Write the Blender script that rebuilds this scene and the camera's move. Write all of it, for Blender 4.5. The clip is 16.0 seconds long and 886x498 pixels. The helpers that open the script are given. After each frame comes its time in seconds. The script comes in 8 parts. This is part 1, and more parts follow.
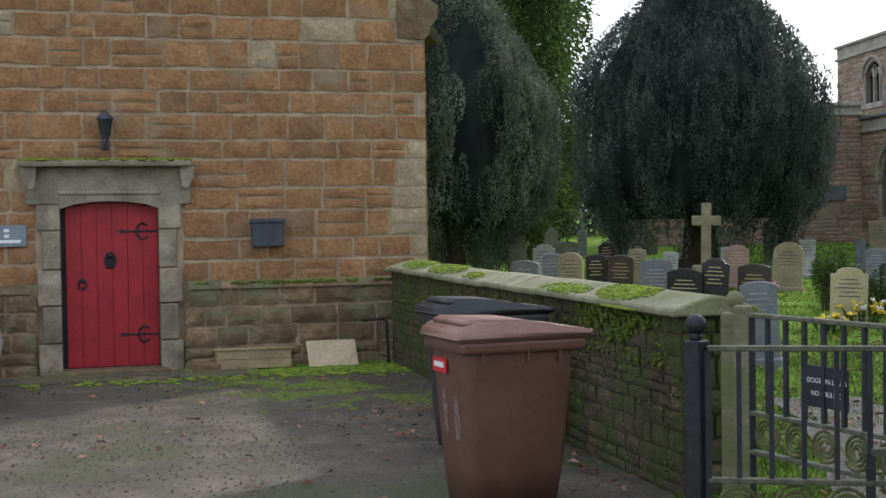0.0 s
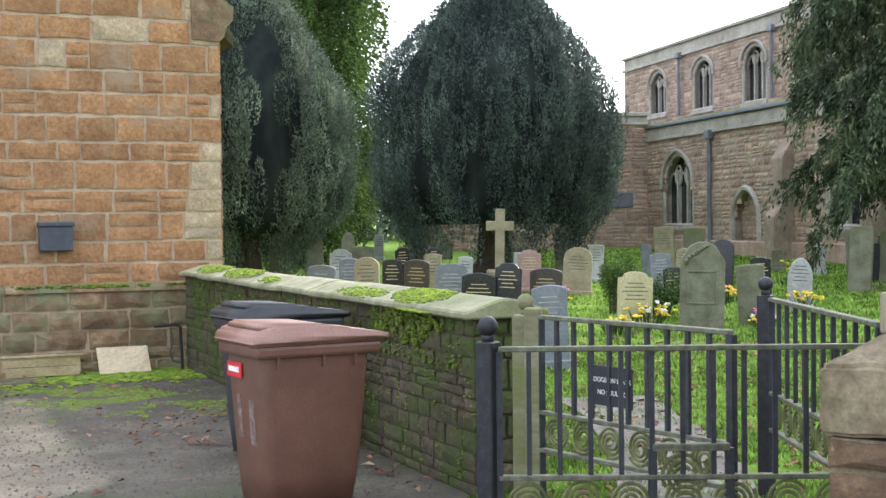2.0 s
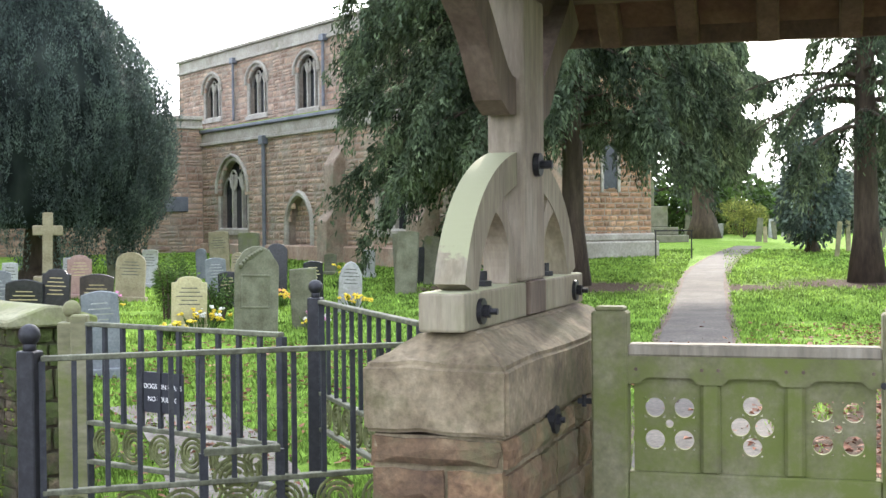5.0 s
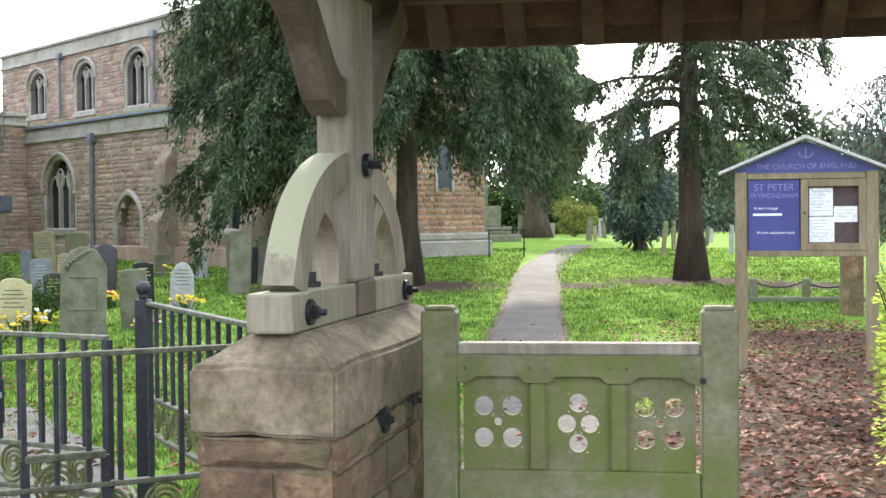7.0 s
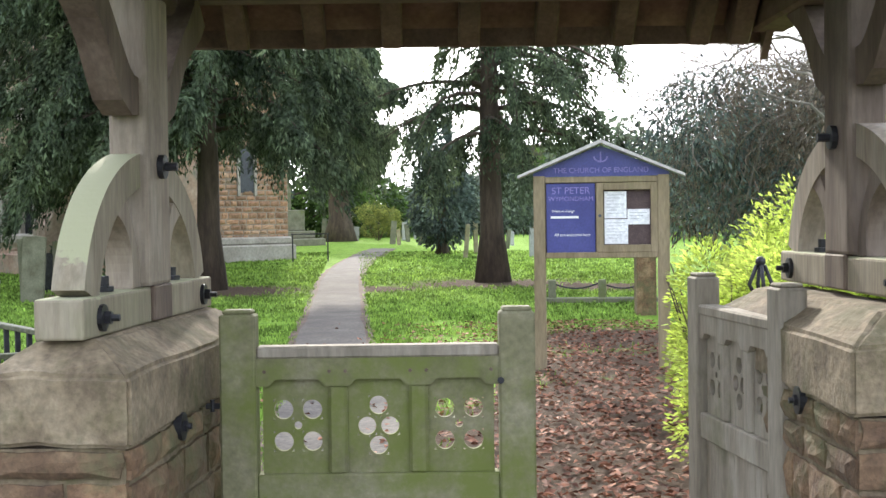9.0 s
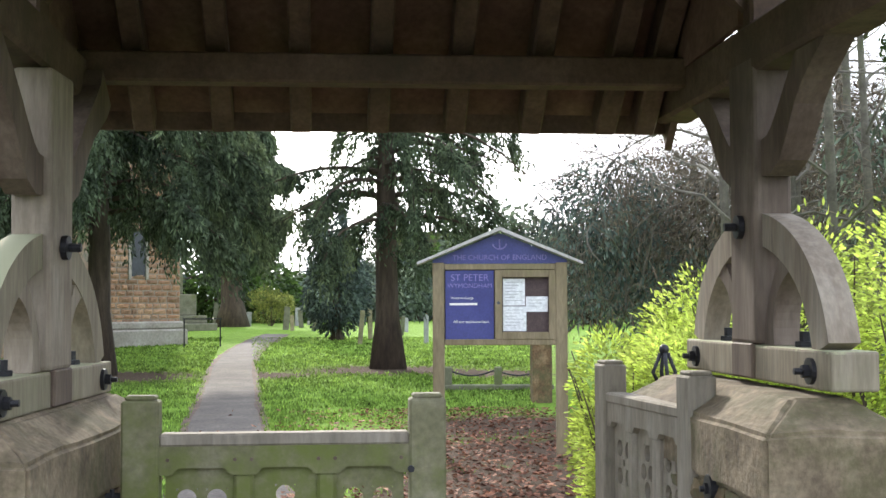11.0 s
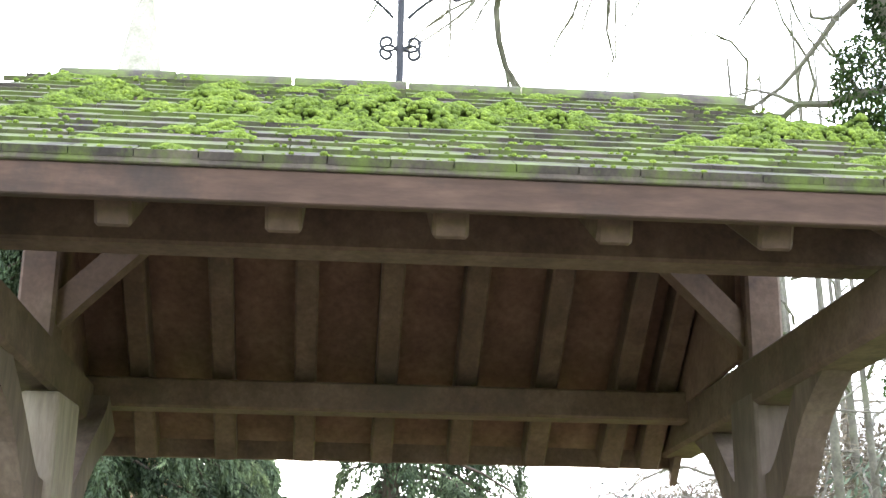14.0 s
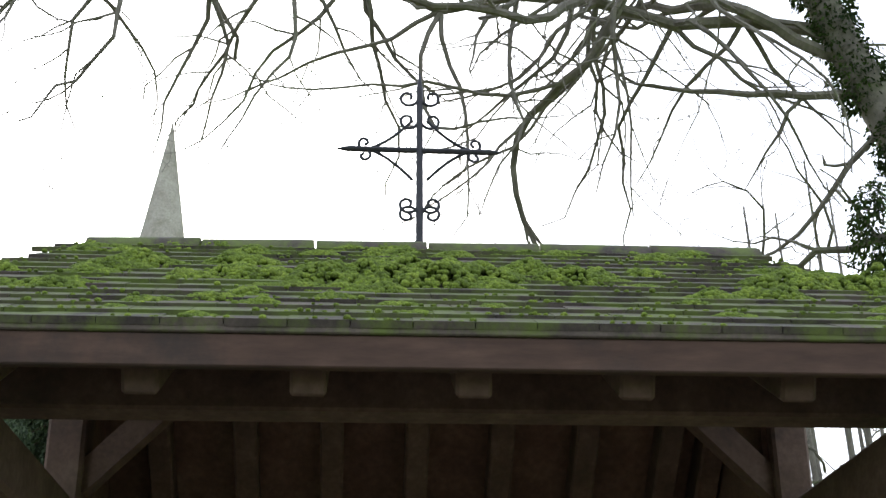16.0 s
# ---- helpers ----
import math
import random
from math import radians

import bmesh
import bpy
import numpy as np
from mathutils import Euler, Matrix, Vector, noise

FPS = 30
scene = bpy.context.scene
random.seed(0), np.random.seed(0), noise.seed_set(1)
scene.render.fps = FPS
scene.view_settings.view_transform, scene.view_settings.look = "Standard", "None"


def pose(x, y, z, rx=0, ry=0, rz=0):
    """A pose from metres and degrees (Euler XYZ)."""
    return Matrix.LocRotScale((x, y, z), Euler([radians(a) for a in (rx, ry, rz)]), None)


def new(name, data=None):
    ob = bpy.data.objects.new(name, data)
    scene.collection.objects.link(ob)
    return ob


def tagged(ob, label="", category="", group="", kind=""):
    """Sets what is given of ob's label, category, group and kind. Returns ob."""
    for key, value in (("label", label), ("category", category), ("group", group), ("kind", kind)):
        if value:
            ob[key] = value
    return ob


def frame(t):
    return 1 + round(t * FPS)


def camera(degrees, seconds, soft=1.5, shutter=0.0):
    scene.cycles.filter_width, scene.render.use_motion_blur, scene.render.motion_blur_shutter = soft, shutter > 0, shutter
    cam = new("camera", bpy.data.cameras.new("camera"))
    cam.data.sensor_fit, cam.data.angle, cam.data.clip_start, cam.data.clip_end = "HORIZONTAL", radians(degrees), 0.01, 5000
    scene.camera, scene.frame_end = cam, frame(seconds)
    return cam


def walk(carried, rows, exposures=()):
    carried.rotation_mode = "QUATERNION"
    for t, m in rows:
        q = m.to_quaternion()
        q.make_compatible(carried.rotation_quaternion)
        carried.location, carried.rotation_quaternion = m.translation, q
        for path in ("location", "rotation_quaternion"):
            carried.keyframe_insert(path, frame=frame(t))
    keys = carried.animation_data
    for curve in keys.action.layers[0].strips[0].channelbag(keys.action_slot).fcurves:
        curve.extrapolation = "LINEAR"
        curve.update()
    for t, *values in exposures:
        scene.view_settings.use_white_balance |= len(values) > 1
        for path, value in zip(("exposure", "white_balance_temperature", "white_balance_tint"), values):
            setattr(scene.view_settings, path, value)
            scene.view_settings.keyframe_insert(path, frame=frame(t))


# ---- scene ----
cam = camera(36.9, 16.0)
ROWS = [
    (0.0, 0.0, 0.0, 1.7, -47.15, -1.34, 0.85),
    (0.5, 0.007, 0.004, 1.695, -50.33, -1.29, 0.73),
    (1.0, -0.001, -0.007, 1.694, -52.76, -1.28, 0.72),
    (1.5, -0.02, -0.021, 1.692, -54.36, -1.25, 0.7),
    (2.0, -0.022, -0.029, 1.693, -55.88, -1.23, 0.63),
    (2.5, -0.019, -0.032, 1.691, -57.08, -1.21, 0.68),
    (3.0, -0.007, -0.033, 1.691, -59.47, -1.21, 0.8),
    (3.5, -0.012, -0.04, 1.691, -63.02, -1.21, 0.7),
    (4.0, 0.004, -0.028, 1.687, -67.53, -1.21, 0.6),
    (4.5, 0.021, -0.028, 1.689, -71.55, -1.24, 0.62),
    (5.0, 0.003, -0.046, 1.688, -74.86, -1.21, 0.48),
    (7.5, 0.016, -0.069, 1.691, -83.67, -1.28, 0.62),
    (8.0, 0.025, -0.075, 1.686, -85.79, -1.21, 0.69),
    (8.5, 0.014, -0.087, 1.686, -87.95, -1.21, 0.71),
    (9.0, 0.023, -0.086, 1.684, -90.37, -1.21, 0.72),
    (11.5, 0.073, -0.011, 1.681, -95.77, 3.27, 0.09),
    (12.0, 0.073, -0.024, 1.679, -94.91, 5.87, -0.31),
    (12.5, 0.081, -0.024, 1.666, -94.93, 8.68, -0.64),
    (13.0, 0.073, -0.025, 1.661, -95.01, 11.09, -0.69),
    (13.5, 0.059, -0.029, 1.65, -94.94, 13.73, -0.88),
    (14.0, 0.045, -0.031, 1.659, -94.85, 16.85, -0.7),
    (14.5, 0.03, -0.03, 1.668, -94.67, 19.6, -0.51),
    (15.0, 0.016, -0.029, 1.669, -94.31, 21.69, -0.14),
    (15.5, 0.005, -0.029, 1.665, -93.92, 23.04, 0.05),
    (16.0, -0.001, -0.028, 1.661, -93.46, 23.47, 0.34),
]
walk(cam, [(t, pose(x, y, z, 90 + pitch, roll, yaw)) for t, x, y, z, yaw, pitch, roll in ROWS],
     exposures=[(0.0, 0.12), (0.5, 0.6), (1.0, 0.9), (1.5, 1.05), (2.5, 1.35), (5.0, 1.5), (9.0, 1.25), (11.5, 1.0), (12.5, 0.95), (13.0, 1.45), (13.5, 2.0), (14.0, 2.15), (14.5, 1.85), (15.0, 1.15), (15.5, 0.5), (16.0, 0.45)])

# ---- world and sun ----
SUN_YAW, SUN_UP = -84.0, 25.0
world = bpy.data.worlds.new("world")
scene.world = world
world.use_nodes = True
wn, wl = world.node_tree.nodes, world.node_tree.links
sky = wn.new("ShaderNodeTexSky")
sky.sky_type, sky.sun_disc = "NISHITA", False
sky.sun_elevation, sky.sun_rotation = radians(SUN_UP), radians(-SUN_YAW)
sky.air_density, sky.dust_density, sky.ozone_density = 1.0, 4.0, 1.0
pale = wn.new("ShaderNodeHueSaturation")
pale.inputs["Saturation"].default_value = 0.35
wl.new(sky.outputs[0], pale.inputs["Color"])
cloud = wn.new("ShaderNodeMix")
cloud.data_type = "RGBA"
cloud.inputs[0].default_value = 0.6
cloud.inputs[7].default_value = (9.6, 10.6, 12.9, 1)
wl.new(pale.outputs[0], cloud.inputs[6])
wl.new(cloud.outputs[2], wn["Background"].inputs["Color"])
wn["Background"].inputs["Strength"].default_value = 0.15
sun = new("sun", bpy.data.lights.new("sun", "SUN"))
sun.data.energy, sun.data.angle, sun.data.color = 2.6, radians(2.5), (1.0, 0.93, 0.82)
sy, su = radians(SUN_YAW), radians(SUN_UP)
SUN_DIR = Vector((-math.sin(sy) * math.cos(su), math.cos(sy) * math.cos(su), math.sin(su)))
sun.matrix_world = SUN_DIR.to_track_quat("Z", "Y").to_matrix().to_4x4()
scene.view_settings.exposure = 0.0


# ---- materials ----
def material(name, rough=0.8, metal=0.0):
    m = bpy.data.materials.new(name)
    m.use_nodes = True
    b = m.node_tree.nodes["Principled BSDF"]
    b.inputs["Roughness"].default_value, b.inputs["Metallic"].default_value = rough, metal
    return m, m.node_tree.nodes, m.node_tree.links, b


def noise_node(n, l, scale, detail=5.0, rough=0.6, stretch=(1, 1, 1), space="Object", seed=0.0):
    tc, mp, nz = n.new("ShaderNodeTexCoord"), n.new("ShaderNodeMapping"), n.new("ShaderNodeTexNoise")
    mp.inputs["Scale"].default_value = stretch
    mp.inputs["Location"].default_value = (seed, seed * 0.7, seed * 1.3)
    nz.inputs["Scale"].default_value, nz.inputs["Detail"].default_value, nz.inputs["Roughness"].default_value = scale, detail, rough
    if space == "World":
        geo = n.new("ShaderNodeNewGeometry")
        l.new(geo.outputs["Position"], mp.inputs["Vector"])
    else:
        l.new(tc.outputs[space], mp.inputs["Vector"])
    l.new(mp.outputs[0], nz.inputs["Vector"])
    return nz.outputs["Fac"]


def ramp(n, l, fac, stops):
    r = n.new("ShaderNodeValToRGB")
    while len(r.color_ramp.elements) < len(stops):
        r.color_ramp.elements.new(0.5)
    for e, (p, c) in zip(r.color_ramp.elements, stops):
        e.position, e.color = p, (*c, 1) if len(c) == 3 else c
    l.new(fac, r.inputs[0])
    return r.outputs[0]


def mix(n, l, fac, a, b, how="MIX"):
    x = n.new("ShaderNodeMix")
    x.data_type, x.blend_type = "RGBA", how
    for sock, v in ((x.inputs[0], fac), (x.inputs[6], a), (x.inputs[7], b)):
        if isinstance(v, (int, float)):
            sock.default_value = v
        elif isinstance(v, tuple):
            sock.default_value = (*v, 1)
        else:
            l.new(v, sock)
    return x.outputs[2]


def bump(n, l, b, height, strength=0.4, dist=0.01):
    k = n.new("ShaderNodeBump")
    k.inputs["Strength"].default_value, k.inputs["Distance"].default_value = strength, dist
    l.new(height, k.inputs["Height"])
    l.new(k.outputs[0], b.inputs["Normal"])


GREY3 = ((0.0, (0, 0, 0)), (1.0, (1, 1, 1)))


def mask(n, l, fac, lo, hi):
    return ramp(n, l, fac, ((lo, (0, 0, 0)), (hi, (1, 1, 1))))


def surface(name, dark, mid, light, scale=6.0, rough=0.85, metal=0.0, stain=None, stain_at=(0.55, 0.7), stain_scale=1.2,
            fine=60.0, depth=0.006, vary=0.0, stretch=(1, 1, 1), space="World", moss_up=None, strength=0.5, by="object", speck=(0.72, 1.2)):
    """Two scales of colour, grain relief, an optional stain, growth on faces that look up, and variation from piece to piece."""
    m, n, l, b = material(name, rough, metal)
    big = noise_node(n, l, scale, 6, 0.65, stretch, space)
    small = noise_node(n, l, fine, 4, 0.6, stretch, space, 3.0)
    c = ramp(n, l, big, ((0.28, dark), (0.5, mid), (0.74, light)))
    grain = ramp(n, l, small, ((0.3, (speck[0],) * 3), (0.7, (speck[1],) * 3)))
    c = mix(n, l, 0.8, c, grain, "MULTIPLY")
    if vary:
        if by == "object":
            rnd = n.new("ShaderNodeObjectInfo").outputs["Random"]
        else:
            rnd = n.new("ShaderNodeNewGeometry").outputs["Random Per Island"]
        v = ramp(n, l, rnd, ((0.0, (1 - vary, 1 - vary, 1 - vary)), (0.5, (1, 1, 1)), (1.0, (1 + vary, 1 + vary * 0.9, 1 + vary * 0.75))))
        c = mix(n, l, 1.0, c, v, "MULTIPLY")
    if stain:
        s = mask(n, l, noise_node(n, l, stain_scale, 7, 0.7, (1, 1, 1), space, 9.0), *stain_at)
        c = mix(n, l, s, c, stain)
    if moss_up:
        geo = n.new("ShaderNodeNewGeometry")
        sep = n.new("ShaderNodeSeparateXYZ")
        l.new(geo.outputs["Normal"], sep.inputs[0])
        add = n.new("ShaderNodeMath")
        add.operation = "MULTIPLY_ADD"
        l.new(noise_node(n, l, 5.0, 6, 0.7, (1, 1, 1), space, 5.0), add.inputs[0])
        add.inputs[1].default_value = 1.0
        l.new(sep.outputs["Z"], add.inputs[2])
        c = mix(n, l, mask(n, l, add.outputs[0], moss_up[1], moss_up[1] + 0.35), c, moss_up[0])
    l.new(c, b.inputs["Base Color"])
    hsum = n.new("ShaderNodeMath")
    hsum.operation = "MULTIPLY_ADD"
    l.new(small, hsum.inputs[0])
    hsum.inputs[1].default_value = 0.5
    l.new(big, hsum.inputs[2])
    bump(n, l, b, hsum.outputs[0], strength, depth)
    return m


MOSS = (0.19, 0.25, 0.028)
ironstone = surface("ironstone", (0.2, 0.1, 0.043), (0.285, 0.147, 0.063), (0.365, 0.21, 0.1), 4.0, 0.92, vary=0.16, stain=(0.26, 0.19, 0.12), stain_at=(0.54, 0.7), stain_scale=1.6, fine=26, depth=0.02, strength=0.8, speck=(0.6, 1.35))
quoinstone = surface("quoinstone", (0.26, 0.19, 0.11), (0.37, 0.285, 0.175), (0.47, 0.385, 0.26), 4.5, 0.92, vary=0.2, stain=(0.20, 0.17, 0.115), stain_at=(0.5, 0.68), stain_scale=2.0, fine=34, depth=0.014, speck=(0.6, 1.3))
limestone = surface("limestone", (0.2, 0.165, 0.115), (0.31, 0.265, 0.19), (0.41, 0.365, 0.275), 3.5, 0.9, vary=0.18, stain=(0.12, 0.105, 0.075), stain_at=(0.47, 0.68), stain_scale=2.2, fine=45, depth=0.008)
plinthstone = surface("plinthstone", (0.085, 0.055, 0.03), (0.18, 0.11, 0.058), (0.32, 0.25, 0.16), 5.0, 0.95, vary=0.3, stain=(0.15, 0.155, 0.08), stain_at=(0.46, 0.62), stain_scale=2.2, fine=40, depth=0.015)
mortar = surface("mortar", (0.28, 0.2, 0.125), (0.4, 0.3, 0.195), (0.5, 0.4, 0.275), 5, 0.95, fine=90)
wallstone = surface("wallstone", (0.04, 0.032, 0.02), (0.08, 0.062, 0.038), (0.13, 0.10, 0.064), 6, 0.95, vary=0.16, stain=(0.052, 0.072, 0.014), stain_at=(0.44, 0.58), stain_scale=2.4, fine=26, depth=0.025, strength=0.9, speck=(0.5, 1.5))
darkmortar = surface("darkmortar", (0.035, 0.028, 0.018), (0.065, 0.052, 0.032), (0.105, 0.085, 0.055), 5, 0.95, stain=(0.05, 0.065, 0.02), fine=60)
copingstone = surface("copingstone", (0.13, 0.125, 0.07), (0.235, 0.23, 0.135), (0.34, 0.33, 0.22), 4, 0.9, stain=(0.16, 0.19, 0.05), stain_at=(0.5, 0.7), fine=50, depth=0.01)
pierstone = surface("pierstone", (0.1, 0.074, 0.046), (0.2, 0.155, 0.097), (0.33, 0.27, 0.18), 5.0, 0.92, stain=(0.09, 0.085, 0.035), stain_at=(0.48, 0.66), stain_scale=2.6, fine=34, depth=0.014, speck=(0.6, 1.3), strength=0.7, moss_up=((0.175, 0.195, 0.045), 1.02))
rubble = surface("rubble", (0.085, 0.05, 0.03), (0.16, 0.10, 0.056), (0.26, 0.185, 0.11), 5.0, 0.95, vary=0.3, stain=(0.11, 0.105, 0.05), stain_at=(0.45, 0.62), stain_scale=3.0, fine=34, depth=0.018, strength=0.8, speck=(0.55, 1.4))
oak = surface("oak", (0.17, 0.13, 0.095), (0.27, 0.22, 0.165), (0.36, 0.31, 0.245), 7, 0.8, stretch=(1, 1, 0.15), fine=45, depth=0.004, space="Object", stain=(0.13, 0.10, 0.07), stain_at=(0.58, 0.8), moss_up=((0.30, 0.31, 0.17), 1.05))
# darker oak with the shade on the southern timbers put into its colour
shadedoak = surface("shadedoak", (0.085, 0.06, 0.045), (0.15, 0.112, 0.085), (0.22, 0.175, 0.14), 7, 0.85, stretch=(1, 1, 0.15), fine=45, depth=0.004, space="Object", stain=(0.075, 0.055, 0.042), stain_at=(0.5, 0.75))
paleoak = surface("paleoak", (0.16, 0.13, 0.09), (0.255, 0.215, 0.15), (0.35, 0.31, 0.235), 7, 0.85, stretch=(1, 1, 0.15), fine=45, depth=0.004, space="Object", stain=(0.19, 0.19, 0.10), stain_at=(0.5, 0.75), moss_up=((0.33, 0.33, 0.20), 0.95))
fasciaoak = surface("fasciaoak", (0.045, 0.026, 0.018), (0.075, 0.044, 0.03), (0.115, 0.07, 0.05), 6, 0.97, stretch=(1, 0.2, 1), fine=40, depth=0.004, stain=(0.03, 0.024, 0.02))
roofoak = surface("roofoak", (0.066, 0.041, 0.03), (0.112, 0.07, 0.048), (0.16, 0.107, 0.076), 6, 0.85, fine=40, depth=0.004, stain=(0.07, 0.05, 0.035))
darkoak = surface("darkoak", (0.075, 0.05, 0.036), (0.12, 0.085, 0.062), (0.18, 0.135, 0.10), 7, 0.8, stretch=(1, 1, 0.2), fine=45, depth=0.004, space="Object")
soffit = surface("soffit", (0.095, 0.056, 0.04), (0.15, 0.088, 0.06), (0.21, 0.135, 0.092), 4, 0.9, fine=30)
greenoak = surface("greenoak", (0.115, 0.11, 0.06), (0.19, 0.18, 0.10), (0.29, 0.27, 0.19), 4, 0.85, stretch=(1, 0.3, 1), fine=40, depth=0.004, space="Object", stain=(0.13, 0.155, 0.035), stain_at=(0.45, 0.62), stain_scale=2.0)
greyoak = surface("greyoak", (0.18, 0.155, 0.115), (0.28, 0.245, 0.19), (0.385, 0.35, 0.285), 5, 0.85, stretch=(1, 1, 0.2), fine=40, depth=0.004, space="Object", stain=(0.12, 0.13, 0.06), stain_at=(0.55, 0.75))
tarmac = surface("tarmac", (0.038, 0.033, 0.025), (0.082, 0.07, 0.051), (0.16, 0.138, 0.102), 1.4, 0.92, stain=(0.06, 0.066, 0.03), stain_at=(0.52, 0.62), stain_scale=0.8, fine=38, depth=0.015, strength=0.9, speck=(0.45, 1.55))
churchstone = surface("churchstone", (0.21, 0.13, 0.095), (0.34, 0.23, 0.165), (0.46, 0.37, 0.285), 1.4, 0.95, vary=0.28, stain=(0.27, 0.24, 0.19), stain_at=(0.52, 0.66), stain_scale=1.1, fine=12, depth=0.02, by="island")
towerstone = surface("towerstone", (0.22, 0.12, 0.07), (0.33, 0.19, 0.11), (0.43, 0.3, 0.195), 1.6, 0.95, vary=0.32, stain=(0.30, 0.25, 0.18), stain_at=(0.56, 0.7), stain_scale=0.7, fine=12, depth=0.02, by="island")
rubblewall = surface("rubblewall", (0.19, 0.13, 0.095), (0.28, 0.21, 0.155), (0.37, 0.31, 0.24), 2.6, 0.95, stain=(0.2, 0.19, 0.13), stain_at=(0.52, 0.66), stain_scale=1.6, fine=16, depth=0.03)
churchtrim = surface("churchtrim", (0.24, 0.21, 0.17), (0.34, 0.31, 0.26), (0.43, 0.40, 0.34), 1.2, 0.9, stain=(0.18, 0.17, 0.12), stain_at=(0.55, 0.75), fine=14)
churchmortar = surface("churchmortar", (0.2, 0.155, 0.12), (0.29, 0.235, 0.18), (0.36, 0.3, 0.235), 1.2, 0.95, fine=10)
lead = surface("lead", (0.10, 0.11, 0.13), (0.15, 0.16, 0.18), (0.2, 0.21, 0.24), 2, 0.55, 0.3)
reddoor = surface("reddoor", (0.28, 0.006, 0.014), (0.37, 0.009, 0.018), (0.43, 0.015, 0.026), 5, 0.5, fine=30, depth=0.002, strength=0.2)
ironblack = surface("ironblack", (0.012, 0.012, 0.014), (0.022, 0.022, 0.026), (0.04, 0.04, 0.046), 20, 0.5, 0.3, fine=80, depth=0.002, strength=0.3)
railgreen = surface("railgreen", (0.018, 0.02, 0.026), (0.032, 0.034, 0.042), (0.06, 0.062, 0.06), 12, 0.6, 0.2, fine=80, depth=0.002, moss_up=((0.30, 0.32, 0.16), 1.0), strength=0.3)
railpale = surface("railpale", (0.06, 0.062, 0.042), (0.115, 0.118, 0.075), (0.2, 0.205, 0.14), 16, 0.7, 0.1, fine=70, depth=0.002, moss_up=((0.27, 0.28, 0.18), 1.05), strength=0.3)
scrollgreen = surface("scrollgreen", (0.06, 0.068, 0.022), (0.12, 0.13, 0.045), (0.21, 0.22, 0.095), 14, 0.75, 0.1, fine=80, depth=0.002)
brownplastic = surface("brownplastic", (0.095, 0.042, 0.027), (0.128, 0.058, 0.037), (0.165, 0.08, 0.053), 3, 0.5, fine=120, depth=0.001, strength=0.15)
# brown plastic made paler: the sky's reflection on the lid is in the colour
skylitlid = surface("skylitlid", (0.2, 0.105, 0.075), (0.26, 0.14, 0.105), (0.33, 0.19, 0.145), 3, 0.45, fine=120, depth=0.001, strength=0.15)
greyplastic = surface("greyplastic", (0.02, 0.021, 0.023), (0.032, 0.034, 0.037), (0.05, 0.053, 0.057), 3, 0.5, fine=120, depth=0.001, strength=0.15)
bark = surface("bark", (0.035, 0.025, 0.018), (0.07, 0.05, 0.035), (0.12, 0.09, 0.065), 5, 0.95, stretch=(1, 1, 0.2), fine=20, depth=0.03, strength=0.8)
moss = surface("moss", (0.095, 0.14, 0.012), (0.175, 0.245, 0.022), (0.28, 0.36, 0.045), 12, 1.0, fine=120, depth=0.01, strength=0.8, vary=0.2, by="island", speck=(0.5, 1.5))
roofmoss = surface("roofmoss", (0.06, 0.09, 0.01), (0.115, 0.165, 0.018), (0.2, 0.26, 0.035), 14, 1.0, fine=120, depth=0.01, strength=0.9, vary=0.3, by="island", speck=(0.45, 1.5))
rooftile = surface("rooftile", (0.035, 0.028, 0.024), (0.065, 0.052, 0.042), (0.11, 0.09, 0.07), 6, 0.9, vary=0.3, stain=(0.095, 0.125, 0.024), stain_at=(0.42, 0.6), stain_scale=6.0, fine=60, depth=0.006)
rooftile_joined = surface("rooftile_joined", (0.035, 0.028, 0.024), (0.065, 0.052, 0.042), (0.11, 0.09, 0.07), 6, 0.9, vary=0.3, stain=(0.095, 0.125, 0.024), stain_at=(0.42, 0.6), stain_scale=6.0, fine=60, depth=0.006, by="island")


def foliage(name, dark, mid, light, scale=0.5, through_light=0.35):
    m, n, l, b = material(name, 0.75)
    big = noise_node(n, l, scale, 3, 0.6, (1, 1, 1), "World")
    c = ramp(n, l, big, ((0.3, dark), (0.5, mid), (0.72, light)))
    rnd = n.new("ShaderNodeNewGeometry").outputs["Random Per Island"]
    c = mix(n, l, 1.0, c, ramp(n, l, rnd, ((0.0, (0.5, 0.5, 0.5)), (1.0, (1.5, 1.5, 1.4)))), "MULTIPLY")
    clump = noise_node(n, l, 4.0 * scale, 3, 0.55, (1, 1, 0.35), "World", 6.0)
    c = mix(n, l, 1.0, c, ramp(n, l, clump, ((0.34, (0.5, 0.5, 0.52)), (0.5, (1, 1, 1)), (0.68, (1.65, 1.6, 1.5)))), "MULTIPLY")
    l.new(c, b.inputs["Base Color"])
    b.inputs["Specular IOR Level"].default_value = 0.1
    tr, ms = n.new("ShaderNodeBsdfTranslucent"), n.new("ShaderNodeMixShader")
    l.new(c, tr.inputs["Color"])
    ms.inputs[0].default_value = through_light
    l.new(b.outputs[0], ms.inputs[1])
    l.new(tr.outputs[0], ms.inputs[2])
    l.new(ms.outputs[0], n["Material Output"].inputs["Surface"])
    return m


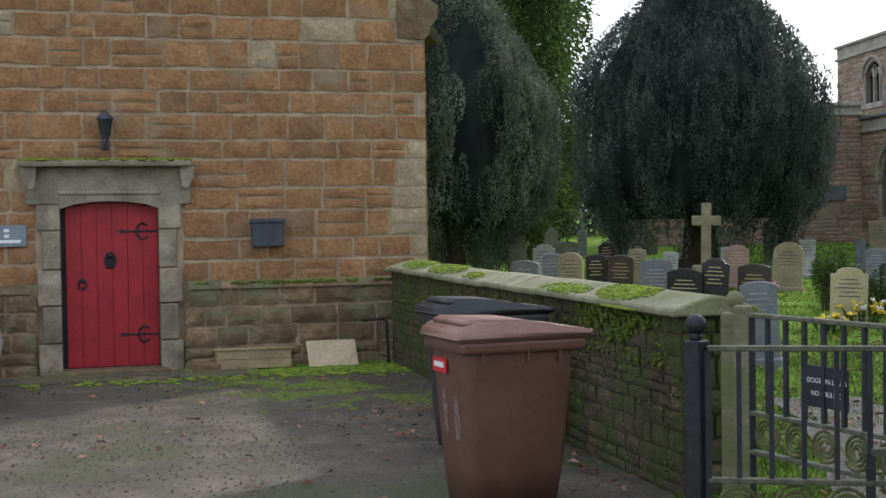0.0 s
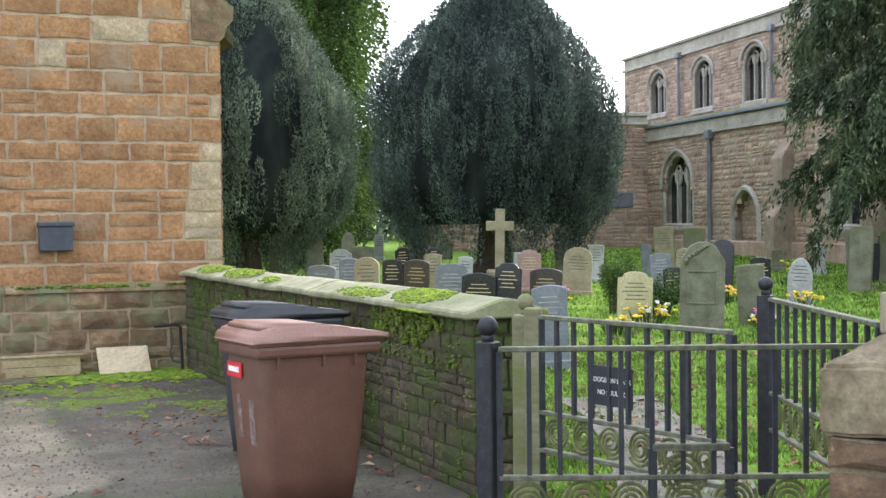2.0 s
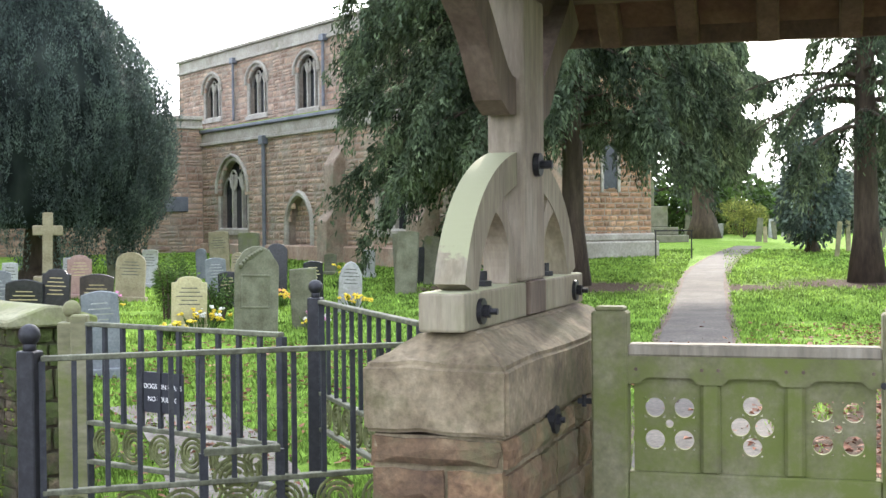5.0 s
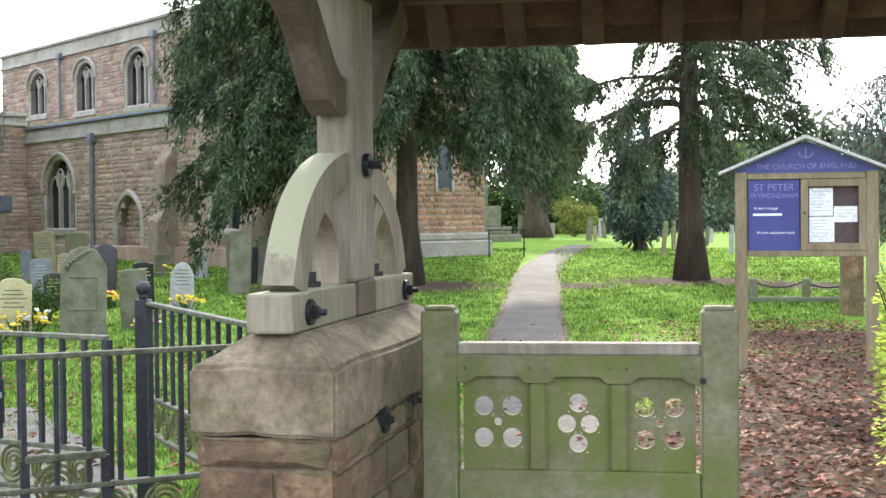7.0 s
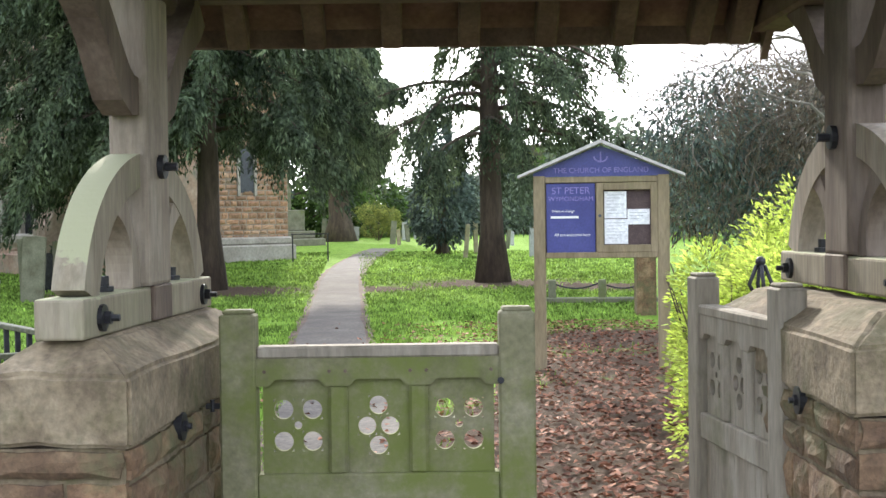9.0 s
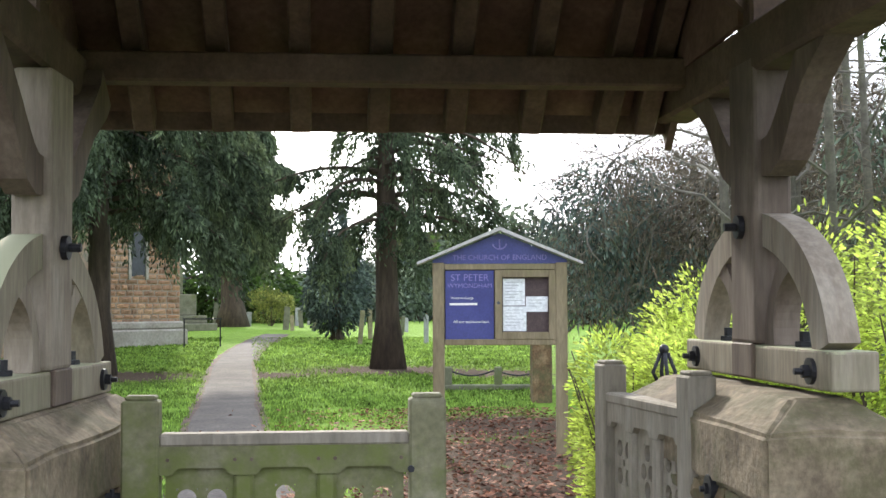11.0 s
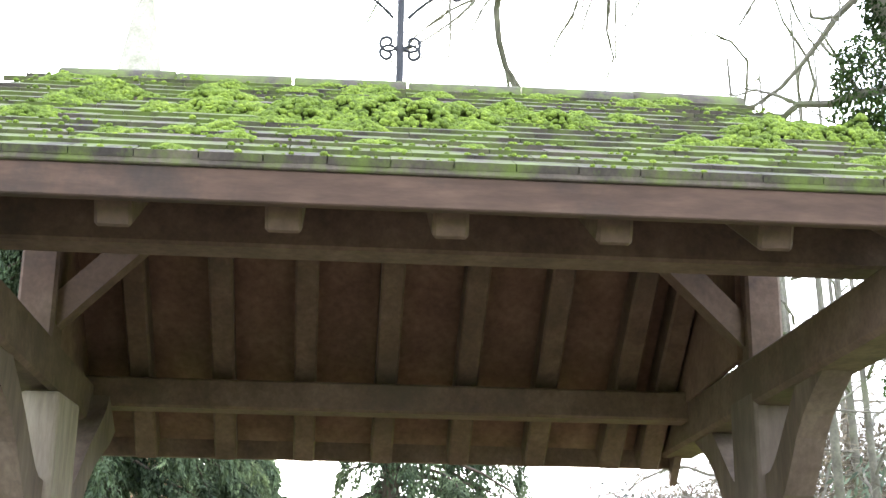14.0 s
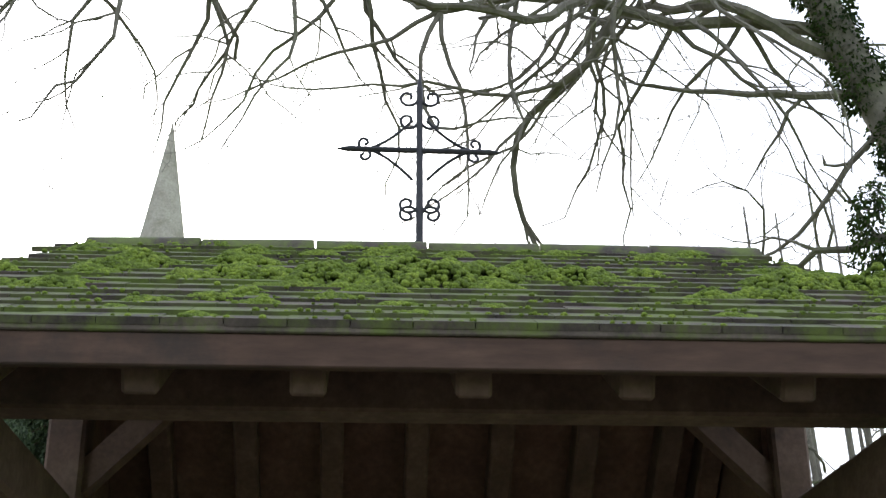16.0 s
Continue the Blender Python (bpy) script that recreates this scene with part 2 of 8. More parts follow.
yewgreen = foliage("yewgreen", (0.085, 0.112, 0.085), (0.14, 0.178, 0.135), (0.21, 0.26, 0.195), 0.6, 0.3)
yewdark = foliage("yewdark", (0.055, 0.074, 0.07), (0.09, 0.12, 0.11), (0.145, 0.185, 0.165), 0.6, 0.25)
leafgreen = foliage("leafgreen", (0.038, 0.065, 0.02), (0.062, 0.108, 0.03), (0.1, 0.16, 0.045), 0.5, 0.35)
cedargreen = foliage("cedargreen", (0.05, 0.07, 0.045), (0.085, 0.115, 0.07), (0.135, 0.17, 0.1), 0.6, 0.35)
dullgold = foliage("dullgold", (0.15, 0.17, 0.05), (0.21, 0.24, 0.07), (0.28, 0.31, 0.10), 2.0, 0.3)
limeleaf = foliage("limeleaf", (0.27, 0.35, 0.06), (0.4, 0.5, 0.1), (0.55, 0.63, 0.17), 2.0, 0.45)
ivyleaf = foliage("ivyleaf", (0.012, 0.025, 0.008), (0.025, 0.045, 0.012), (0.05, 0.08, 0.02), 2.0, 0.2)
# near-black leaf colour that stands for the shade deep in a yew
yewshade = foliage("yewshade", (0.010, 0.014, 0.013), (0.016, 0.022, 0.02), (0.026, 0.034, 0.03), 0.6, 0.0)
grassblade = foliage("grassblade", (0.1, 0.16, 0.035), (0.168, 0.265, 0.055), (0.235, 0.36, 0.088), 0.8, 0.4)


# ---- builders ----
def thing(name, m, label, category, group="", kind=""):
    ob = new(name)
    ob.empty_display_size = 0.2
    ob.matrix_world = m
    return tagged(ob, label, category, group, kind)


def solid(name, bm, mat, smooth=False):
    me = bpy.data.meshes.new(name)
    bm.normal_update()
    bm.to_mesh(me)
    bm.free()
    if mat:
        me.materials.append(mat)
    if smooth:
        me.polygons.foreach_set("use_smooth", [True] * len(me.polygons))
    return me


def part(name, bm, mat, parent=None, label="", smooth=False, at=None):
    ob = new(name, solid(name, bm, mat, smooth))
    if parent:
        ob.parent = parent
    if at is not None:
        ob.matrix_basis = at
    if label:
        ob["label"] = label
    return ob


def share(name, me, parent, at):
    ob = new(name, me)
    ob.parent = parent
    ob.matrix_basis = at
    return ob


def box(bm, x0, x1, y0, y1, z0, z1, m=None, bevel=0.0, segments=1):
    made = bmesh.ops.create_cube(bm, size=1.0)["verts"]
    t = Matrix.Translation(((x0 + x1) / 2, (y0 + y1) / 2, (z0 + z1) / 2)) @ Matrix.Diagonal((x1 - x0, y1 - y0, z1 - z0, 1))
    bmesh.ops.transform(bm, matrix=(m @ t) if m else t, verts=made)
    if bevel:
        edges = list({e for v in made for e in v.link_edges})
        bmesh.ops.bevel(bm, geom=edges, offset=bevel, segments=segments, affect="EDGES", profile=0.5)
    return bm


def boxed(*a, **k):
    return box(bmesh.new(), *a, **k)


def prism(bm, outline, y0, y1, m=None):
    """An outline in x and z, pulled from y0 to y1."""
    f = [bm.verts.new((m or Matrix()) @ Vector((x, y0, z))) for x, z in outline]
    g = [bm.verts.new((m or Matrix()) @ Vector((x, y1, z))) for x, z in outline]
    k = len(outline)
    bm.faces.new(f)
    bm.faces.new(g[::-1])
    for i in range(k):
        bm.faces.new((f[i], g[i], g[(i + 1) % k], f[(i + 1) % k]))
    bmesh.ops.recalc_face_normals(bm, faces=bm.faces)
    return bm


def tube(bm, points, radii, sides=8, cap=True):
    """A round bar along points; radii a number or one for each point."""
    pts = [Vector(p) for p in points]
    rad = [radii] * len(pts) if isinstance(radii, (int, float)) else radii
    rings, side = [], None
    for i, p in enumerate(pts):
        d = (pts[min(i + 1, len(pts) - 1)] - pts[max(i - 1, 0)]).normalized()
        if side is None:
            side = d.orthogonal().normalized()
        side = (side - d * side.dot(d)).normalized()
        up = d.cross(side)
        rings.append([bm.verts.new(p + rad[i] * (math.cos(a) * side + math.sin(a) * up)) for a in (2 * math.pi * k / sides for k in range(sides))])
    for a, b in zip(rings, rings[1:]):
        for k in range(sides):
            bm.faces.new((a[k], a[(k + 1) % sides], b[(k + 1) % sides], b[k]))
    if cap and sides > 2:
        bm.faces.new(rings[0][::-1])
        bm.faces.new(rings[-1])
    return bm


def ball(bm, c, r, squash=1.0, u=14, v=9):
    made = bmesh.ops.create_uvsphere(bm, u_segments=u, v_segments=v, radius=r)["verts"]
    bmesh.ops.transform(bm, matrix=Matrix.Translation(c) @ Matrix.Diagonal((1, 1, squash, 1)), verts=made)
    return bm


def lump_shape(u, v):
    vs = [(0, 0, 1)] + [(math.sin(math.pi * j / v) * math.cos(2 * math.pi * i / u), math.sin(math.pi * j / v) * math.sin(2 * math.pi * i / u), math.cos(math.pi * j / v)) for j in range(1, v) for i in range(u)] + [(0, 0, -1)]
    fs = [(0, 1 + i, 1 + (i + 1) % u) for i in range(u)]
    for j in range(v - 2):
        a, b = 1 + j * u, 1 + (j + 1) * u
        fs += [(a + i, b + i, b + (i + 1) % u, a + (i + 1) % u) for i in range(u)]
    k, a = len(vs) - 1, 1 + (v - 2) * u
    return vs, fs + [(k, a + (i + 1) % u, a + i) for i in range(u)]


LUMP = lump_shape(6, 4)


def lumps(name, items, mat, parent, label=""):
    """Many small rounded lumps (x, y, z, radius, squash) in one mesh."""
    vs, fs = [], []
    for x, y, z, r, q in items:
        k = len(vs)
        vs += [(x + a * r, y + b * r, z + c * r * q) for a, b, c in LUMP[0]]
        fs += [tuple(k + i for i in f) for f in LUMP[1]]
    me = bpy.data.meshes.new(name)
    me.from_pydata(vs, [], fs)
    me.materials.append(mat)
    me.polygons.foreach_set("use_smooth", [True] * len(me.polygons))
    ob = new(name, me)
    ob.parent = parent
    if label:
        ob["label"] = label
    return ob


def rough_stone(seed, wobble=0.035, bev=0.06):
    """A unit block, x and z from 0 to 1, with a worn, uneven front that looks to -y."""
    r = random.Random(seed)
    bm = bmesh.new()
    nx, nz = 4, 3
    grid = [[None] * (nz + 1) for _ in range(nx + 1)]
    for i in range(nx + 1):
        for j in range(nz + 1):
            edge = i in (0, nx) or j in (0, nz)
            x = i / nx + (0 if i in (0, nx) else r.uniform(-0.05, 0.05))
            z = j / nz + (0 if j in (0, nz) else r.uniform(-0.06, 0.06))
            x += (0.045 if i == 0 else -0.045 if i == nx else 0) * r.random()
            z += (0.085 if j == 0 else -0.085 if j == nz else 0) * r.random()
            y = (0.35 + r.uniform(-0.1, 0.15)) if edge else r.uniform(-0.25, 0.2)
            grid[i][j] = bm.verts.new((x, y, z))
    for i in range(nx):
        for j in range(nz):
            bm.faces.new((grid[i][j], grid[i + 1][j], grid[i + 1][j + 1], grid[i][j + 1]))
    rim = [grid[i][0] for i in range(nx + 1)] + [grid[nx][j] for j in range(1, nz + 1)] + [grid[i][nz] for i in range(nx - 1, -1, -1)] + [grid[0][j] for j in range(nz - 1, 0, -1)]
    back = [bm.verts.new((v.co.x, 1.6, v.co.z)) for v in rim]
    k = len(rim)
    for i in range(k):
        bm.faces.new((rim[i], back[i], back[(i + 1) % k], rim[(i + 1) % k]))
    bmesh.ops.recalc_face_normals(bm, faces=bm.faces)
    return bm


def stone_meshes(mat, name, count=7, seed=0):
    return [solid(name, rough_stone(seed + i), mat, False) for i in range(count)]


def courses(parent, meshes, x0, x1, z0, z1, h=(0.24, 0.3), w=(0.3, 0.6), y=0.0, depth=0.03, gap=0.012, holes=(), seed=1, name="stone", m=None, swap=None, limit=300, joined=None, broken=0.0):
    """Courses of stones on a face that looks to local -y. Each is an object; past the limit they go into one joined mesh."""
    r = random.Random(seed)
    z, made, rest = z0, 0, []
    while z < z1 - 0.05:
        hh = min(r.uniform(*h), z1 - z)
        if z1 - z - hh < 0.08:
            hh = z1 - z
        x = x0
        cuts = sorted((a, b) for a, b, c, d in holes if c < z + hh * 0.5 < d)
        while x < x1 - 0.04:
            hit = [b for a, b in cuts if a - 0.03 <= x < b]
            if hit:
                x = max(hit)
                continue
            ww = min(r.uniform(*w), x1 - x)
            if x1 - x - ww < 0.12:
                ww = x1 - x
            for a, b in cuts:
                if x < a < x + ww + 0.1:
                    ww = a - x
                    break
            if ww > 0.03:
                pool = meshes
                if swap:
                    pool = swap(x, z, ww, hh, r) or meshes
                me = pool[r.randrange(len(pool))]
                flip = r.random() < 0.5
                at = Matrix.Translation((x + gap / 2 + (ww - gap if flip else 0), y - depth * 0.5 + r.uniform(-0.004, 0.004), z + gap / 2)) @ Matrix.Diagonal((-(ww - gap) if flip else ww - gap, depth, hh - gap, 1))
                if flip:
                    at = Matrix.Translation((x + gap / 2, y - depth * 0.5 + r.uniform(-0.004, 0.004), z + hh - gap / 2)) @ Matrix.Diagonal((ww - gap, depth, -(hh - gap), 1))
                cells = [at]
                if broken and hh > 0.17 and ww > 0.2 and r.random() < broken:
                    q = r.uniform(0.4, 0.6)
                    cells = [at @ Matrix.Diagonal((1, 1, q - 0.02, 1)), at @ Matrix.Translation((0, 0, q + 0.02)) @ Matrix.Diagonal((1, 1, 0.98 - q, 1))]
                for one in cells:
                    one = (m @ one) if m else one
                    if made < limit:
                        share(name, me, parent, one)
                    else:
                        rest.append((me, one))
                    made += 1
            x += ww
        z += hh
    if rest:
        join(rest, (joined or name), parent)


def join(pieces, name, parent, mat=None):
    """Many placed pieces as one mesh of kind stuff."""
    vs, fs, n0 = [], [], 0
    for me, at in pieces:
        flip = at.determinant() < 0
        vs.extend((at @ v.co)[:] for v in me.vertices)
        for p in me.polygons:
            ids = [n0 + i for i in p.vertices]
            fs.append(ids[::-1] if flip else ids)
        n0 += len(me.vertices)
    me = bpy.data.meshes.new(name)
    me.from_pydata(vs, [], fs)
    me.materials.append(mat or pieces[0][0].materials[0])
    ob = new(name, me)
    ob.parent = parent
    ob["kind"] = "stuff"
    return ob


def ground_z(x, y):
    r = math.hypot(x, y)
    return 0.62 * min(max((r - 14.0) / 36.0, 0.0), 1.0) + 0.5 * min(max((r - 50.0) / 100.0, 0.0), 1.0)

# ---- ground ----
EARTH = ((28.4, 4.7, 2.1), (29.8, -1.4, 2.0), (27.6, 6.8, 1.4), (28.6, 1.2, 1.0), (28.6, -3.6, 1.3), (6.3, -0.95, 1.75), (8.2, -1.3, 1.75), (10.3, -1.25, 1.9), (12.6, -1.7, 1.6), (15.2, -2.1, 1.6), (18.0, -2.5, 1.5))


def ground_material():
    m, n, l, b = material("turf", 0.95)
    big = noise_node(n, l, 0.35, 6, 0.65, (1, 1, 1), "World")
    mid = noise_node(n, l, 3.0, 6, 0.7, (1, 1, 1), "World", 4.0)
    fine = noise_node(n, l, 45.0, 4, 0.7, (1, 1, 1), "World", 8.0)
    c = ramp(n, l, mid, ((0.3, (0.095, 0.155, 0.03)), (0.5, (0.16, 0.27, 0.042)), (0.72, (0.225, 0.375, 0.066))))
    c = mix(n, l, 0.7, c, ramp(n, l, fine, ((0.3, (0.55, 0.55, 0.5)), (0.7, (1.35, 1.35, 1.3)))), "MULTIPLY")
    c = mix(n, l, mask(n, l, big, 0.64, 0.76), c, (0.16, 0.15, 0.055))
    # bare earth worn round the conifers' trunks and across the path between them
    where = n.new("ShaderNodeNewGeometry")
    for cx, cy, rad in EARTH:
        far = n.new("ShaderNodeVectorMath")
        far.operation = "DISTANCE"
        flat_p = n.new("ShaderNodeVectorMath")
        flat_p.operation = "MULTIPLY"
        flat_p.inputs[1].default_value = (1, 1, 0)
        l.new(where.outputs["Position"], flat_p.inputs[0])
        l.new(flat_p.outputs["Vector"], far.inputs[0])
        far.inputs[1].default_value = (cx, cy, 0)
        soft_edge = n.new("ShaderNodeMath")
        soft_edge.operation = "MULTIPLY_ADD"
        l.new(mid, soft_edge.inputs[0])
        soft_edge.inputs[1].default_value = rad * 1.5
        l.new(far.outputs["Value"], soft_edge.inputs[2])
        edge = n.new("ShaderNodeMapRange")
        l.new(soft_edge.outputs[0], edge.inputs[0])
        edge.inputs[1].default_value, edge.inputs[2].default_value = rad * 2.0, rad * 1.5
        inside = edge.outputs[0]
        c = mix(n, l, inside, c, mix(n, l, fine, (0.05, 0.036, 0.025), (0.15, 0.11, 0.08)))
    b.inputs["Specular IOR Level"].default_value = 0.05
    l.new(c, b.inputs["Base Color"])
    bump(n, l, b, fine, 0.8, 0.03)
    return m


turf = ground_material()


def sheet(name, x0, x1, y0, y1, nx, ny, lift, mat, m=None):
    bm = bmesh.new()
    vs = [[bm.verts.new((x0 + (x1 - x0) * i / nx, y0 + (y1 - y0) * j / ny, 0)) for j in range(ny + 1)] for i in range(nx + 1)]
    for i in range(nx):
        for j in range(ny):
            bm.faces.new((vs[i][j], vs[i + 1][j], vs[i + 1][j + 1], vs[i][j + 1]))
    for v in bm.verts:
        p = (m @ v.co) if m else v.co
        v.co = (p.x, p.y, lift(p.x, p.y))
    return part(name, bm, mat, smooth=True)


def ground_lift(x, y):
    d = math.hypot(x, y)
    return ground_z(x, y) + (noise.noise((x * 0.35, y * 0.35, 0)) * 0.05 * min(max((d - 14) / 6, 0), 1)) - 0.012


def wide(u):
    return math.copysign(70 * abs(u) + 830 * abs(u) ** 4, u)


def make_ground():
    bm = bmesh.new()
    k = 170
    vs = [[None] * (k + 1) for _ in range(k + 1)]
    for i in range(k + 1):
        for j in range(k + 1):
            x, y = 18 + wide(2 * i / k - 1), wide(2 * j / k - 1)
            vs[i][j] = bm.verts.new((x, y, ground_lift(x, y)))
    for i in range(k):
        for j in range(k):
            bm.faces.new((vs[i][j], vs[i + 1][j], vs[i + 1][j + 1], vs[i][j + 1]))
    return bm


tagged(part("ground", make_ground(), turf, smooth=True), "mown churchyard grass with fallen leaves", "grass", kind="structure")

# the tarmac yard in front of the house, up to the wall and the gates
yard = bmesh.new()
yv = [yard.verts.new((x, y, 0.0)) for x, y in ((-25, -25), (5.3, -25), (5.3, -1.5), (5.3, 1.2), (5.6, 3.1), (7.1, 4.5), (10.9, 10.6), (11.0, 11.4), (2.0, 17.0), (-25, 30))]
yard.faces.new(yv)
tagged(part("road", yard, tarmac), "worn tarmac yard with mossy edges", "yard", kind="structure")


def strip(name, pts, widths, lift, mat):
    bm = bmesh.new()
    rows = []
    for i, p in enumerate(pts):
        a, b = Vector(pts[max(i - 1, 0)]), Vector(pts[min(i + 1, len(pts) - 1)])
        d = (b - a).normalized()
        s = Vector((-d.y, d.x))
        row = []
        for k in range(7):
            q = Vector(p) + s * widths[i] * (k / 6 - 0.5) + s * 0.025 * noise.noise((p[0], k * 3.1, 0))
            row.append(bm.verts.new((q.x, q.y, ground_lift(q.x, q.y) + lift)))
        rows.append(row)
    for a, b in zip(rows, rows[1:]):
        for k in range(6):
            bm.faces.new((a[k], b[k], b[k + 1], a[k + 1]))
    bmesh.ops.recalc_face_normals(bm, faces=bm.faces)
    return part(name, bm, mat, smooth=True)


gravel = surface("gravel", (0.058, 0.049, 0.04), (0.092, 0.079, 0.065), (0.14, 0.122, 0.102), 1.6, 0.95, speck=(0.5, 1.45), fine=22, depth=0.01, stain=(0.12, 0.10, 0.07), stain_at=(0.55, 0.72))
palegravel = surface("palegravel", (0.10, 0.086, 0.07), (0.17, 0.15, 0.125), (0.26, 0.235, 0.205), 2.5, 0.95, speck=(0.5, 1.45), fine=26, depth=0.012, stain=(0.12, 0.085, 0.06), stain_at=(0.52, 0.68))
leafmould = surface("leafmould", (0.05, 0.034, 0.022), (0.095, 0.062, 0.042), (0.16, 0.105, 0.075), 3.0, 0.95, fine=25, depth=0.02, stain=(0.10, 0.13, 0.035), stain_at=(0.6, 0.72), stain_scale=0.8)
path_pts = [(5.2 + i * 0.4, 0.25 + 1.1 * min(i * 0.4 / 13, 1) + 1.05 * max(0, i * 0.4 - 13) / 17 - 0.012 * max(0, i * 0.4 - 26) ** 1.6) for i in range(117)]
verge_w = [1.32 - 0.2 * min(i / 40, 1) + 0.12 * noise.noise((i * 0.31, 2.0, 0)) + 0.06 * noise.noise((i * 1.3, 9.0, 0)) for i in range(117)]
tagged(strip("path_edge", path_pts, verge_w, 0.018, leafmould), "dark bare earth along the footpath", "soil", kind="structure")
tagged(strip("path", path_pts, [1.08 - 0.2 * min(i / 40, 1) + 0.06 * noise.noise((i * 0.4, 0.5, 0)) + 0.03 * noise.noise((i * 1.7, 4.0, 0)) for i in range(117)], 0.03, gravel), "narrow grey gravel footpath through the grass", "path", kind="structure")
side_pts = [(5.6 + i * 0.5, 2.5 + 0.16 * i + 0.012 * i * i) for i in range(12)]
tagged(strip("path", side_pts, [0.85 + 0.12 * noise.noise((i * 0.5, 6.0, 0)) for i in range(12)], 0.035, palegravel), "worn earth path inside the kissing gate", "path", kind="structure")

# ---- the house with the red door ----
HOUSE = pose(8.5, 12.95, 0, 0, 0, -31.8)
EDGE = 3.66
house = thing("house", HOUSE, "ironstone cottage gable with a red arched door", "house")
door_hole = (-0.62, 0.5, -0.1, 2.0)


def gable_top(x):
    return 4.0 + (EDGE - x) * 1.05


core = bmesh.new()
for a, b, c in ((-6.0, -0.62, -0.1), (0.5, EDGE - 0.01, -0.1), (-0.62, 0.5, 2.0)):
    prism(core, [(a, c), (b, c), (b, gable_top(b)), (a, gable_top(a))] if b > a else [], 0.012, 0.5)
part("wall", core, mortar, house, "pale lime mortar behind the stones")
side = boxed(EDGE - 0.5, EDGE - 0.012, 0.5, 9.0, -0.1, 4.0)
part("side_wall", side, ironstone, house)
part("back_wall", boxed(-6.0, -5.6, 0.5, 9.0, -0.1, 8.0), ironstone, house)
roofm = bmesh.new()
prism(roofm, [(EDGE + 0.25, 3.85), (EDGE + 0.25, 4.0), (-1.8, 9.75), (-1.8, 9.55)], 0.35, 9.2)
part("roof", roofm, rooftile_joined, house)
# kneeler stone at the foot of the gable coping
kn = prism(bmesh.new(), [(EDGE - 0.36, 4.5), (EDGE - 0.34, 3.86), (EDGE - 0.02, 3.84), (EDGE + 0.04, 3.90), (EDGE + 0.06, 4.0), (EDGE + 0.15, 4.1), (EDGE + 0.16, 4.26), (EDGE - 0.2, 4.48)], -0.035, 0.5)
part("kneeler", kn, plinthstone, house, "carved grey kneeler stone")
cop = prism(bmesh.new(), [(EDGE - 0.1, 4.35), (EDGE + 0.1, 4.35), (-1.7, 6.35 + 3.7), (-1.9, 6.35 + 3.7)], -0.06, 0.45)
part("coping", cop, limestone, house)

iron_m = stone_meshes(ironstone, "stone", 8, 10)
lime_m = stone_meshes(quoinstone, "stone", 5, 40)
plinth_m = stone_meshes(plinthstone, "stone", 8, 70)


def pale_stones(x, z, w, h, r):
    if x + w > EDGE - 0.06 and r.random() < 0.75:
        return lime_m
    return lime_m if r.random() < 0.035 else None


ledge_hole = (-1.02, 0.84, 2.0, 2.42)
frame_hole = (-0.86, 0.74, -0.1, 2.0)
courses(house, plinth_m, -4.2, 3.66, -0.05, 0.93, (0.13, 0.3), (0.2, 0.58), y=-0.075, depth=0.045, gap=0.012, holes=(frame_hole,), seed=3)
for px0, px1 in ((-4.3, -0.9), (0.78, EDGE)):
    part("plinth", boxed(px0, px1, -0.06, 0.012, -0.1, 0.93), mortar, house)
for a, b in ((-4.3, -0.92), (0.8, EDGE + 0.02)):
    n_seg = 8
    for i in range(n_seg):
        wb = bmesh.new()
        p, q = a + (b - a) * i / n_seg, a + (b - a) * (i + 1) / n_seg - 0.008
        f = [(p, -0.115, 0.925), (q, -0.115, 0.925), (q, -0.1, 0.965), (p, -0.1, 0.965), (p, 0.0, 1.02), (q, 0.0, 1.02)]
        v = [wb.verts.new(k) for k in f]
        wb.faces.new((v[0], v[1], v[2], v[3]))
        wb.faces.new((v[3], v[2], v[5], v[4]))
        wb.faces.new((v[0], v[3], v[4]))
        wb.faces.new((v[1], v[5], v[2]))
        part("plinth_course", wb, plinthstone, house, "mossy weathered plinth course")
courses(house, iron_m, -4.2, EDGE, 1.0, 4.9, (0.2, 0.34), (0.24, 0.66), holes=(frame_hole, ledge_hole), seed=7, swap=pale_stones, depth=0.02, gap=0.018, limit=300, broken=0.22)
rp0 = random.Random(44)
ledge_moss = []
for _ in range(900):
    px = rp0.choice((rp0.gauss(2.45, 0.3), rp0.uniform(0.9, 3.5)))
    if 0.85 < px < 3.6 and noise.noise((px * 4.0, 0.0, 3.0)) > -0.1:
        ledge_moss.append((px, -0.02 - 0.085 * rp0.random(), 0.99 + rp0.uniform(-0.02, 0.012), rp0.uniform(0.008, 0.022), 0.6))
lumps("moss", ledge_moss, roofmoss, house, "dark moss along the plinth")["kind"] = "stuff"
# quoins on the returning side
side_q = Matrix.Translation((EDGE, 0, 0)) @ Matrix.Rotation(radians(90), 4, "Z")
courses(house, iron_m, 0.0, 1.2, 0.0, 4.2, (0.28, 0.4), (0.3, 0.6), m=side_q, seed=9, depth=0.02)


def arch_outline(half, z0, spring, rise, k=10):
    pts = [(-half, z0), (half, z0), (half, spring)]
    for i in range(1, k):
        a = math.pi * i / k
        pts.append((half * math.cos(a), spring + rise * math.sin(a) ** 0.7))
    return pts + [(-half, spring)]


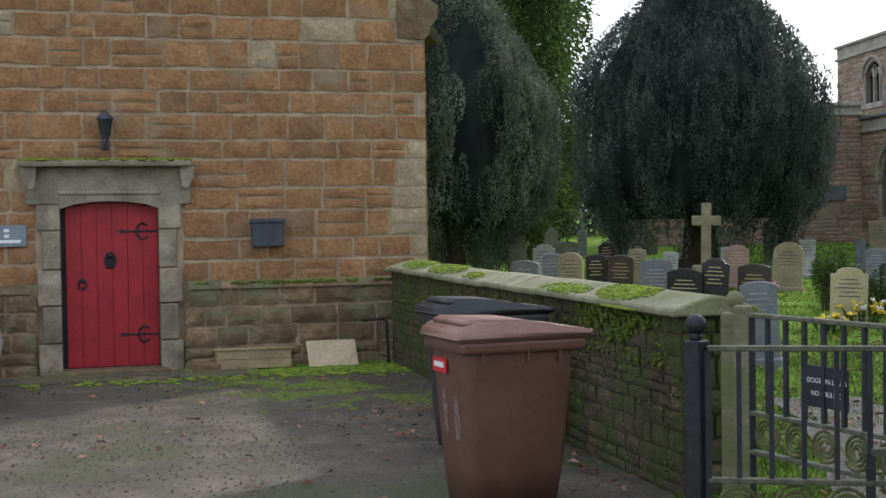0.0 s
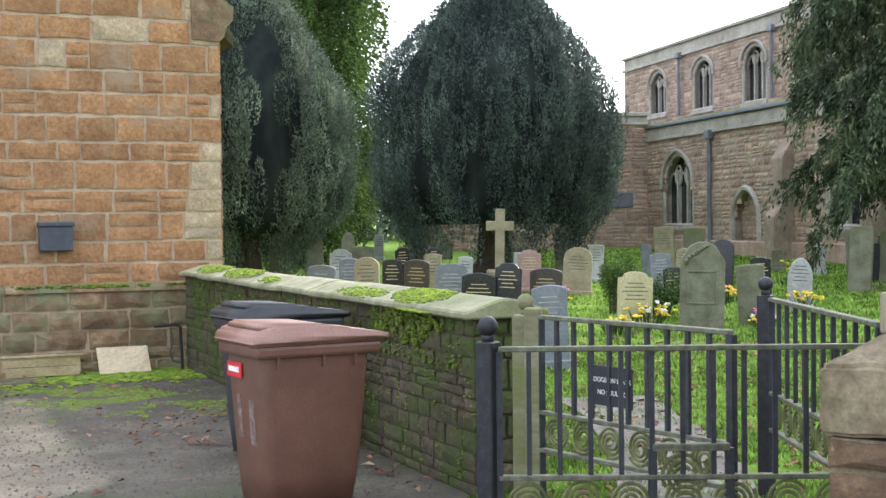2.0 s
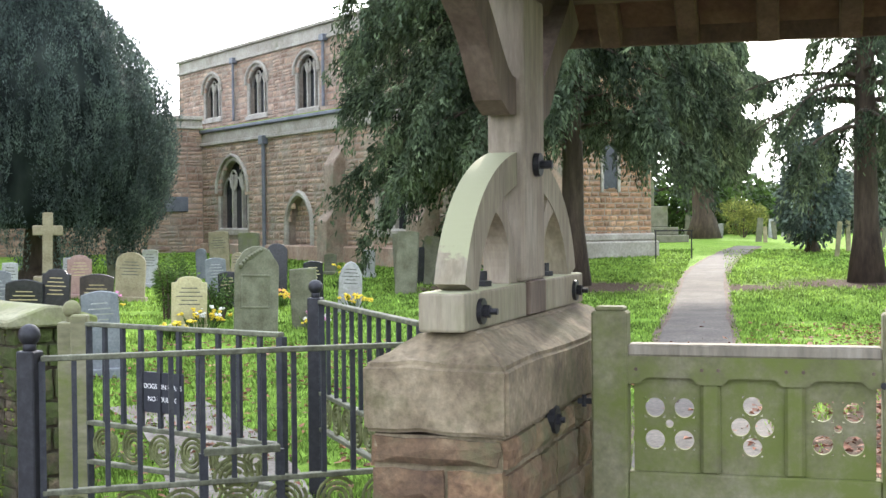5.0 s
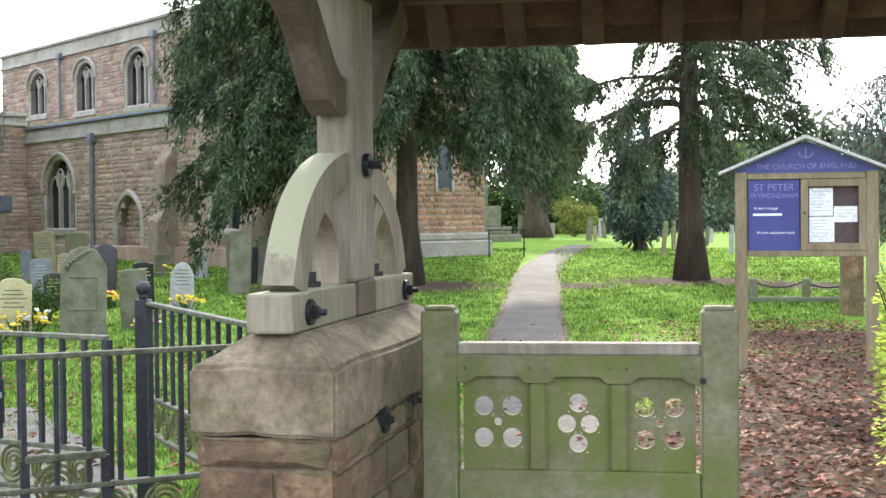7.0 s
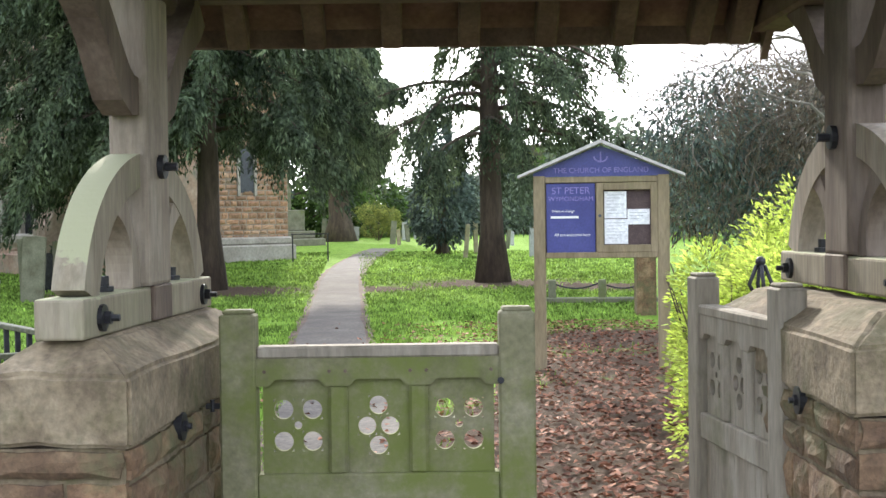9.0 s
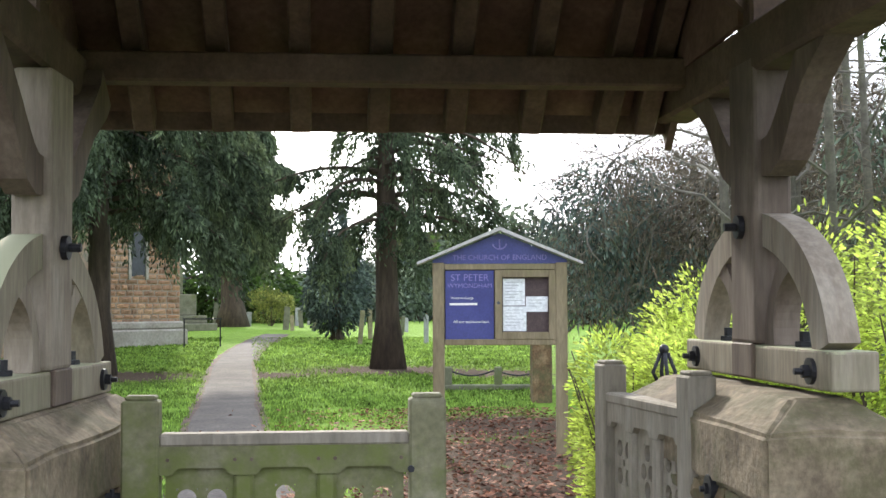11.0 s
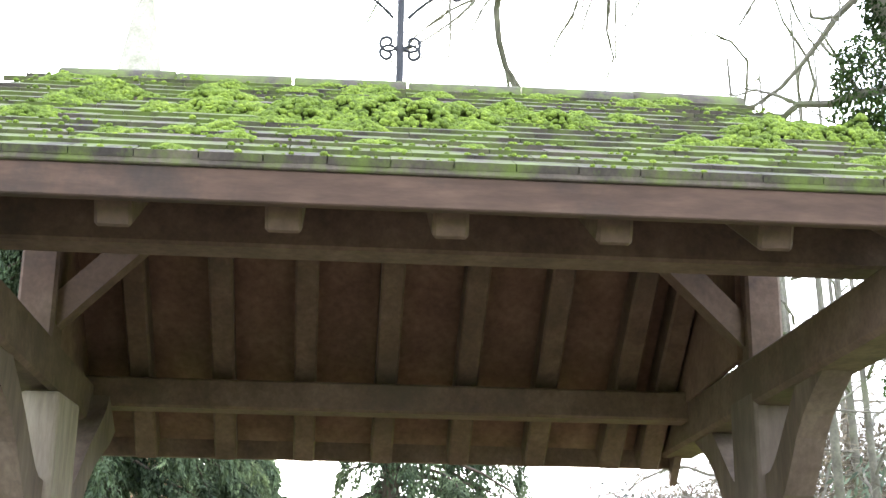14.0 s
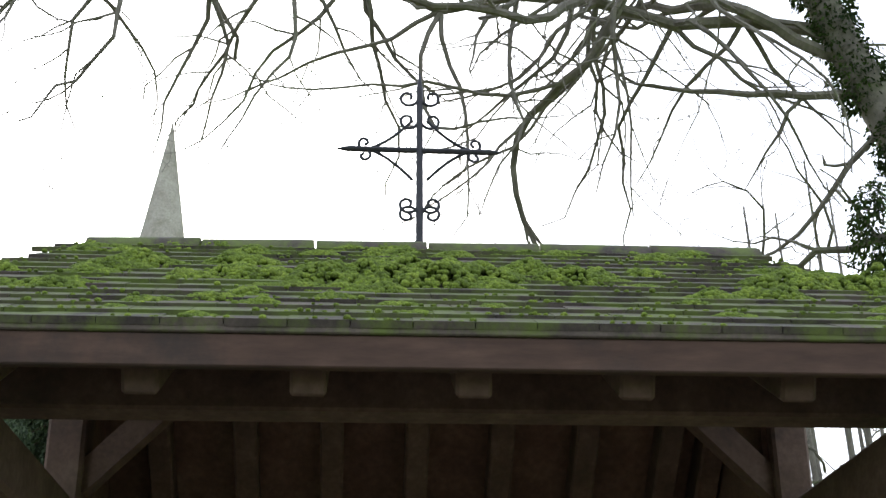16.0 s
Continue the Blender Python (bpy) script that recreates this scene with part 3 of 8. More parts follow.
DX = -0.06
surround = thing("door_1", HOUSE @ Matrix.Translation((DX, 0, 0)), "red boarded door with black ironwork in a stone surround", "door", kind="structure")
for s in (-1, 1):
    z = 0.0
    k = 0
    for h in (0.36, 0.42, 0.40, 0.44, 0.30):
        wide_j = 0.25 if (k % 2 == 0) else 0.2
        x0, x1 = (0.54, 0.54 + wide_j) if s > 0 else (-0.54 - wide_j, -0.54)
        jb = boxed(x0, x1, -0.115 if z < 0.8 else -0.05, 0.3, z + 0.006, z + h - 0.006, bevel=0.014, segments=2)
        part("jamb_stone", jb, limestone, surround)
        z += h
        k += 1
lin = bmesh.new()
top = [(-0.9, 1.92), (-0.54, 1.92)]
for i in range(9):
    x = -0.54 + 1.08 * i / 8
    top.append((x, 1.86 + 0.085 * math.sin(math.pi * i / 8) ** 0.6))
top += [(0.9, 1.92), (0.9, 2.32), (-0.9, 2.32)]
prism(lin, top, -0.055, 0.3)
part("lintel", lin, limestone, surround, "shallow arched stone lintel")
hood = bmesh.new()
for z0, z1, o, ex in ((2.02, 2.06, 0.08, 0.56), ):
    box(hood, -ex, ex, -o, 0, z0, z1, bevel=0.01)
part("lintel_mould", hood, limestone, surround)
led = box(bmesh.new(), -0.96, 0.90, -0.24, 0.02, 2.33, 2.40, bevel=0.02, segments=2)
part("ledge", led, limestone, surround, "projecting stone ledge with moss along it")
for s in (-1, 1):
    part("corbel", prism(bmesh.new(), [(s * 0.78, 2.33), (s * 0.95, 2.33), (s * 0.93, 2.2), (s * 0.86, 2.08), (s * 0.8, 2.1)], -0.16, 0.0), limestone, surround)
rm = random.Random(4)
lumps("moss", [(rm.uniform(-0.95, 0.9), -0.12 + rm.uniform(-0.12, 0.08), 2.405, rm.uniform(0.02, 0.045), 0.45) for i in range(200)], moss, surround, "bright green moss")
leaf = bmesh.new()
for i in range(6):
    x0, x1 = -0.485 + i * 1.02 / 6 + 0.0015, -0.485 + (i + 1) * 1.02 / 6 - 0.0015
    xm = (x0 + x1) / 2
    zt = 1.85 + 0.085 * max(0, math.cos(xm / 0.54 * math.pi / 2)) ** 0.6
    box(leaf, x0, x1, 0.12, 0.17, 0.06, zt, bevel=0.002)
part("door_leaf", leaf, reddoor, surround, "red painted boards")
# black sheet behind the leaf stands for the shade in the gap beside it
part("door_back", boxed(-0.55, 0.55, 0.172, 0.2, 0.0, 1.97), ironblack, surround)
for z, ln in ((0.42, 0.36), (1.6, 0.36)):
    st = boxed(0.5 - ln, 0.53, 0.105, 0.12, z - 0.012, z + 0.012, bevel=0.003)
    tube(st, [(0.37 + 0.07 * math.cos(a), 0.11, z + 0.09 * math.sin(a)) for a in np.linspace(0.7, 5.6, 14)], 0.012, 6)
    prism(st, [(0.5 - ln - 0.05, z), (0.5 - ln, z + 0.03), (0.5 - ln + 0.04, z), (0.5 - ln, z - 0.03)], 0.105, 0.12)
    part("strap_hinge", st, ironblack, surround, "black scrolled iron strap hinge")
kn = bmesh.new()
tube(kn, [(-0.0 + 0.055 * math.cos(a), 0.09, 1.27 + 0.07 * math.sin(a)) for a in np.linspace(0, 2 * math.pi, 18)], 0.014, 6)
ball(kn, (0.0, 0.1, 1.33), 0.04, 1.0, 8, 6)
box(kn, -0.045, 0.045, 0.108, 0.12, 1.18, 1.36, bevel=0.004)
part("door_knocker", kn, ironblack, surround)
dh = bmesh.new()
tube(dh, [(-0.31 + 0.045 * math.cos(a), 0.09, 1.0 + 0.05 * math.sin(a)) for a in np.linspace(0, 2 * math.pi, 16)], 0.011, 6)
ball(dh, (-0.31, 0.1, 1.05), 0.03, 1.0, 8, 6)
part("door_handle", dh, ironblack, surround)
part("doorstep", boxed(-0.7, 0.62, -0.28, 0.12, -0.05, 0.055, bevel=0.02, segments=2), plinthstone, surround, "worn stone doorstep")

# brick paving before the door
paving = thing("pavement", HOUSE @ Matrix.Translation((-1.9, -0.95, 0.0)), "mossy brick paving strip before the red door", "paving", kind="structure")
pave_mat = surface("pavingbrick", (0.06, 0.055, 0.035), (0.11, 0.095, 0.06), (0.17, 0.14, 0.09), 3, 0.95, vary=0.3, stain=(0.10, 0.13, 0.03), stain_at=(0.48, 0.62), stain_scale=1.5, fine=50)
pave_mesh = solid("brick", boxed(0, 0.21, 0, 0.1, -0.03, 0.022, bevel=0.006), pave_mat)
rp = random.Random(8)
for j in range(7):
    for i in range(15):
        share("brick", pave_mesh, paving, Matrix.Translation((i * 0.22 + (0.11 if j % 2 else 0), j * 0.108, rp.uniform(-0.004, 0.004))) @ Matrix.Rotation(radians(rp.uniform(-1, 1)), 4, "Z"))
lumps("moss", [(rp.uniform(0.9, 5.4), 0.25 + rp.gauss(0, 0.3), 0.008, rp.uniform(0.02, 0.06), 0.25) for i in range(700)], moss, paving, "low green moss along the foot of the wall")

# ---- churchyard wall from the house corner ----
WALL_A, WALL_B = Vector((6.95, 4.25)), Vector((11.25, 11.0))
wd = (WALL_B - WALL_A)
WLEN = wd.length
WALL = pose(WALL_A.x, WALL_A.y, 0, 0, 0, math.degrees(math.atan2(wd.y, wd.x)))
WALL_FACE = WALL @ Matrix.Translation((WLEN, 0.2, 0)) @ Matrix.Rotation(math.pi, 4, "Z")
yard_wall = thing("wall_north", WALL, "mossy rubble churchyard wall with a ridged stone coping", "wall", kind="structure")
part("wall_core", boxed(0.02, WLEN, -0.2, 0.2, -0.1, 1.1), darkmortar, yard_wall)
wall_m = stone_meshes(wallstone, "stone", 8, 110)
flip = Matrix.Translation((WLEN, 0.21, 0)) @ Matrix.Rotation(math.pi, 4, "Z")
courses(yard_wall, wall_m, 0.0, WLEN, 0.0, 1.08, (0.055, 0.14), (0.1, 0.46), m=flip, seed=21, depth=0.016, gap=0.004, limit=280, broken=0.3)
endm = Matrix.Translation((0.0, 0.2, 0)) @ Matrix.Rotation(radians(-90), 4, "Z")
courses(yard_wall, wall_m, 0.0, 0.4, 0.0, 1.08, (0.13, 0.2), (0.15, 0.3), m=endm, seed=22, depth=0.03, gap=0.012)
k, x = 0, -0.06
rw = random.Random(5)
while x < WLEN:
    ln = min(rw.uniform(0.6, 0.95), WLEN + 0.02 - x)
    cp = bmesh.new()
    dz = rw.uniform(-0.008, 0.008)
    prism(cp, [(-0.29, 1.085 + dz), (0.29, 1.085 + dz), (0.29, 1.13 + dz), (0.05, 1.205 + dz), (-0.05, 1.205 + dz), (-0.29, 1.13 + dz)], x, x + ln - 0.01, Matrix(((0, 1, 0, 0), (1, 0, 0, 0), (0, 0, 1, 0), (0, 0, 0, 1))))
    bmesh.ops.bevel(cp, geom=cp.edges[:], offset=0.012, segments=1, affect="EDGES")
    part("coping_stone", cp, copingstone, yard_wall)
    x += ln


def moss_cushion(name, spots, parent, seed, size=0.035, mat=None):
    """Patches of cushion moss: many small, flattened lumps round each spot (x, y, z, length, width)."""
    r = random.Random(seed)
    items = []
    for x, y, z, lx, ly, count in spots:
        for _ in range(count * 2):
            a, q = r.uniform(0, 2 * math.pi), math.sqrt(r.random())
            px, py = x + lx * q * math.cos(a), y + ly * q * math.sin(a)
            items.append((px, py, z(px, py) if callable(z) else z, 0.62 * size * r.uniform(0.6, 1.3) * (1.2 - 0.6 * q), 0.6))
    ob = lumps(name, items, mat or moss, parent, "dark green moss on the stones" if mat else "bright yellow-green moss")
    ob["kind"] = "stuff"
    return ob


def cap_z(px, py):
    return 1.215 - 0.31 * max(abs(py) - 0.05, 0)


moss_cushion("moss", [(1.0, 0.12, cap_z, 0.45, 0.16, 240), (0.75, 0.3, lambda a, b: 1.1, 0.3, 0.02, 60), (5.7, 0.12, cap_z, 0.6, 0.15, 150), (7.0, 0.1, cap_z, 0.6, 0.16, 150), (4.5, 0.2, cap_z, 0.3, 0.08, 40), (2.0, 0.2, cap_z, 0.5, 0.1, 90)], yard_wall, 6, 0.028)
moss_cushion("moss", [(0.3 + 0.42 * i, 0.225, (lambda a, b, q=i: 1.06 - 0.3 * abs(math.sin(a * 31 + q))), 0.22, 0.012, 34) for i in range(18)] + [(0.55 + 0.2 * i, 0.235, (lambda a, b, q=i: 1.14 - (0.16 + 0.06 * (q % 3)) * abs(math.sin(a * 17 + q * 1.3))), 0.16, 0.02, 120) for i in range(6)] + [(0.15 + 0.31 * i, 0.212, (lambda a, b, q=i: 0.5 + 0.42 * math.sin(a * 23 + q * 2.1) * math.sin(a * 7 + q)), 0.2, 0.006, 26) for i in range(24)], yard_wall, 7, 0.022, roofmoss)

# ---- lych gate ----
YL, YR, YC = 1.08, -1.60, -0.26
PX0, PX1 = 4.08, 5.92
# the northern side of the gate stands slightly askew to the other
SKEW = Matrix.Translation((4.15, YL, 0)) @ Matrix.Rotation(radians(-3.8), 4, "Z") @ Matrix.Translation((-4.15, -YL, 0))
lych_m = stone_meshes(rubble, "stone", 8, 160)


def pier(name, yc, inner):
    """inner: +1 when the passage lies towards +y of the pier."""
    p = thing(name, (SKEW if yc > 0 else Matrix()) @ pose(0, yc, 0.0 if yc > 0 else 0.06), "sandstone lych gate pier with a sloping mossy cap", "pier", "lych gate piers")
    hw = 0.225
    part("pier_core", boxed(PX0 + 0.008, PX1 - 0.008, -hw + 0.008, hw - 0.008, -0.1, 1.0), pierstone, p)
    courses(p, lych_m, -hw, hw, 0.0, 1.0, (0.13, 0.2), (0.18, 0.4), m=Matrix.Translation((PX0, 0, 0)) @ Matrix.Rotation(radians(-90), 4, "Z"), seed=31, depth=0.03, gap=0.009)
    courses(p, lych_m, PX0, PX1, 0.0, 1.0, (0.11, 0.2), (0.2, 0.45), m=Matrix.Translation((0, -hw, 0)), seed=32, depth=0.03, gap=0.009)
    courses(p, lych_m, -PX1, -PX0, 0.0, 1.0, (0.11, 0.2), (0.2, 0.45), m=Matrix.Translation((0, hw, 0)) @ Matrix.Rotation(math.pi, 4, "Z"), seed=33, depth=0.03, gap=0.009)
    cap = bmesh.new()
    lo = [(PX0 - 0.02, -hw - 0.02), (PX1 + 0.02, -hw - 0.02), (PX1 + 0.02, hw + 0.02), (PX0 - 0.02, hw + 0.02)]
    hi = [(PX0 + 0.14, -hw + 0.13), (PX1 - 0.14, -hw + 0.13), (PX1 - 0.14, hw - 0.13), (PX0 + 0.14, hw - 0.13)]
    rings = [[cap.verts.new((x, y, z)) for x, y in ring] for ring, z in ((lo, 1.005), (lo, 1.225), (hi, 1.325))]
    for a, b in zip(rings, rings[1:]):
        for i in range(4):
            cap.faces.new((a[i], a[(i + 1) % 4], b[(i + 1) % 4], b[i]))
    cap.faces.new(rings[0][::-1])
    cap.faces.new(rings[2])
    bmesh.ops.bevel(cap, geom=cap.edges[:], offset=0.014, segments=2, affect="EDGES")
    bmesh.ops.subdivide_edges(cap, edges=[e for e in cap.edges if e.calc_length() > 0.2], cuts=9, use_grid_fill=True)
    for v in cap.verts:
        v.co += 0.011 * noise.noise_vector(v.co * 7.0 + Vector((yc, 0, 0))) + 0.005 * noise.noise_vector(v.co * 24.0)
    part("pier_cap", cap, pierstone, p, "weathered stone cap, green with moss on its slope")
    for x, z in ((4.66, 0.98), (4.66, 0.5)):
        b = bmesh.new()
        tube(b, [(x, inner * (hw + 0.0), z), (x, inner * (hw + 0.028), z)], 0.05, 16)
        tube(b, [(x, inner * (hw + 0.028), z), (x, inner * (hw + 0.04), z)], 0.021, 6)
        tube(b, [(x, inner * (hw + 0.04), z), (x, inner * (hw + 0.055), z)], 0.011, 8)
        part("bolt", b, ironblack, p, "black iron washer and bolt")
    return p


pier_l = pier("pier", YL, -1)
pier_r = pier("pier", YR, 1)
lych = thing("lych_gate", pose(0, 0, 0), "oak lych gate frame with a mossy tiled roof and iron cross", "lych gate")


def curve_brace(bm, pts, width, y0, y1):
    """A curved timber in the x-z plane: centre line pts, width a number or list, from y0 to y1."""
    k = len(pts)
    ws = [width] * k if isinstance(width, (int, float)) else width
    left, right = [], []
    for i, (x, z) in enumerate(pts):
        a, b = pts[max(i - 1, 0)], pts[min(i + 1, k - 1)]
        d = Vector((b[0] - a[0], b[1] - a[1])).normalized()
        left.append((x - d.y * ws[i] / 2, z + d.x * ws[i] / 2))
        right.append((x + d.y * ws[i] / 2, z - d.x * ws[i] / 2))
    for i in range(k - 1):
        quad = [left[i], left[i + 1], right[i + 1], right[i]]
        f = [bm.verts.new((x, y0, z)) for x, z in quad] + [bm.verts.new((x, y1, z)) for x, z in quad]
        for ids in ((0, 1, 2, 3), (7, 6, 5, 4), (0, 4, 5, 1), (3, 2, 6, 7)):
            bm.faces.new([f[j] for j in ids])
        if i == 0:
            bm.faces.new([f[j] for j in (0, 3, 7, 4)])
        if i == k - 2:
            bm.faces.new([f[j] for j in (1, 5, 6, 2)])
    bmesh.ops.remove_doubles(bm, verts=bm.verts, dist=0.0005)
    bmesh.ops.recalc_face_normals(bm, faces=bm.faces)
    return bm


def bez(p0, p1, p2, k=12):
    return [((1 - t) ** 2 * p0[0] + 2 * t * (1 - t) * p1[0] + t * t * p2[0], (1 - t) ** 2 * p0[1] + 2 * t * (1 - t) * p1[1] + t * t * p2[1]) for t in (i / k for i in range(k + 1))]


POSTX = 5.02
PLATE = 2.56
PW = 0.15
LIFT = Matrix.Translation((0, 0, 0.08))
for yc, inn, settle in ((YL + 0.006, -1, SKEW), (YR - 0.085, 1, LIFT)):
    first = set(lych.children)
    # y at a depth in from the outer face, towards the passage
    face = lambda q: yc - inn * 0.08 + inn * q
    span = lambda a, b: (min(face(a), face(b)), max(face(a), face(b)))
    sill = boxed(4.15, 5.85, *span(0.0, 0.16), 1.325, 1.455, bevel=0.01, segments=2)
    part("sill_beam", sill, paleoak, lych, "pale weathered oak sill beam")
    for x in (4.32, 5.68):
        b = bmesh.new()
        yy = face(0.16)
        tube(b, [(x, yy, 1.385), (x, yy + inn * 0.014, 1.385)], 0.044, 16)
        tube(b, [(x, yy + inn * 0.014, 1.385), (x, yy + inn * 0.036, 1.385)], 0.022, 6)
        tube(b, [(x, yy + inn * 0.03, 1.385), (x, yy + inn * 0.062, 1.385)], 0.011, 8)
        part("bolt", b, ironblack, lych, "black iron washer and bolt")
    # southern post and braces take darker oak for the shade on that side
    part("post", boxed(POSTX - PW, POSTX + PW, *span(0.02, 0.166), 1.457, PLATE - 0.02, bevel=0.016, segments=2), oak if inn < 0 else shadedoak, lych, "grey oak post with chamfered edges")
    part("post_foot", boxed(POSTX - 0.12, POSTX + 0.12, *span(0.155, 0.176), 1.33, 1.46, bevel=0.006), darkoak, lych)
    b = bmesh.new()
    tube(b, [(POSTX, face(0.168), 1.90), (POSTX, face(0.19), 1.90)], 0.045, 16)
    tube(b, [(POSTX, face(0.185), 1.90), (POSTX, face(0.235), 1.90)], 0.016, 8)
    part("bolt", b, ironblack, lych, "black iron washer and bolt")
    y0, y1 = span(0.028, 0.136)
    for s in (-1, 1):
        f = POSTX + s * PW
        arc = bez((f + s * 0.565, 1.457), (f + s * 0.47, 1.80), (f - s * 0.02, 1.885), 28)
        part("arch_brace", curve_brace(bmesh.new(), arc, [0.15 - 0.03 * i / 28 for i in range(29)], y0, y1), paleoak if inn < 0 else oak, lych, "curved oak brace, pale and worn on top")
        strut = bez((f + s * 0.045, 1.457), (f + s * 0.035, 1.67), (f + s * 0.29, 1.79), 12)
        part("inner_brace", curve_brace(bmesh.new(), strut, [0.12 - 0.055 * math.sin(math.pi * i / 12) for i in range(13)], y0 + 0.004, y1 - 0.004), oak if inn < 0 else shadedoak, lych, "short curved strut under the arch")
        ends = [(-0.03, 2.15), (0.07, 2.15), (0.15, 2.185), (0.23, 2.26), (0.31, 2.345), (0.40, 2.42), (0.50, 2.485), (0.60, 2.55), (0.66, 2.62)]
        knee = [(f + s * q, z) for q, z in ends]
        part("knee_brace", curve_brace(bmesh.new(), knee, [0.13, 0.15, 0.155, 0.14, 0.125, 0.125, 0.14, 0.17, 0.2], y0, y1), darkoak, lych, "dark S-shaped oak knee brace")
        part("peg_block", tube(bmesh.new(), [(f + s * 0.29, (y0 + y1) / 2, 1.457), (f + s * 0.29, (y0 + y1) / 2, 1.475), (f + s * 0.29, (y0 + y1) / 2, 1.476), (f + s * 0.29, (y0 + y1) / 2, 1.51)], [0.04, 0.04, 0.024, 0.024], 8), ironblack, lych, "black bolt head on the sill")
    for o in set(lych.children) - first:
        o.matrix_basis = settle
    # upper end of the post, in dark oak for the shade under the roof
    part("king_post", boxed(POSTX - 0.09, POSTX + 0.09, yc - 0.07, yc + 0.07, PLATE + 0.04, 3.24, bevel=0.012), roofoak, lych)
    part("tie_beam", boxed(3.55, 6.35, yc - 0.085, yc + 0.085, PLATE, PLATE + 0.19, bevel=0.016), roofoak, lych, "dark oak tie beam")
    wind = bmesh.new()
    wm = Matrix(((0, 1, 0, POSTX), (1, 0, 0, yc), (0, 0, 1, 0), (0, 0, 0, 1)))
    curve_brace(wind, bez((inn * 0.04, 2.84), (inn * 0.34, 3.15), (inn * 0.62, 3.42), 8), 0.1, -0.045, 0.045)
    bmesh.ops.transform(wind, matrix=wm, verts=wind.verts)
    bmesh.ops.recalc_face_normals(wind, faces=wind.faces)
    part("wind_brace", wind, roofoak, lych, "straight oak wind brace")

RIDGE_X, RIDGE_Z = 4.92, 3.77
FX, FZ, BX, BZ = 3.34, 2.865, 6.42, 2.62
RY0, RY1 = YC - 1.36, YC + 1.36
EY0, EY1 = YC - 1.80, YC + 1.72
for x, z0, z1 in ((3.98, 2.82, 3.02), (5.86, 2.65, 2.78)):
    part("wall_plate", boxed(x - 0.07, x + 0.07, YC - 1.78, YC + 1.70, z0, z1, bevel=0.01), roofoak, lych, "dark oak wall plate")
# added dark panels that block the sky through the open gables' back half
for gy in (YC - 1.345, YC + 1.345):
    gbm = prism(bmesh.new(), [(POSTX, 2.76), (6.2, 2.72), (RIDGE_X + 0.03, RIDGE_Z - 0.06)], gy - 0.012, gy + 0.012)
    part("gable_boarding", gbm, soffit, lych, "dark panel added to block the sky in the open gable")
part("ridge_beam", boxed(RIDGE_X - 0.04, RIDGE_X + 0.04, RY0, RY1, RIDGE_Z - 0.24, RIDGE_Z - 0.06), roofoak, lych)


def slope_point(y, f, front):
    """A point of the roof plane, f from 0 at the eave to 1 at the ridge."""
    ex, ez = (FX, FZ) if front else (BX, BZ)
    return Vector((ex + (RIDGE_X - ex) * f, y, ez + (RIDGE_Z - ez) * f))


places = [(0.569 - 0.448 * (i - 1), True) for i in range(9)] + [(YC + 0.361 * k, False) for k in range(-3, 4)] + [(YC - 1.27, False)]
for y, front in places:
    if abs(y - YC) > 1.66:
        continue
    top_f = 0.98
    a, b = slope_point(y, 0.012, front), slope_point(y, top_f, front)
    d = (b - a).normalized()
    up = Vector((-d.z, 0, d.x)) * (1 if d.x > 0 else -1)
    rb = bmesh.new()
    v = []
    for p in (a, b):
        for sy_, sz in ((-0.05, -0.18), (0.05, -0.18), (0.05, -0.03), (-0.045, -0.03)):
            v.append(rb.verts.new(p + Vector((0, sy_, 0)) + up * sz))
    for ids in ((0, 1, 2, 3), (7, 6, 5, 4), (0, 4, 5, 1), (1, 5, 6, 2), (2, 6, 7, 3), (3, 7, 4, 0)):
        rb.faces.new([v[j] for j in ids])
    bmesh.ops.recalc_face_normals(rb, faces=rb.faces)
    bmesh.ops.bevel(rb, geom=rb.edges[:], offset=0.01, segments=1, affect="EDGES")
    part("rafter", rb, roofoak, lych, "chamfered oak rafter")
# boarding under the tiles, four planes of a hipped roof
bd = bmesh.new()
corner = {"fl": (FX, EY1, FZ), "fr": (FX, EY0, FZ), "bl": (BX, YC + 1.42, BZ), "br": (BX, YC - 1.42, BZ), "rl": (RIDGE_X, RY1, RIDGE_Z), "rr": (RIDGE_X, RY0, RIDGE_Z)}
for off in (0.0, 0.03):
    c = {k: bd.verts.new((x, y, z + off - 0.025)) for k, (x, y, z) in corner.items()}
    for f in (("fl", "fr", "rr", "rl"), ("br", "bl", "rl", "rr")):
        bd.faces.new([c[k] for k in f])
part("roof_boarding", bd, soffit, lych, "brown boarding under the tiles")
part("eaves_course", boxed(FX - 0.03, FX + 0.08, EY0 + 0.01, EY1 - 0.01, FZ - 0.012, FZ + 0.012, bevel=0.004), rooftile, lych, "mossy undercourse of tiles at the eave")
part("fascia", boxed(FX - 0.02, FX + 0.015, EY0, EY1, FZ - 0.103, FZ - 0.012, bevel=0.004), fasciaoak, lych, "long oak fascia board")
part("fascia", boxed(BX - 0.015, BX + 0.02, YC - 1.42, YC + 1.42, BZ - 0.10, BZ - 0.005, bevel=0.004), roofoak, lych)


def tile_mesh():
    bm = box(bmesh.new(), 0, 0.163, 0, 0.2, 0, 0.021)
    bm.verts.ensure_lookup_table()
    for v in bm.verts:
        v.co.z += 0.006 * math.sin(v.co.x / 0.163 * math.pi)
    return solid("tile", bm, rooftile)


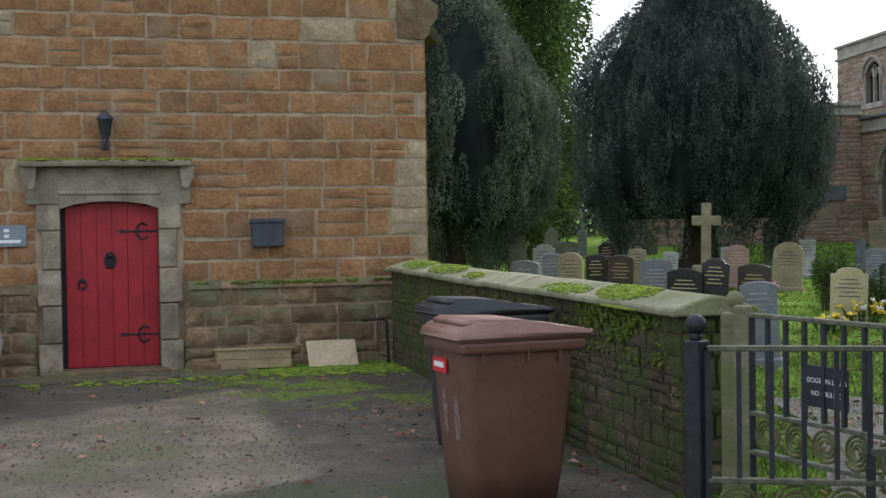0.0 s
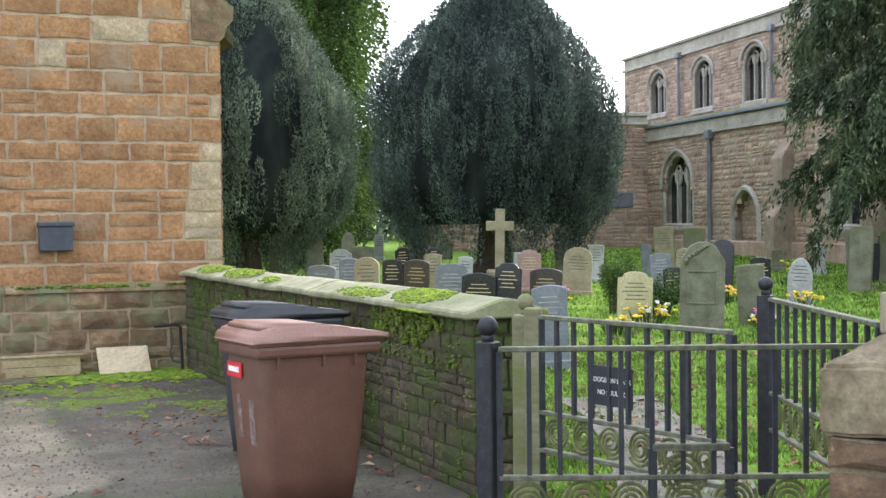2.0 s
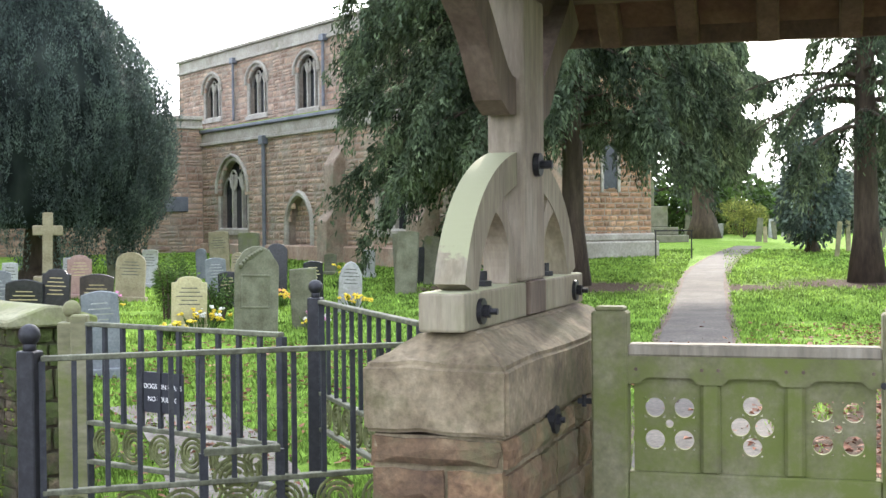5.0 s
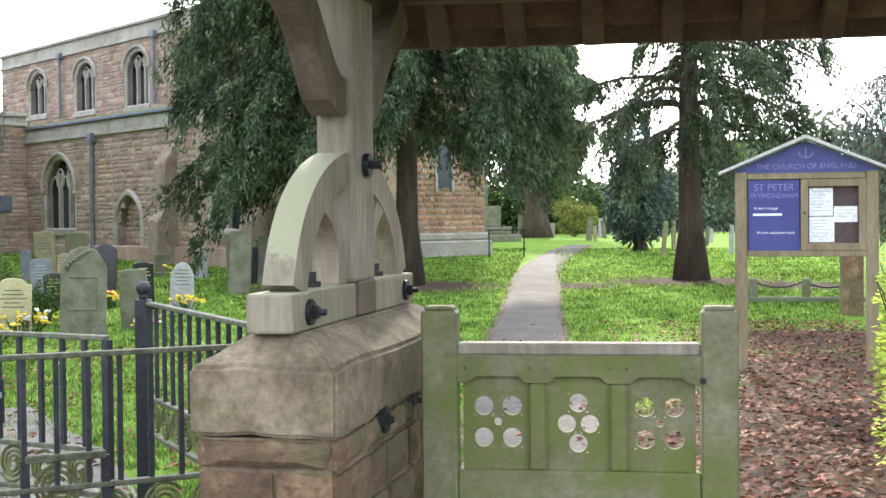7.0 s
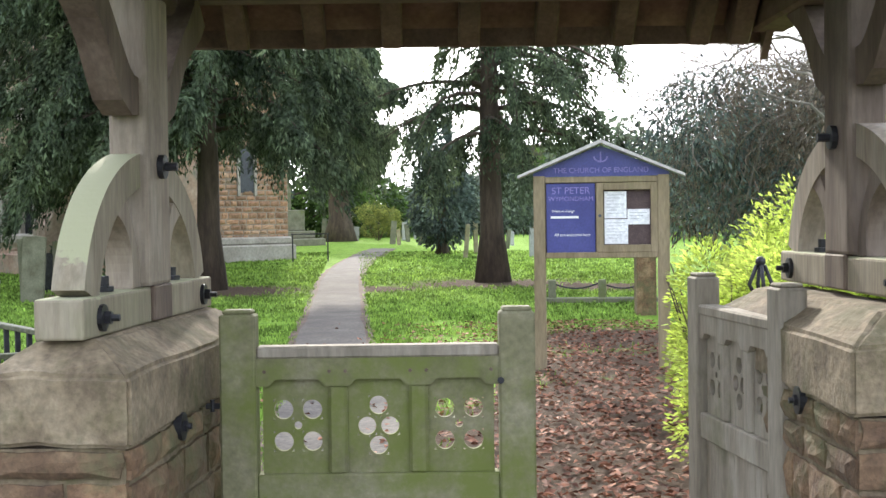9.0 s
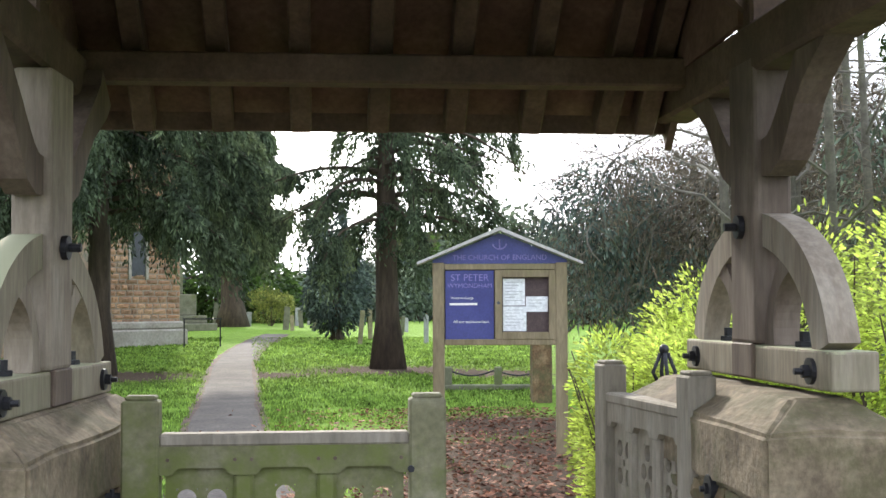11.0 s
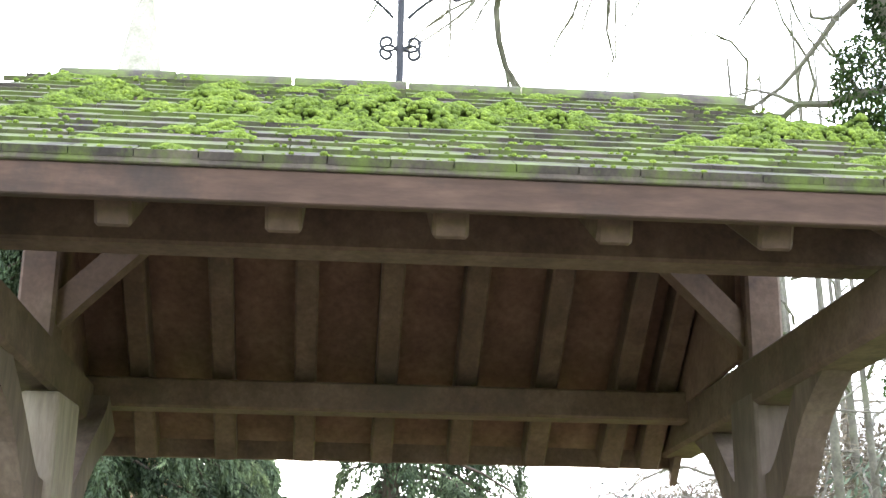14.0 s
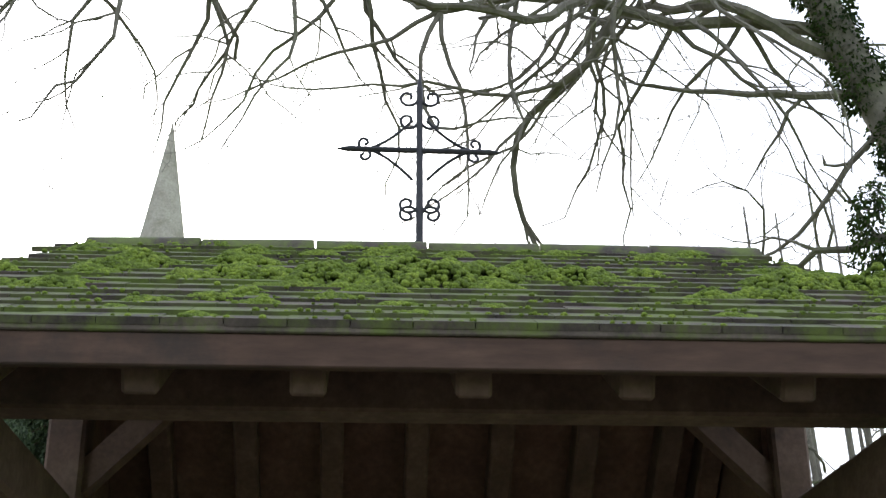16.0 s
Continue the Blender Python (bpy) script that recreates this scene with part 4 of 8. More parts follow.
tile = tile_mesh()
rt = random.Random(12)
slope_len = math.hypot(RIDGE_X - FX, RIDGE_Z - FZ)
pitch_a = math.atan2(RIDGE_Z - FZ, RIDGE_X - FX)
rows_n = 15
loose, count = [], 0
for j in range(rows_n):
    f = j / rows_n
    hw = (EY1 - YC) + ((RY1 - YC) - (EY1 - YC)) * f
    y = YC - hw + (0.08 if j % 2 else 0.0)
    while y < YC + hw - 0.05:
        p = slope_point(y, f, True)
        at = Matrix.Translation(p + Vector((-0.032, 0, 0.004))) @ Matrix.Rotation(-pitch_a, 4, "Y") @ Matrix.Rotation(radians(-90), 4, "Z") @ Matrix.Translation((-0.163, 0, 0)) @ Matrix.Rotation(radians(5.5 + rt.uniform(-1.2, 1.2)), 4, "X").inverted() @ Matrix.Rotation(radians(rt.uniform(-0.8, 0.8)), 4, "Z")
        if count < 300 and abs(y - YC) < 1.75:
            share("tile", tile, lych, at)
            count += 1
        else:
            loose.append((tile, at))
        y += 0.166
join(loose, "roof_tiles", lych, rooftile_joined)
back_tiles = []
for j in range(3):
    y = YC - 1.42
    while y < YC + 1.4:
        p = slope_point(y, j / 15, False)
        pb = math.atan2(RIDGE_Z - BZ, BX - RIDGE_X)
        at = Matrix.Translation(p + Vector((0.05, 0, 0.012))) @ Matrix.Rotation(pb, 4, "Y") @ Matrix.Rotation(radians(90), 4, "Z")
        back_tiles.append((tile, at))
        y += 0.166
join(back_tiles, "back_tiles", lych, rooftile_joined)
rt_y = RY0
while rt_y < RY1 - 0.05:
    rg = tube(bmesh.new(), [(RIDGE_X, rt_y, RIDGE_Z - 0.05), (RIDGE_X, min(rt_y + 0.44, RY1), RIDGE_Z - 0.05 + rt.uniform(-0.008, 0.01))], 0.105, 12)
    part("ridge_tile", rg, rooftile, lych, "", True)
    rt_y += 0.45
for sx, ex_, ez_ in ((1, FX, FZ), (1, BX, BZ)):
    for ry, ey in ((RY0, EY0), (RY1, EY1)):
        if ex_ == BX:
            ey = YC + math.copysign(1.42, ey - YC)
        va, vb = Vector((RIDGE_X, ry, RIDGE_Z - 0.03)), Vector((ex_, ey, ez_ - 0.03))
        bb = bmesh.new()
        v8 = [bb.verts.new(p + Vector((0, sy2 * 0.018, sz2))) for p in (va, vb) for sy2, sz2 in ((-1, -0.15), (1, -0.15), (1, 0.0), (-1, 0.0))]
        for ids in ((0, 1, 2, 3), (7, 6, 5, 4), (0, 4, 5, 1), (1, 5, 6, 2), (2, 6, 7, 3), (3, 7, 4, 0)):
            bb.faces.new([v8[j] for j in ids])
        bmesh.ops.recalc_face_normals(bb, faces=bb.faces)
        part("barge_board", bb, roofoak, lych, "oak barge board along the verge")
# cushions of moss: clusters of small lumps, thickest in bands along the courses
cushion = []


def moss_clump(y, f, ry, rx, height, n):
    for _ in range(n):
        a, q = rt.uniform(0, 6.283), math.sqrt(rt.random())
        yy, ff = y + ry * q * math.cos(a), f + rx * q * math.sin(a) / slope_len
        if not 0.0 < ff < 0.985 or abs(yy - YC) > (EY1 - YC) + ((RY1 - YC) - (EY1 - YC)) * ff - 0.06:
            continue
        p = slope_point(yy, ff, True)
        up = height * (1 - q * q) * (0.75 + 0.5 * noise.noise((yy * 14, ff * 20, 2.0)))
        cushion.append((p.x - 0.3 * up, p.y, p.z + 0.018 + up, rt.uniform(0.008, 0.016), rt.uniform(0.6, 0.9)))


for f0, n0, big in ((0.95, 22, 0.5), (0.82, 14, 0.6), (0.62, 16, 1.1), (0.46, 16, 1.6), (0.33, 14, 0.8), (0.2, 12, 0.5), (0.08, 8, 0.35)):
    for i in range(n0):
        w = big * rt.uniform(0.35, 1.0) ** 1.5
        moss_clump(rt.uniform(YC - 1.65, YC + 1.65), f0 + rt.gauss(0, 0.035), 0.04 + 0.15 * w, 0.03 + 0.06 * w, 0.012 + 0.055 * w, int(60 + 420 * w))
for i in range(420):
    moss_clump(rt.uniform(YC - 1.7, YC + 1.7), rt.random(), rt.uniform(0.01, 0.04), 0.012, 0.006, 7)
for j in range(rows_n):
    hw = (EY1 - YC) + ((RY1 - YC) - (EY1 - YC)) * j / rows_n
    y = YC - hw
    while y < YC + hw - 0.03:
        y += rt.uniform(0.006, 0.03)
        if noise.noise((y * 3.0, j * 1.7, 5.0)) > -0.05:
            p = slope_point(y, j / rows_n, True)
            cushion.append((p.x - 0.03 + rt.uniform(-0.004, 0.03), p.y, p.z + 0.022 + rt.uniform(0, 0.012), rt.uniform(0.006, 0.013), 0.7))
lumps("moss", cushion, roofmoss, lych, "patchy cushions of green moss")["kind"] = "stuff"

# ---- church ----
CHURCH = pose(45.2, 21.39, 0.0, 0, 0, -132.2)
church = thing("church", CHURCH, "medieval ironstone parish church with clerestory, aisle and spire", "church")


def coursed(x0, x1, z0, z1, y=0.0, seed=0, holes=(), m=None, h=(0.16, 0.3), w=(0.3, 0.75)):
    """Small coursed stones over a wall face, joined in one mesh."""
    courses(church, church_m, x0, x1, z0, z1, h, w, y=y, depth=0.05, gap=0.03, holes=holes, seed=seed, limit=0, joined="walling", m=m, broken=0.35)


church_m = stone_meshes(churchstone, "stone", 6, 210)
glass = surface("darkglass", (0.010, 0.012, 0.015), (0.02, 0.023, 0.028), (0.035, 0.04, 0.045), 2.0, 0.25, fine=10, depth=0.002)


def pointed(half, z0, spring, apex, k=7):
    pts = [(-half, z0), (half, z0), (half, spring)]
    for i in range(1, k):
        t = i / k
        pts.append((half * (1 - t ** 1.7), spring + (apex - spring) * (1 - (1 - t) ** 1.6)))
    pts.append((0, apex))
    for i in range(k - 1, 0, -1):
        t = i / k
        pts.append((-half * (1 - t ** 1.7), spring + (apex - spring) * (1 - (1 - t) ** 1.6)))
    return pts + [(-half, spring)]


def wall_with(x0, x1, z0, z1, y0, y1, openings, mat):
    """A wall with stepped pointed openings: vertical strips either side, infill above and below."""
    bm = bmesh.new()
    xs = x0
    for cx, half, sill, spring, apex in sorted(openings):
        box(bm, xs, cx - half, y0, y1, z0, z1)
        box(bm, cx - half, cx + half, y0, y1, z0, sill)
        out = pointed(half, sill, spring, apex)
        arch = [p for p in out[2:]]
        for (xa, za), (xb, zb) in zip(arch, arch[1:]):
            if abs(xa - xb) > 1e-4:
                prism(bm, [(cx + xb, zb), (cx + xa, za), (cx + xa, z1), (cx + xb, z1)], y0, y1)
        xs = cx + half
    box(bm, xs, x1, y0, y1, z0, z1)
    return part("wall", bm, mat, church)


def church_window(cx, half, sill, spring, apex, lights, y=0.0, hood=0.12):
    w = tagged(part("window", prism(bmesh.new(), pointed(half - 0.01, sill, spring, apex - 0.01), y + 0.3, y + 0.33, Matrix.Translation((cx, 0, 0))), glass, church, "leaded window with stone tracery"))
    fr = bmesh.new()
    out = pointed(half, sill, spring, apex)
    for (xa, za), (xb, zb) in zip(out, out[1:] + out[:1]):
        d = Vector((xb - xa, 0, zb - za))
        if d.length > 1e-4:
            tube(fr, [(cx + xa, y + 0.06, za), (cx + xb, y + 0.06, zb)], 0.085, 6)
    part("frame", fr, churchtrim, w)
    for i in range(1, lights):
        x = -half + 2 * half * i / lights
        mu = boxed(cx + x - 0.05, cx + x + 0.05, y + 0.16, y + 0.3, sill, spring + (apex - spring) * 0.55)
        part("mullion", mu, churchtrim, w)
    tr = bmesh.new()
    lw = 2 * half / lights
    for i in range(lights):
        c = -half + lw * (i + 0.5)
        tube(tr, [(cx + c + lw / 2 * math.cos(a), y + 0.22, spring - 0.1 + lw * 0.75 * math.sin(a)) for a in np.linspace(0, math.pi, 9)], 0.045, 5)
    for i in range(lights - 1):
        c = -half + lw * (i + 1)
        zc = spring + (apex - spring) * 0.38
        tube(tr, [(cx + c + lw * 0.34 * math.cos(a), y + 0.22, zc + lw * 0.42 * math.sin(a)) for a in np.linspace(0, 2 * math.pi, 11)], 0.04, 5)
    part("tracery", tr, churchtrim, w)
    hd = bmesh.new()
    arch = out[2:]
    tube(hd, [(cx + xa * (1 + hood / half), y - 0.05, za + hood * (1 if i not in (0, len(arch) - 1) else 0)) for i, (xa, za) in enumerate(arch)], 0.07, 6)
    part("hood_mould", hd, churchtrim, w)
    part("window_sill", boxed(cx - half - 0.12, cx + half + 0.12, y - 0.08, y + 0.3, sill - 0.16, sill), churchtrim, w)


def opening_hole(o):
    cx, half, sill, spring, apex = o
    return [(cx - half - 0.08, cx + half + 0.08, sill - 0.16, spring), (cx - half * 0.8, cx + half * 0.8, spring, spring + (apex - spring) * 0.6), (cx - half * 0.45, cx + half * 0.45, spring + (apex - spring) * 0.5, apex + 0.1)]


aisle_open = [(2.75, 1.25, 1.42, 2.75, 3.95), (8.0, 0.85, 0.6, 1.6, 2.55), (14.0, 1.1, 1.4, 2.5, 3.3)]
wall_with(-0.2, 16.6, 0.0, 4.6, 0.0, 0.7, aisle_open, churchmortar)
holes = [h for o in aisle_open for h in opening_hole(o)]
coursed(0.0, 16.6, 0.5, 4.5, 0.0, 41, holes)
church_window(*aisle_open[0], 3)
church_window(*aisle_open[2], 3)
courses(church, church_m, 7.15, 8.85, 0.6, 2.5, (0.14, 0.24), (0.25, 0.5), y=0.25, depth=0.04, gap=0.025, holes=[(6, 7.35, 1.9, 3), (8.65, 10, 1.9, 3), (6, 7.7, 2.25, 3), (8.3, 10, 2.25, 3)], seed=44, limit=0, joined="blocking")
part("blocked_doorway", prism(bmesh.new(), pointed(0.84, 0.5, 1.6, 2.54), 0.27, 0.4, Matrix.Translation((8.0, 0, 0))), churchmortar, church, "blocked pointed doorway")
dr = bmesh.new()
arch = pointed(0.92, 0.6, 1.6, 2.62)
tube(dr, [(8.0 + x, -0.02, z) for x, z in arch[1:]] + [(8.0 - 0.92, -0.02, 0.6)], 0.1, 6)
part("door_arch", dr, churchtrim, church)
for z0, z1, o, mat in ((4.5, 4.62, 0.10, churchtrim), (4.62, 4.98, 0.02, churchtrim), (4.98, 5.10, 0.13, lead)):
    part("parapet", boxed(-0.2, 16.6, -o, 0.7, z0, z1, bevel=0.02), mat, church)
moss_par = boxed(-0.2, 16.6, -0.1, 0.3, 5.10, 5.13)
part("parapet_moss", moss_par, moss, church)
part("aisle_roof", prism(bmesh.new(), [(0, 4.9), (4.2, 5.9), (4.2, 5.8), (0, 4.7)], -12.5, 16.5, Matrix(((0, 1, 0, 0), (1, 0, 0, 0), (0, 0, 1, 0), (0, 0, 0, 1)))), lead, church, "lead aisle roof")
part("base_course", boxed(0.0, 16.6, -0.14, 0.0, 0.3, 0.95, bevel=0.04), churchstone, church)


def buttress(x, top=4.0, wide_b=0.62):
    b = bmesh.new()
    prism(b, [(-0.7, 0.3), (-0.7, 1.7), (-0.45, 2.0), (-0.45, 3.4), (-0.05, top), (0.05, top), (0.05, 0.3)], -wide_b / 2, wide_b / 2, Matrix(((0, 1, 0, x), (1, 0, 0, 0), (0, 0, 1, 0), (0, 0, 0, 1))))
    bmesh.ops.bevel(b, geom=b.edges[:], offset=0.03, segments=1, affect="EDGES")
    part("buttress", b, rubblewall, church, "stepped stone buttress")


buttress(10.8)
buttress(16.0)
part("end_wall", boxed(15.9, 16.6, 0.7, 4.0, 0.0, 4.9), churchstone, church)
pipe = bmesh.new()
tube(pipe, [(5.55, -0.12, 4.55), (5.55, -0.12, 0.7)], 0.07, 8)
box(pipe, 5.38, 5.72, -0.24, -0.02, 4.3, 4.6, bevel=0.02)
part("downpipe", pipe, lead, church, "grey lead downpipe with hopper head")
for x in (-5.9, 2.3):
    pipe = bmesh.new()
    tube(pipe, [(x, 3.85, 8.5), (x, 3.85, 6.0)], 0.06, 8)
    box(pipe, x - 0.17, x + 0.17, 3.75, 3.98, 8.4, 8.65, bevel=0.02)
    part("downpipe", pipe, lead, church, "grey lead downpipe with hopper head")
# clerestory
cl_open = [(-8.45, 0.95, 6.25, 7.4, 8.15), (-3.8, 0.95, 6.1, 7.4, 8.15), (0.7, 0.95, 6.0, 7.4, 8.15), (5.4, 0.95, 6.0, 7.4, 8.15)]
wall_with(-12.4, 10.0, 5.0, 8.55, 4.0, 4.6, cl_open, churchmortar)
coursed(-12.4, 10.0, 5.6, 8.5, 4.0, 51, [h for o in cl_open for h in opening_hole(o)])
for o in cl_open:
    church_window(*o, 3, 4.0)
for z0, z1, ov in ((8.5, 8.62, 0.10), (8.62, 9.05, 0.01), (9.05, 9.17, 0.12)):
    part("parapet", boxed(-12.4 - ov, 10.0, 4.0 - ov, 12.0, z0, z1, bevel=0.02), churchtrim, church)
part("end_wall", boxed(-12.4, -11.8, 4.6, 12.0, 0.0, 8.55), churchstone, church)
part("end_wall", boxed(9.4, 10.0, 4.6, 12.0, 0.0, 8.55), churchmortar, church)
courses(church, church_m, 4.0, 12.0, 0.3, 8.5, (0.16, 0.28), (0.3, 0.7), m=Matrix.Translation((10.0, 0, 0)) @ Matrix.Rotation(radians(90), 4, "Z"), seed=75, depth=0.05, gap=0.025, limit=0, joined="walling")
part("back_wall", boxed(-12.4, 10.0, 11.5, 12.0, 0.0, 8.55), churchstone, church)
# the lower cross wing that meets the aisle
part("wing_wall", boxed(-0.7, 0.0, -9.0, 0.0, 0.0, 5.3), churchmortar, church)
coursed(0.0, 9.0, 0.4, 5.15, 0.0, 61, m=Matrix(((0, -1, 0, 0), (1, 0, 0, -9.0), (0, 0, 1, 0), (0, 0, 0, 1))))
for z0, z1, ov in ((5.15, 5.27, 0.10), (5.27, 5.48, 0.01), (5.48, 5.62, 0.12)):
    part("parapet", boxed(-9.0, ov, -9.0 - ov, 0.0, z0, z1, bevel=0.02), churchtrim, church)
part("wall_plaque", boxed(0.0, 0.08, -1.52, -0.6, 2.1, 2.65, bevel=0.02), lead, church, "dark slate wall tablet")
# tower and spire
tw = thing("church_tower", pose(43.1, 7.1, 0.25, 0, 0, -132.2), "ironstone church tower with a tall stone spire", "church tower")
TH = 1.72
tower_m = stone_meshes(towerstone, "stone", 8, 410)
quoin_r = random.Random(72)
part("wall", boxed(-TH, TH, -TH, TH, -0.3, 14.5), churchmortar, tw)
for m_ in (Matrix.Translation((0, -TH, 0)), Matrix.Translation((-TH, 0, 0)) @ Matrix.Rotation(radians(-90), 4, "Z"), Matrix.Translation((TH, 0, 0)) @ Matrix.Rotation(radians(90), 4, "Z")):
    courses(tw, tower_m, -TH, TH, 0.9, 12, (0.14, 0.24), (0.2, 0.55), m=m_, seed=71, depth=0.05, gap=0.025, limit=0, joined="walling", holes=((-0.35, 0.35, 2.4, 3.8),))
for cx, cy in ((-TH, -TH), (TH, -TH)):
    z = 1.0
    q = 0
    while z < 12:
        h = quoin_r.uniform(0.28, 0.4)
        lx, ly = (0.55, 0.32) if q % 2 else (0.32, 0.55)
        sx = 1 if cx < 0 else -1
        part("quoin", boxed(min(cx - sx * 0.07, cx + sx * lx), max(cx - sx * 0.07, cx + sx * lx), cy - 0.07, cy + ly, z, z + h - 0.02, bevel=0.015), churchtrim, tw)
        z += h
        q += 1
part("base_course", boxed(-TH - 0.2, TH + 0.2, -TH - 0.2, TH + 0.2, 0, 0.75, bevel=0.05), churchtrim, tw, "pale moulded plinth")
part("base_course", boxed(-TH - 0.1, TH + 0.1, -TH - 0.1, TH + 0.1, 0.75, 1.0, bevel=0.05), churchtrim, tw)
for m_ in (Matrix.Rotation(radians(-90), 4, "Z"), Matrix.Rotation(radians(90), 4, "Z")):
    part("tower_window", boxed(-0.28, 0.28, -TH - 0.02, -TH + 0.1, 2.4, 3.8), glass, tw, "", False, m_)
    wf = bmesh.new()
    for a in (-0.4, 0.28):
        box(wf, a, a + 0.12, -TH - 0.06, -TH + 0.1, 2.3, 3.9, bevel=0.01)
    part("window_frame", wf, churchtrim, tw, "", False, m_)
sp = bmesh.new()
base_r = [sp.verts.new((1.9 * math.cos(a), 1.9 * math.sin(a), 14.0)) for a in (math.pi / 8 + k * math.pi / 4 for k in range(8))]
tip = sp.verts.new((0, 0, 25.1))
for k in range(8):
    sp.faces.new((base_r[k], base_r[(k + 1) % 8], tip))
part("spire", sp, churchtrim, tw, "pale stone spire")

# ---- trees ----
def crown_mesh(blobs, count, size, seed, droop=0.7, long=2.2, flat=0.25):
    """Many small sprays on and inside uneven lobes (x, y, z, rx, ry, rz). droop turns them to hang."""
    r = random.Random(seed)
    vs, fs = [], []
    area = [b[3] * b[5] for b in blobs]
    for _ in range(count):
        b = r.choices(blobs, area)[0]
        u = Vector((r.gauss(0, 1), r.gauss(0, 1), r.gauss(0, 1))).normalized()
        q = 1 - 0.45 * r.random() ** 2
        wob = 1 + 0.22 * noise.noise((u.x * 2.2 + b[0], u.y * 2.2 + b[1], u.z * 2.2 + b[2])) + 0.24 * noise.noise((u.x * 6 + b[0], u.y * 6, u.z * 2.2 + b[2]))
        p = Vector((b[0] + u.x * b[3] * q * wob, b[1] + u.y * b[4] * q * wob, b[2] + u.z * b[5] * q * wob))
        out = Vector((u.x, u.y, u.z * 0.4)).normalized()
        d = (out * (1 - droop) + Vector((0, 0, -droop)) + Vector((r.gauss(0, 0.3), r.gauss(0, 0.3), r.gauss(0, 0.25)))).normalized()
        s = d.cross(Vector((r.gauss(0, 1), r.gauss(0, 1), r.gauss(0, 1)))).normalized()
        nrm = d.cross(s)
        L, W = size * long * r.uniform(0.6, 1.4), size * r.uniform(0.4, 0.9)
        k = len(vs)
        bend = nrm * L * flat * r.uniform(-1, 1)
        vs += [tuple(p - s * W * 0.3), tuple(p + s * W * 0.3), tuple(p + d * L * 0.55 + s * W * 0.55 + bend * 0.4), tuple(p + d * L + bend), tuple(p + d * L * 0.55 - s * W * 0.55 + bend * 0.4)]
        fs += [(k, k + 1, k + 2, k + 4), (k + 4, k + 2, k + 3)]
    me = bpy.data.meshes.new("crown")
    me.from_pydata(vs, [], fs)
    return me


def trunk_mesh(h, r0, r1, lean=(0, 0), seed=0, flare=1.5):
    r = random.Random(seed)
    pts, rad = [], []
    k = 9
    for i in range(k + 1):
        t = i / k
        pts.append((lean[0] * t + r.uniform(-0.03, 0.03) * h * 0.1, lean[1] * t + r.uniform(-0.03, 0.03) * h * 0.1, h * t - 0.05))
        rad.append(r0 + (r1 - r0) * t + (r0 * (flare - 1) * max(0, 1 - t * 12)))
    return tube(bmesh.new(), pts, rad, 12)


def tree(name, x, y, label, crown_mat, blobs, count, size, h, r0, seed, droop=0.7, long=2.2, limbs=6, lean=(0, 0)):
    t = thing(name, pose(x, y, ground_z(x, y)), label, "tree")
    part("trunk", trunk_mesh(h, r0, r0 * 0.3, lean, seed), bark, t, "", True)
    r = random.Random(seed + 1)
    for i in range(limbs):
        b = blobs[i % len(blobs)]
        z0 = h * r.uniform(0.25, 0.8)
        p0 = Vector((lean[0] * z0 / h, lean[1] * z0 / h, z0))
        p1 = Vector((b[0] + r.uniform(-0.5, 0.5) * b[3], b[1] + r.uniform(-0.5, 0.5) * b[4], b[2] + r.uniform(-0.3, 0.5) * b[5]))
        mid = (p0 + p1) / 2 + Vector((0, 0, 0.4))
        part("limb", tube(bmesh.new(), [p0, mid, p1], [r0 * 0.35, r0 * 0.22, r0 * 0.07], 7), bark, t, "", True)
    me = crown_mesh(blobs, count, size, seed, droop, long)
    me.materials.append(crown_mat)
    c = new("crown", me)
    c.parent = t
    return t


def cone_blobs(h0, h1, r, k, seed, spread=0.55):
    """Lobes stacked to an upright, bushy outline."""
    g = random.Random(seed)
    out = []
    for i in range(k):
        t = (i + 0.5) / k
        prof = r * (1 - 0.75 * max(0, t - 0.35) ** 1.4) * (0.75 + 0.25 * min(1, t * 5))
        a = g.uniform(0, 6.283)
        q = prof * spread * g.random()
        out.append((q * math.cos(a), q * math.sin(a), h0 + (h1 - h0) * t, prof * g.uniform(0.6, 0.8), prof * g.uniform(0.6, 0.8), (h1 - h0) / k * g.uniform(1.3, 2.2)))
    return out


def dome_blobs(h0, h1, r, k, seed):
    """Lobes round a dome with steep sides and a ragged skirt."""
    g = random.Random(seed)
    out = []
    for i in range(k):
        t = (i + 0.5) / k
        ring = r * math.sqrt(max(0.05, 1 - max(0, (t - 0.25) / 0.78) ** 2.4)) * 0.72
        for q in range(3):
            a = g.uniform(0, 6.283)
            out.append((ring * math.cos(a) * g.uniform(0.6, 1), ring * math.sin(a) * g.uniform(0.6, 1), h0 + (h1 - h0) * t, r * g.uniform(0.26, 0.4), r * g.uniform(0.26, 0.4), (h1 - h0) * g.uniform(0.1, 0.2)))
    return out + [(0, 0, h0 + (h1 - h0) * 0.45, r * 0.75, r * 0.75, (h1 - h0) * 0.45)]


def unit(v):
    return v / np.maximum(np.linalg.norm(v, axis=1, keepdims=True), 1e-6)


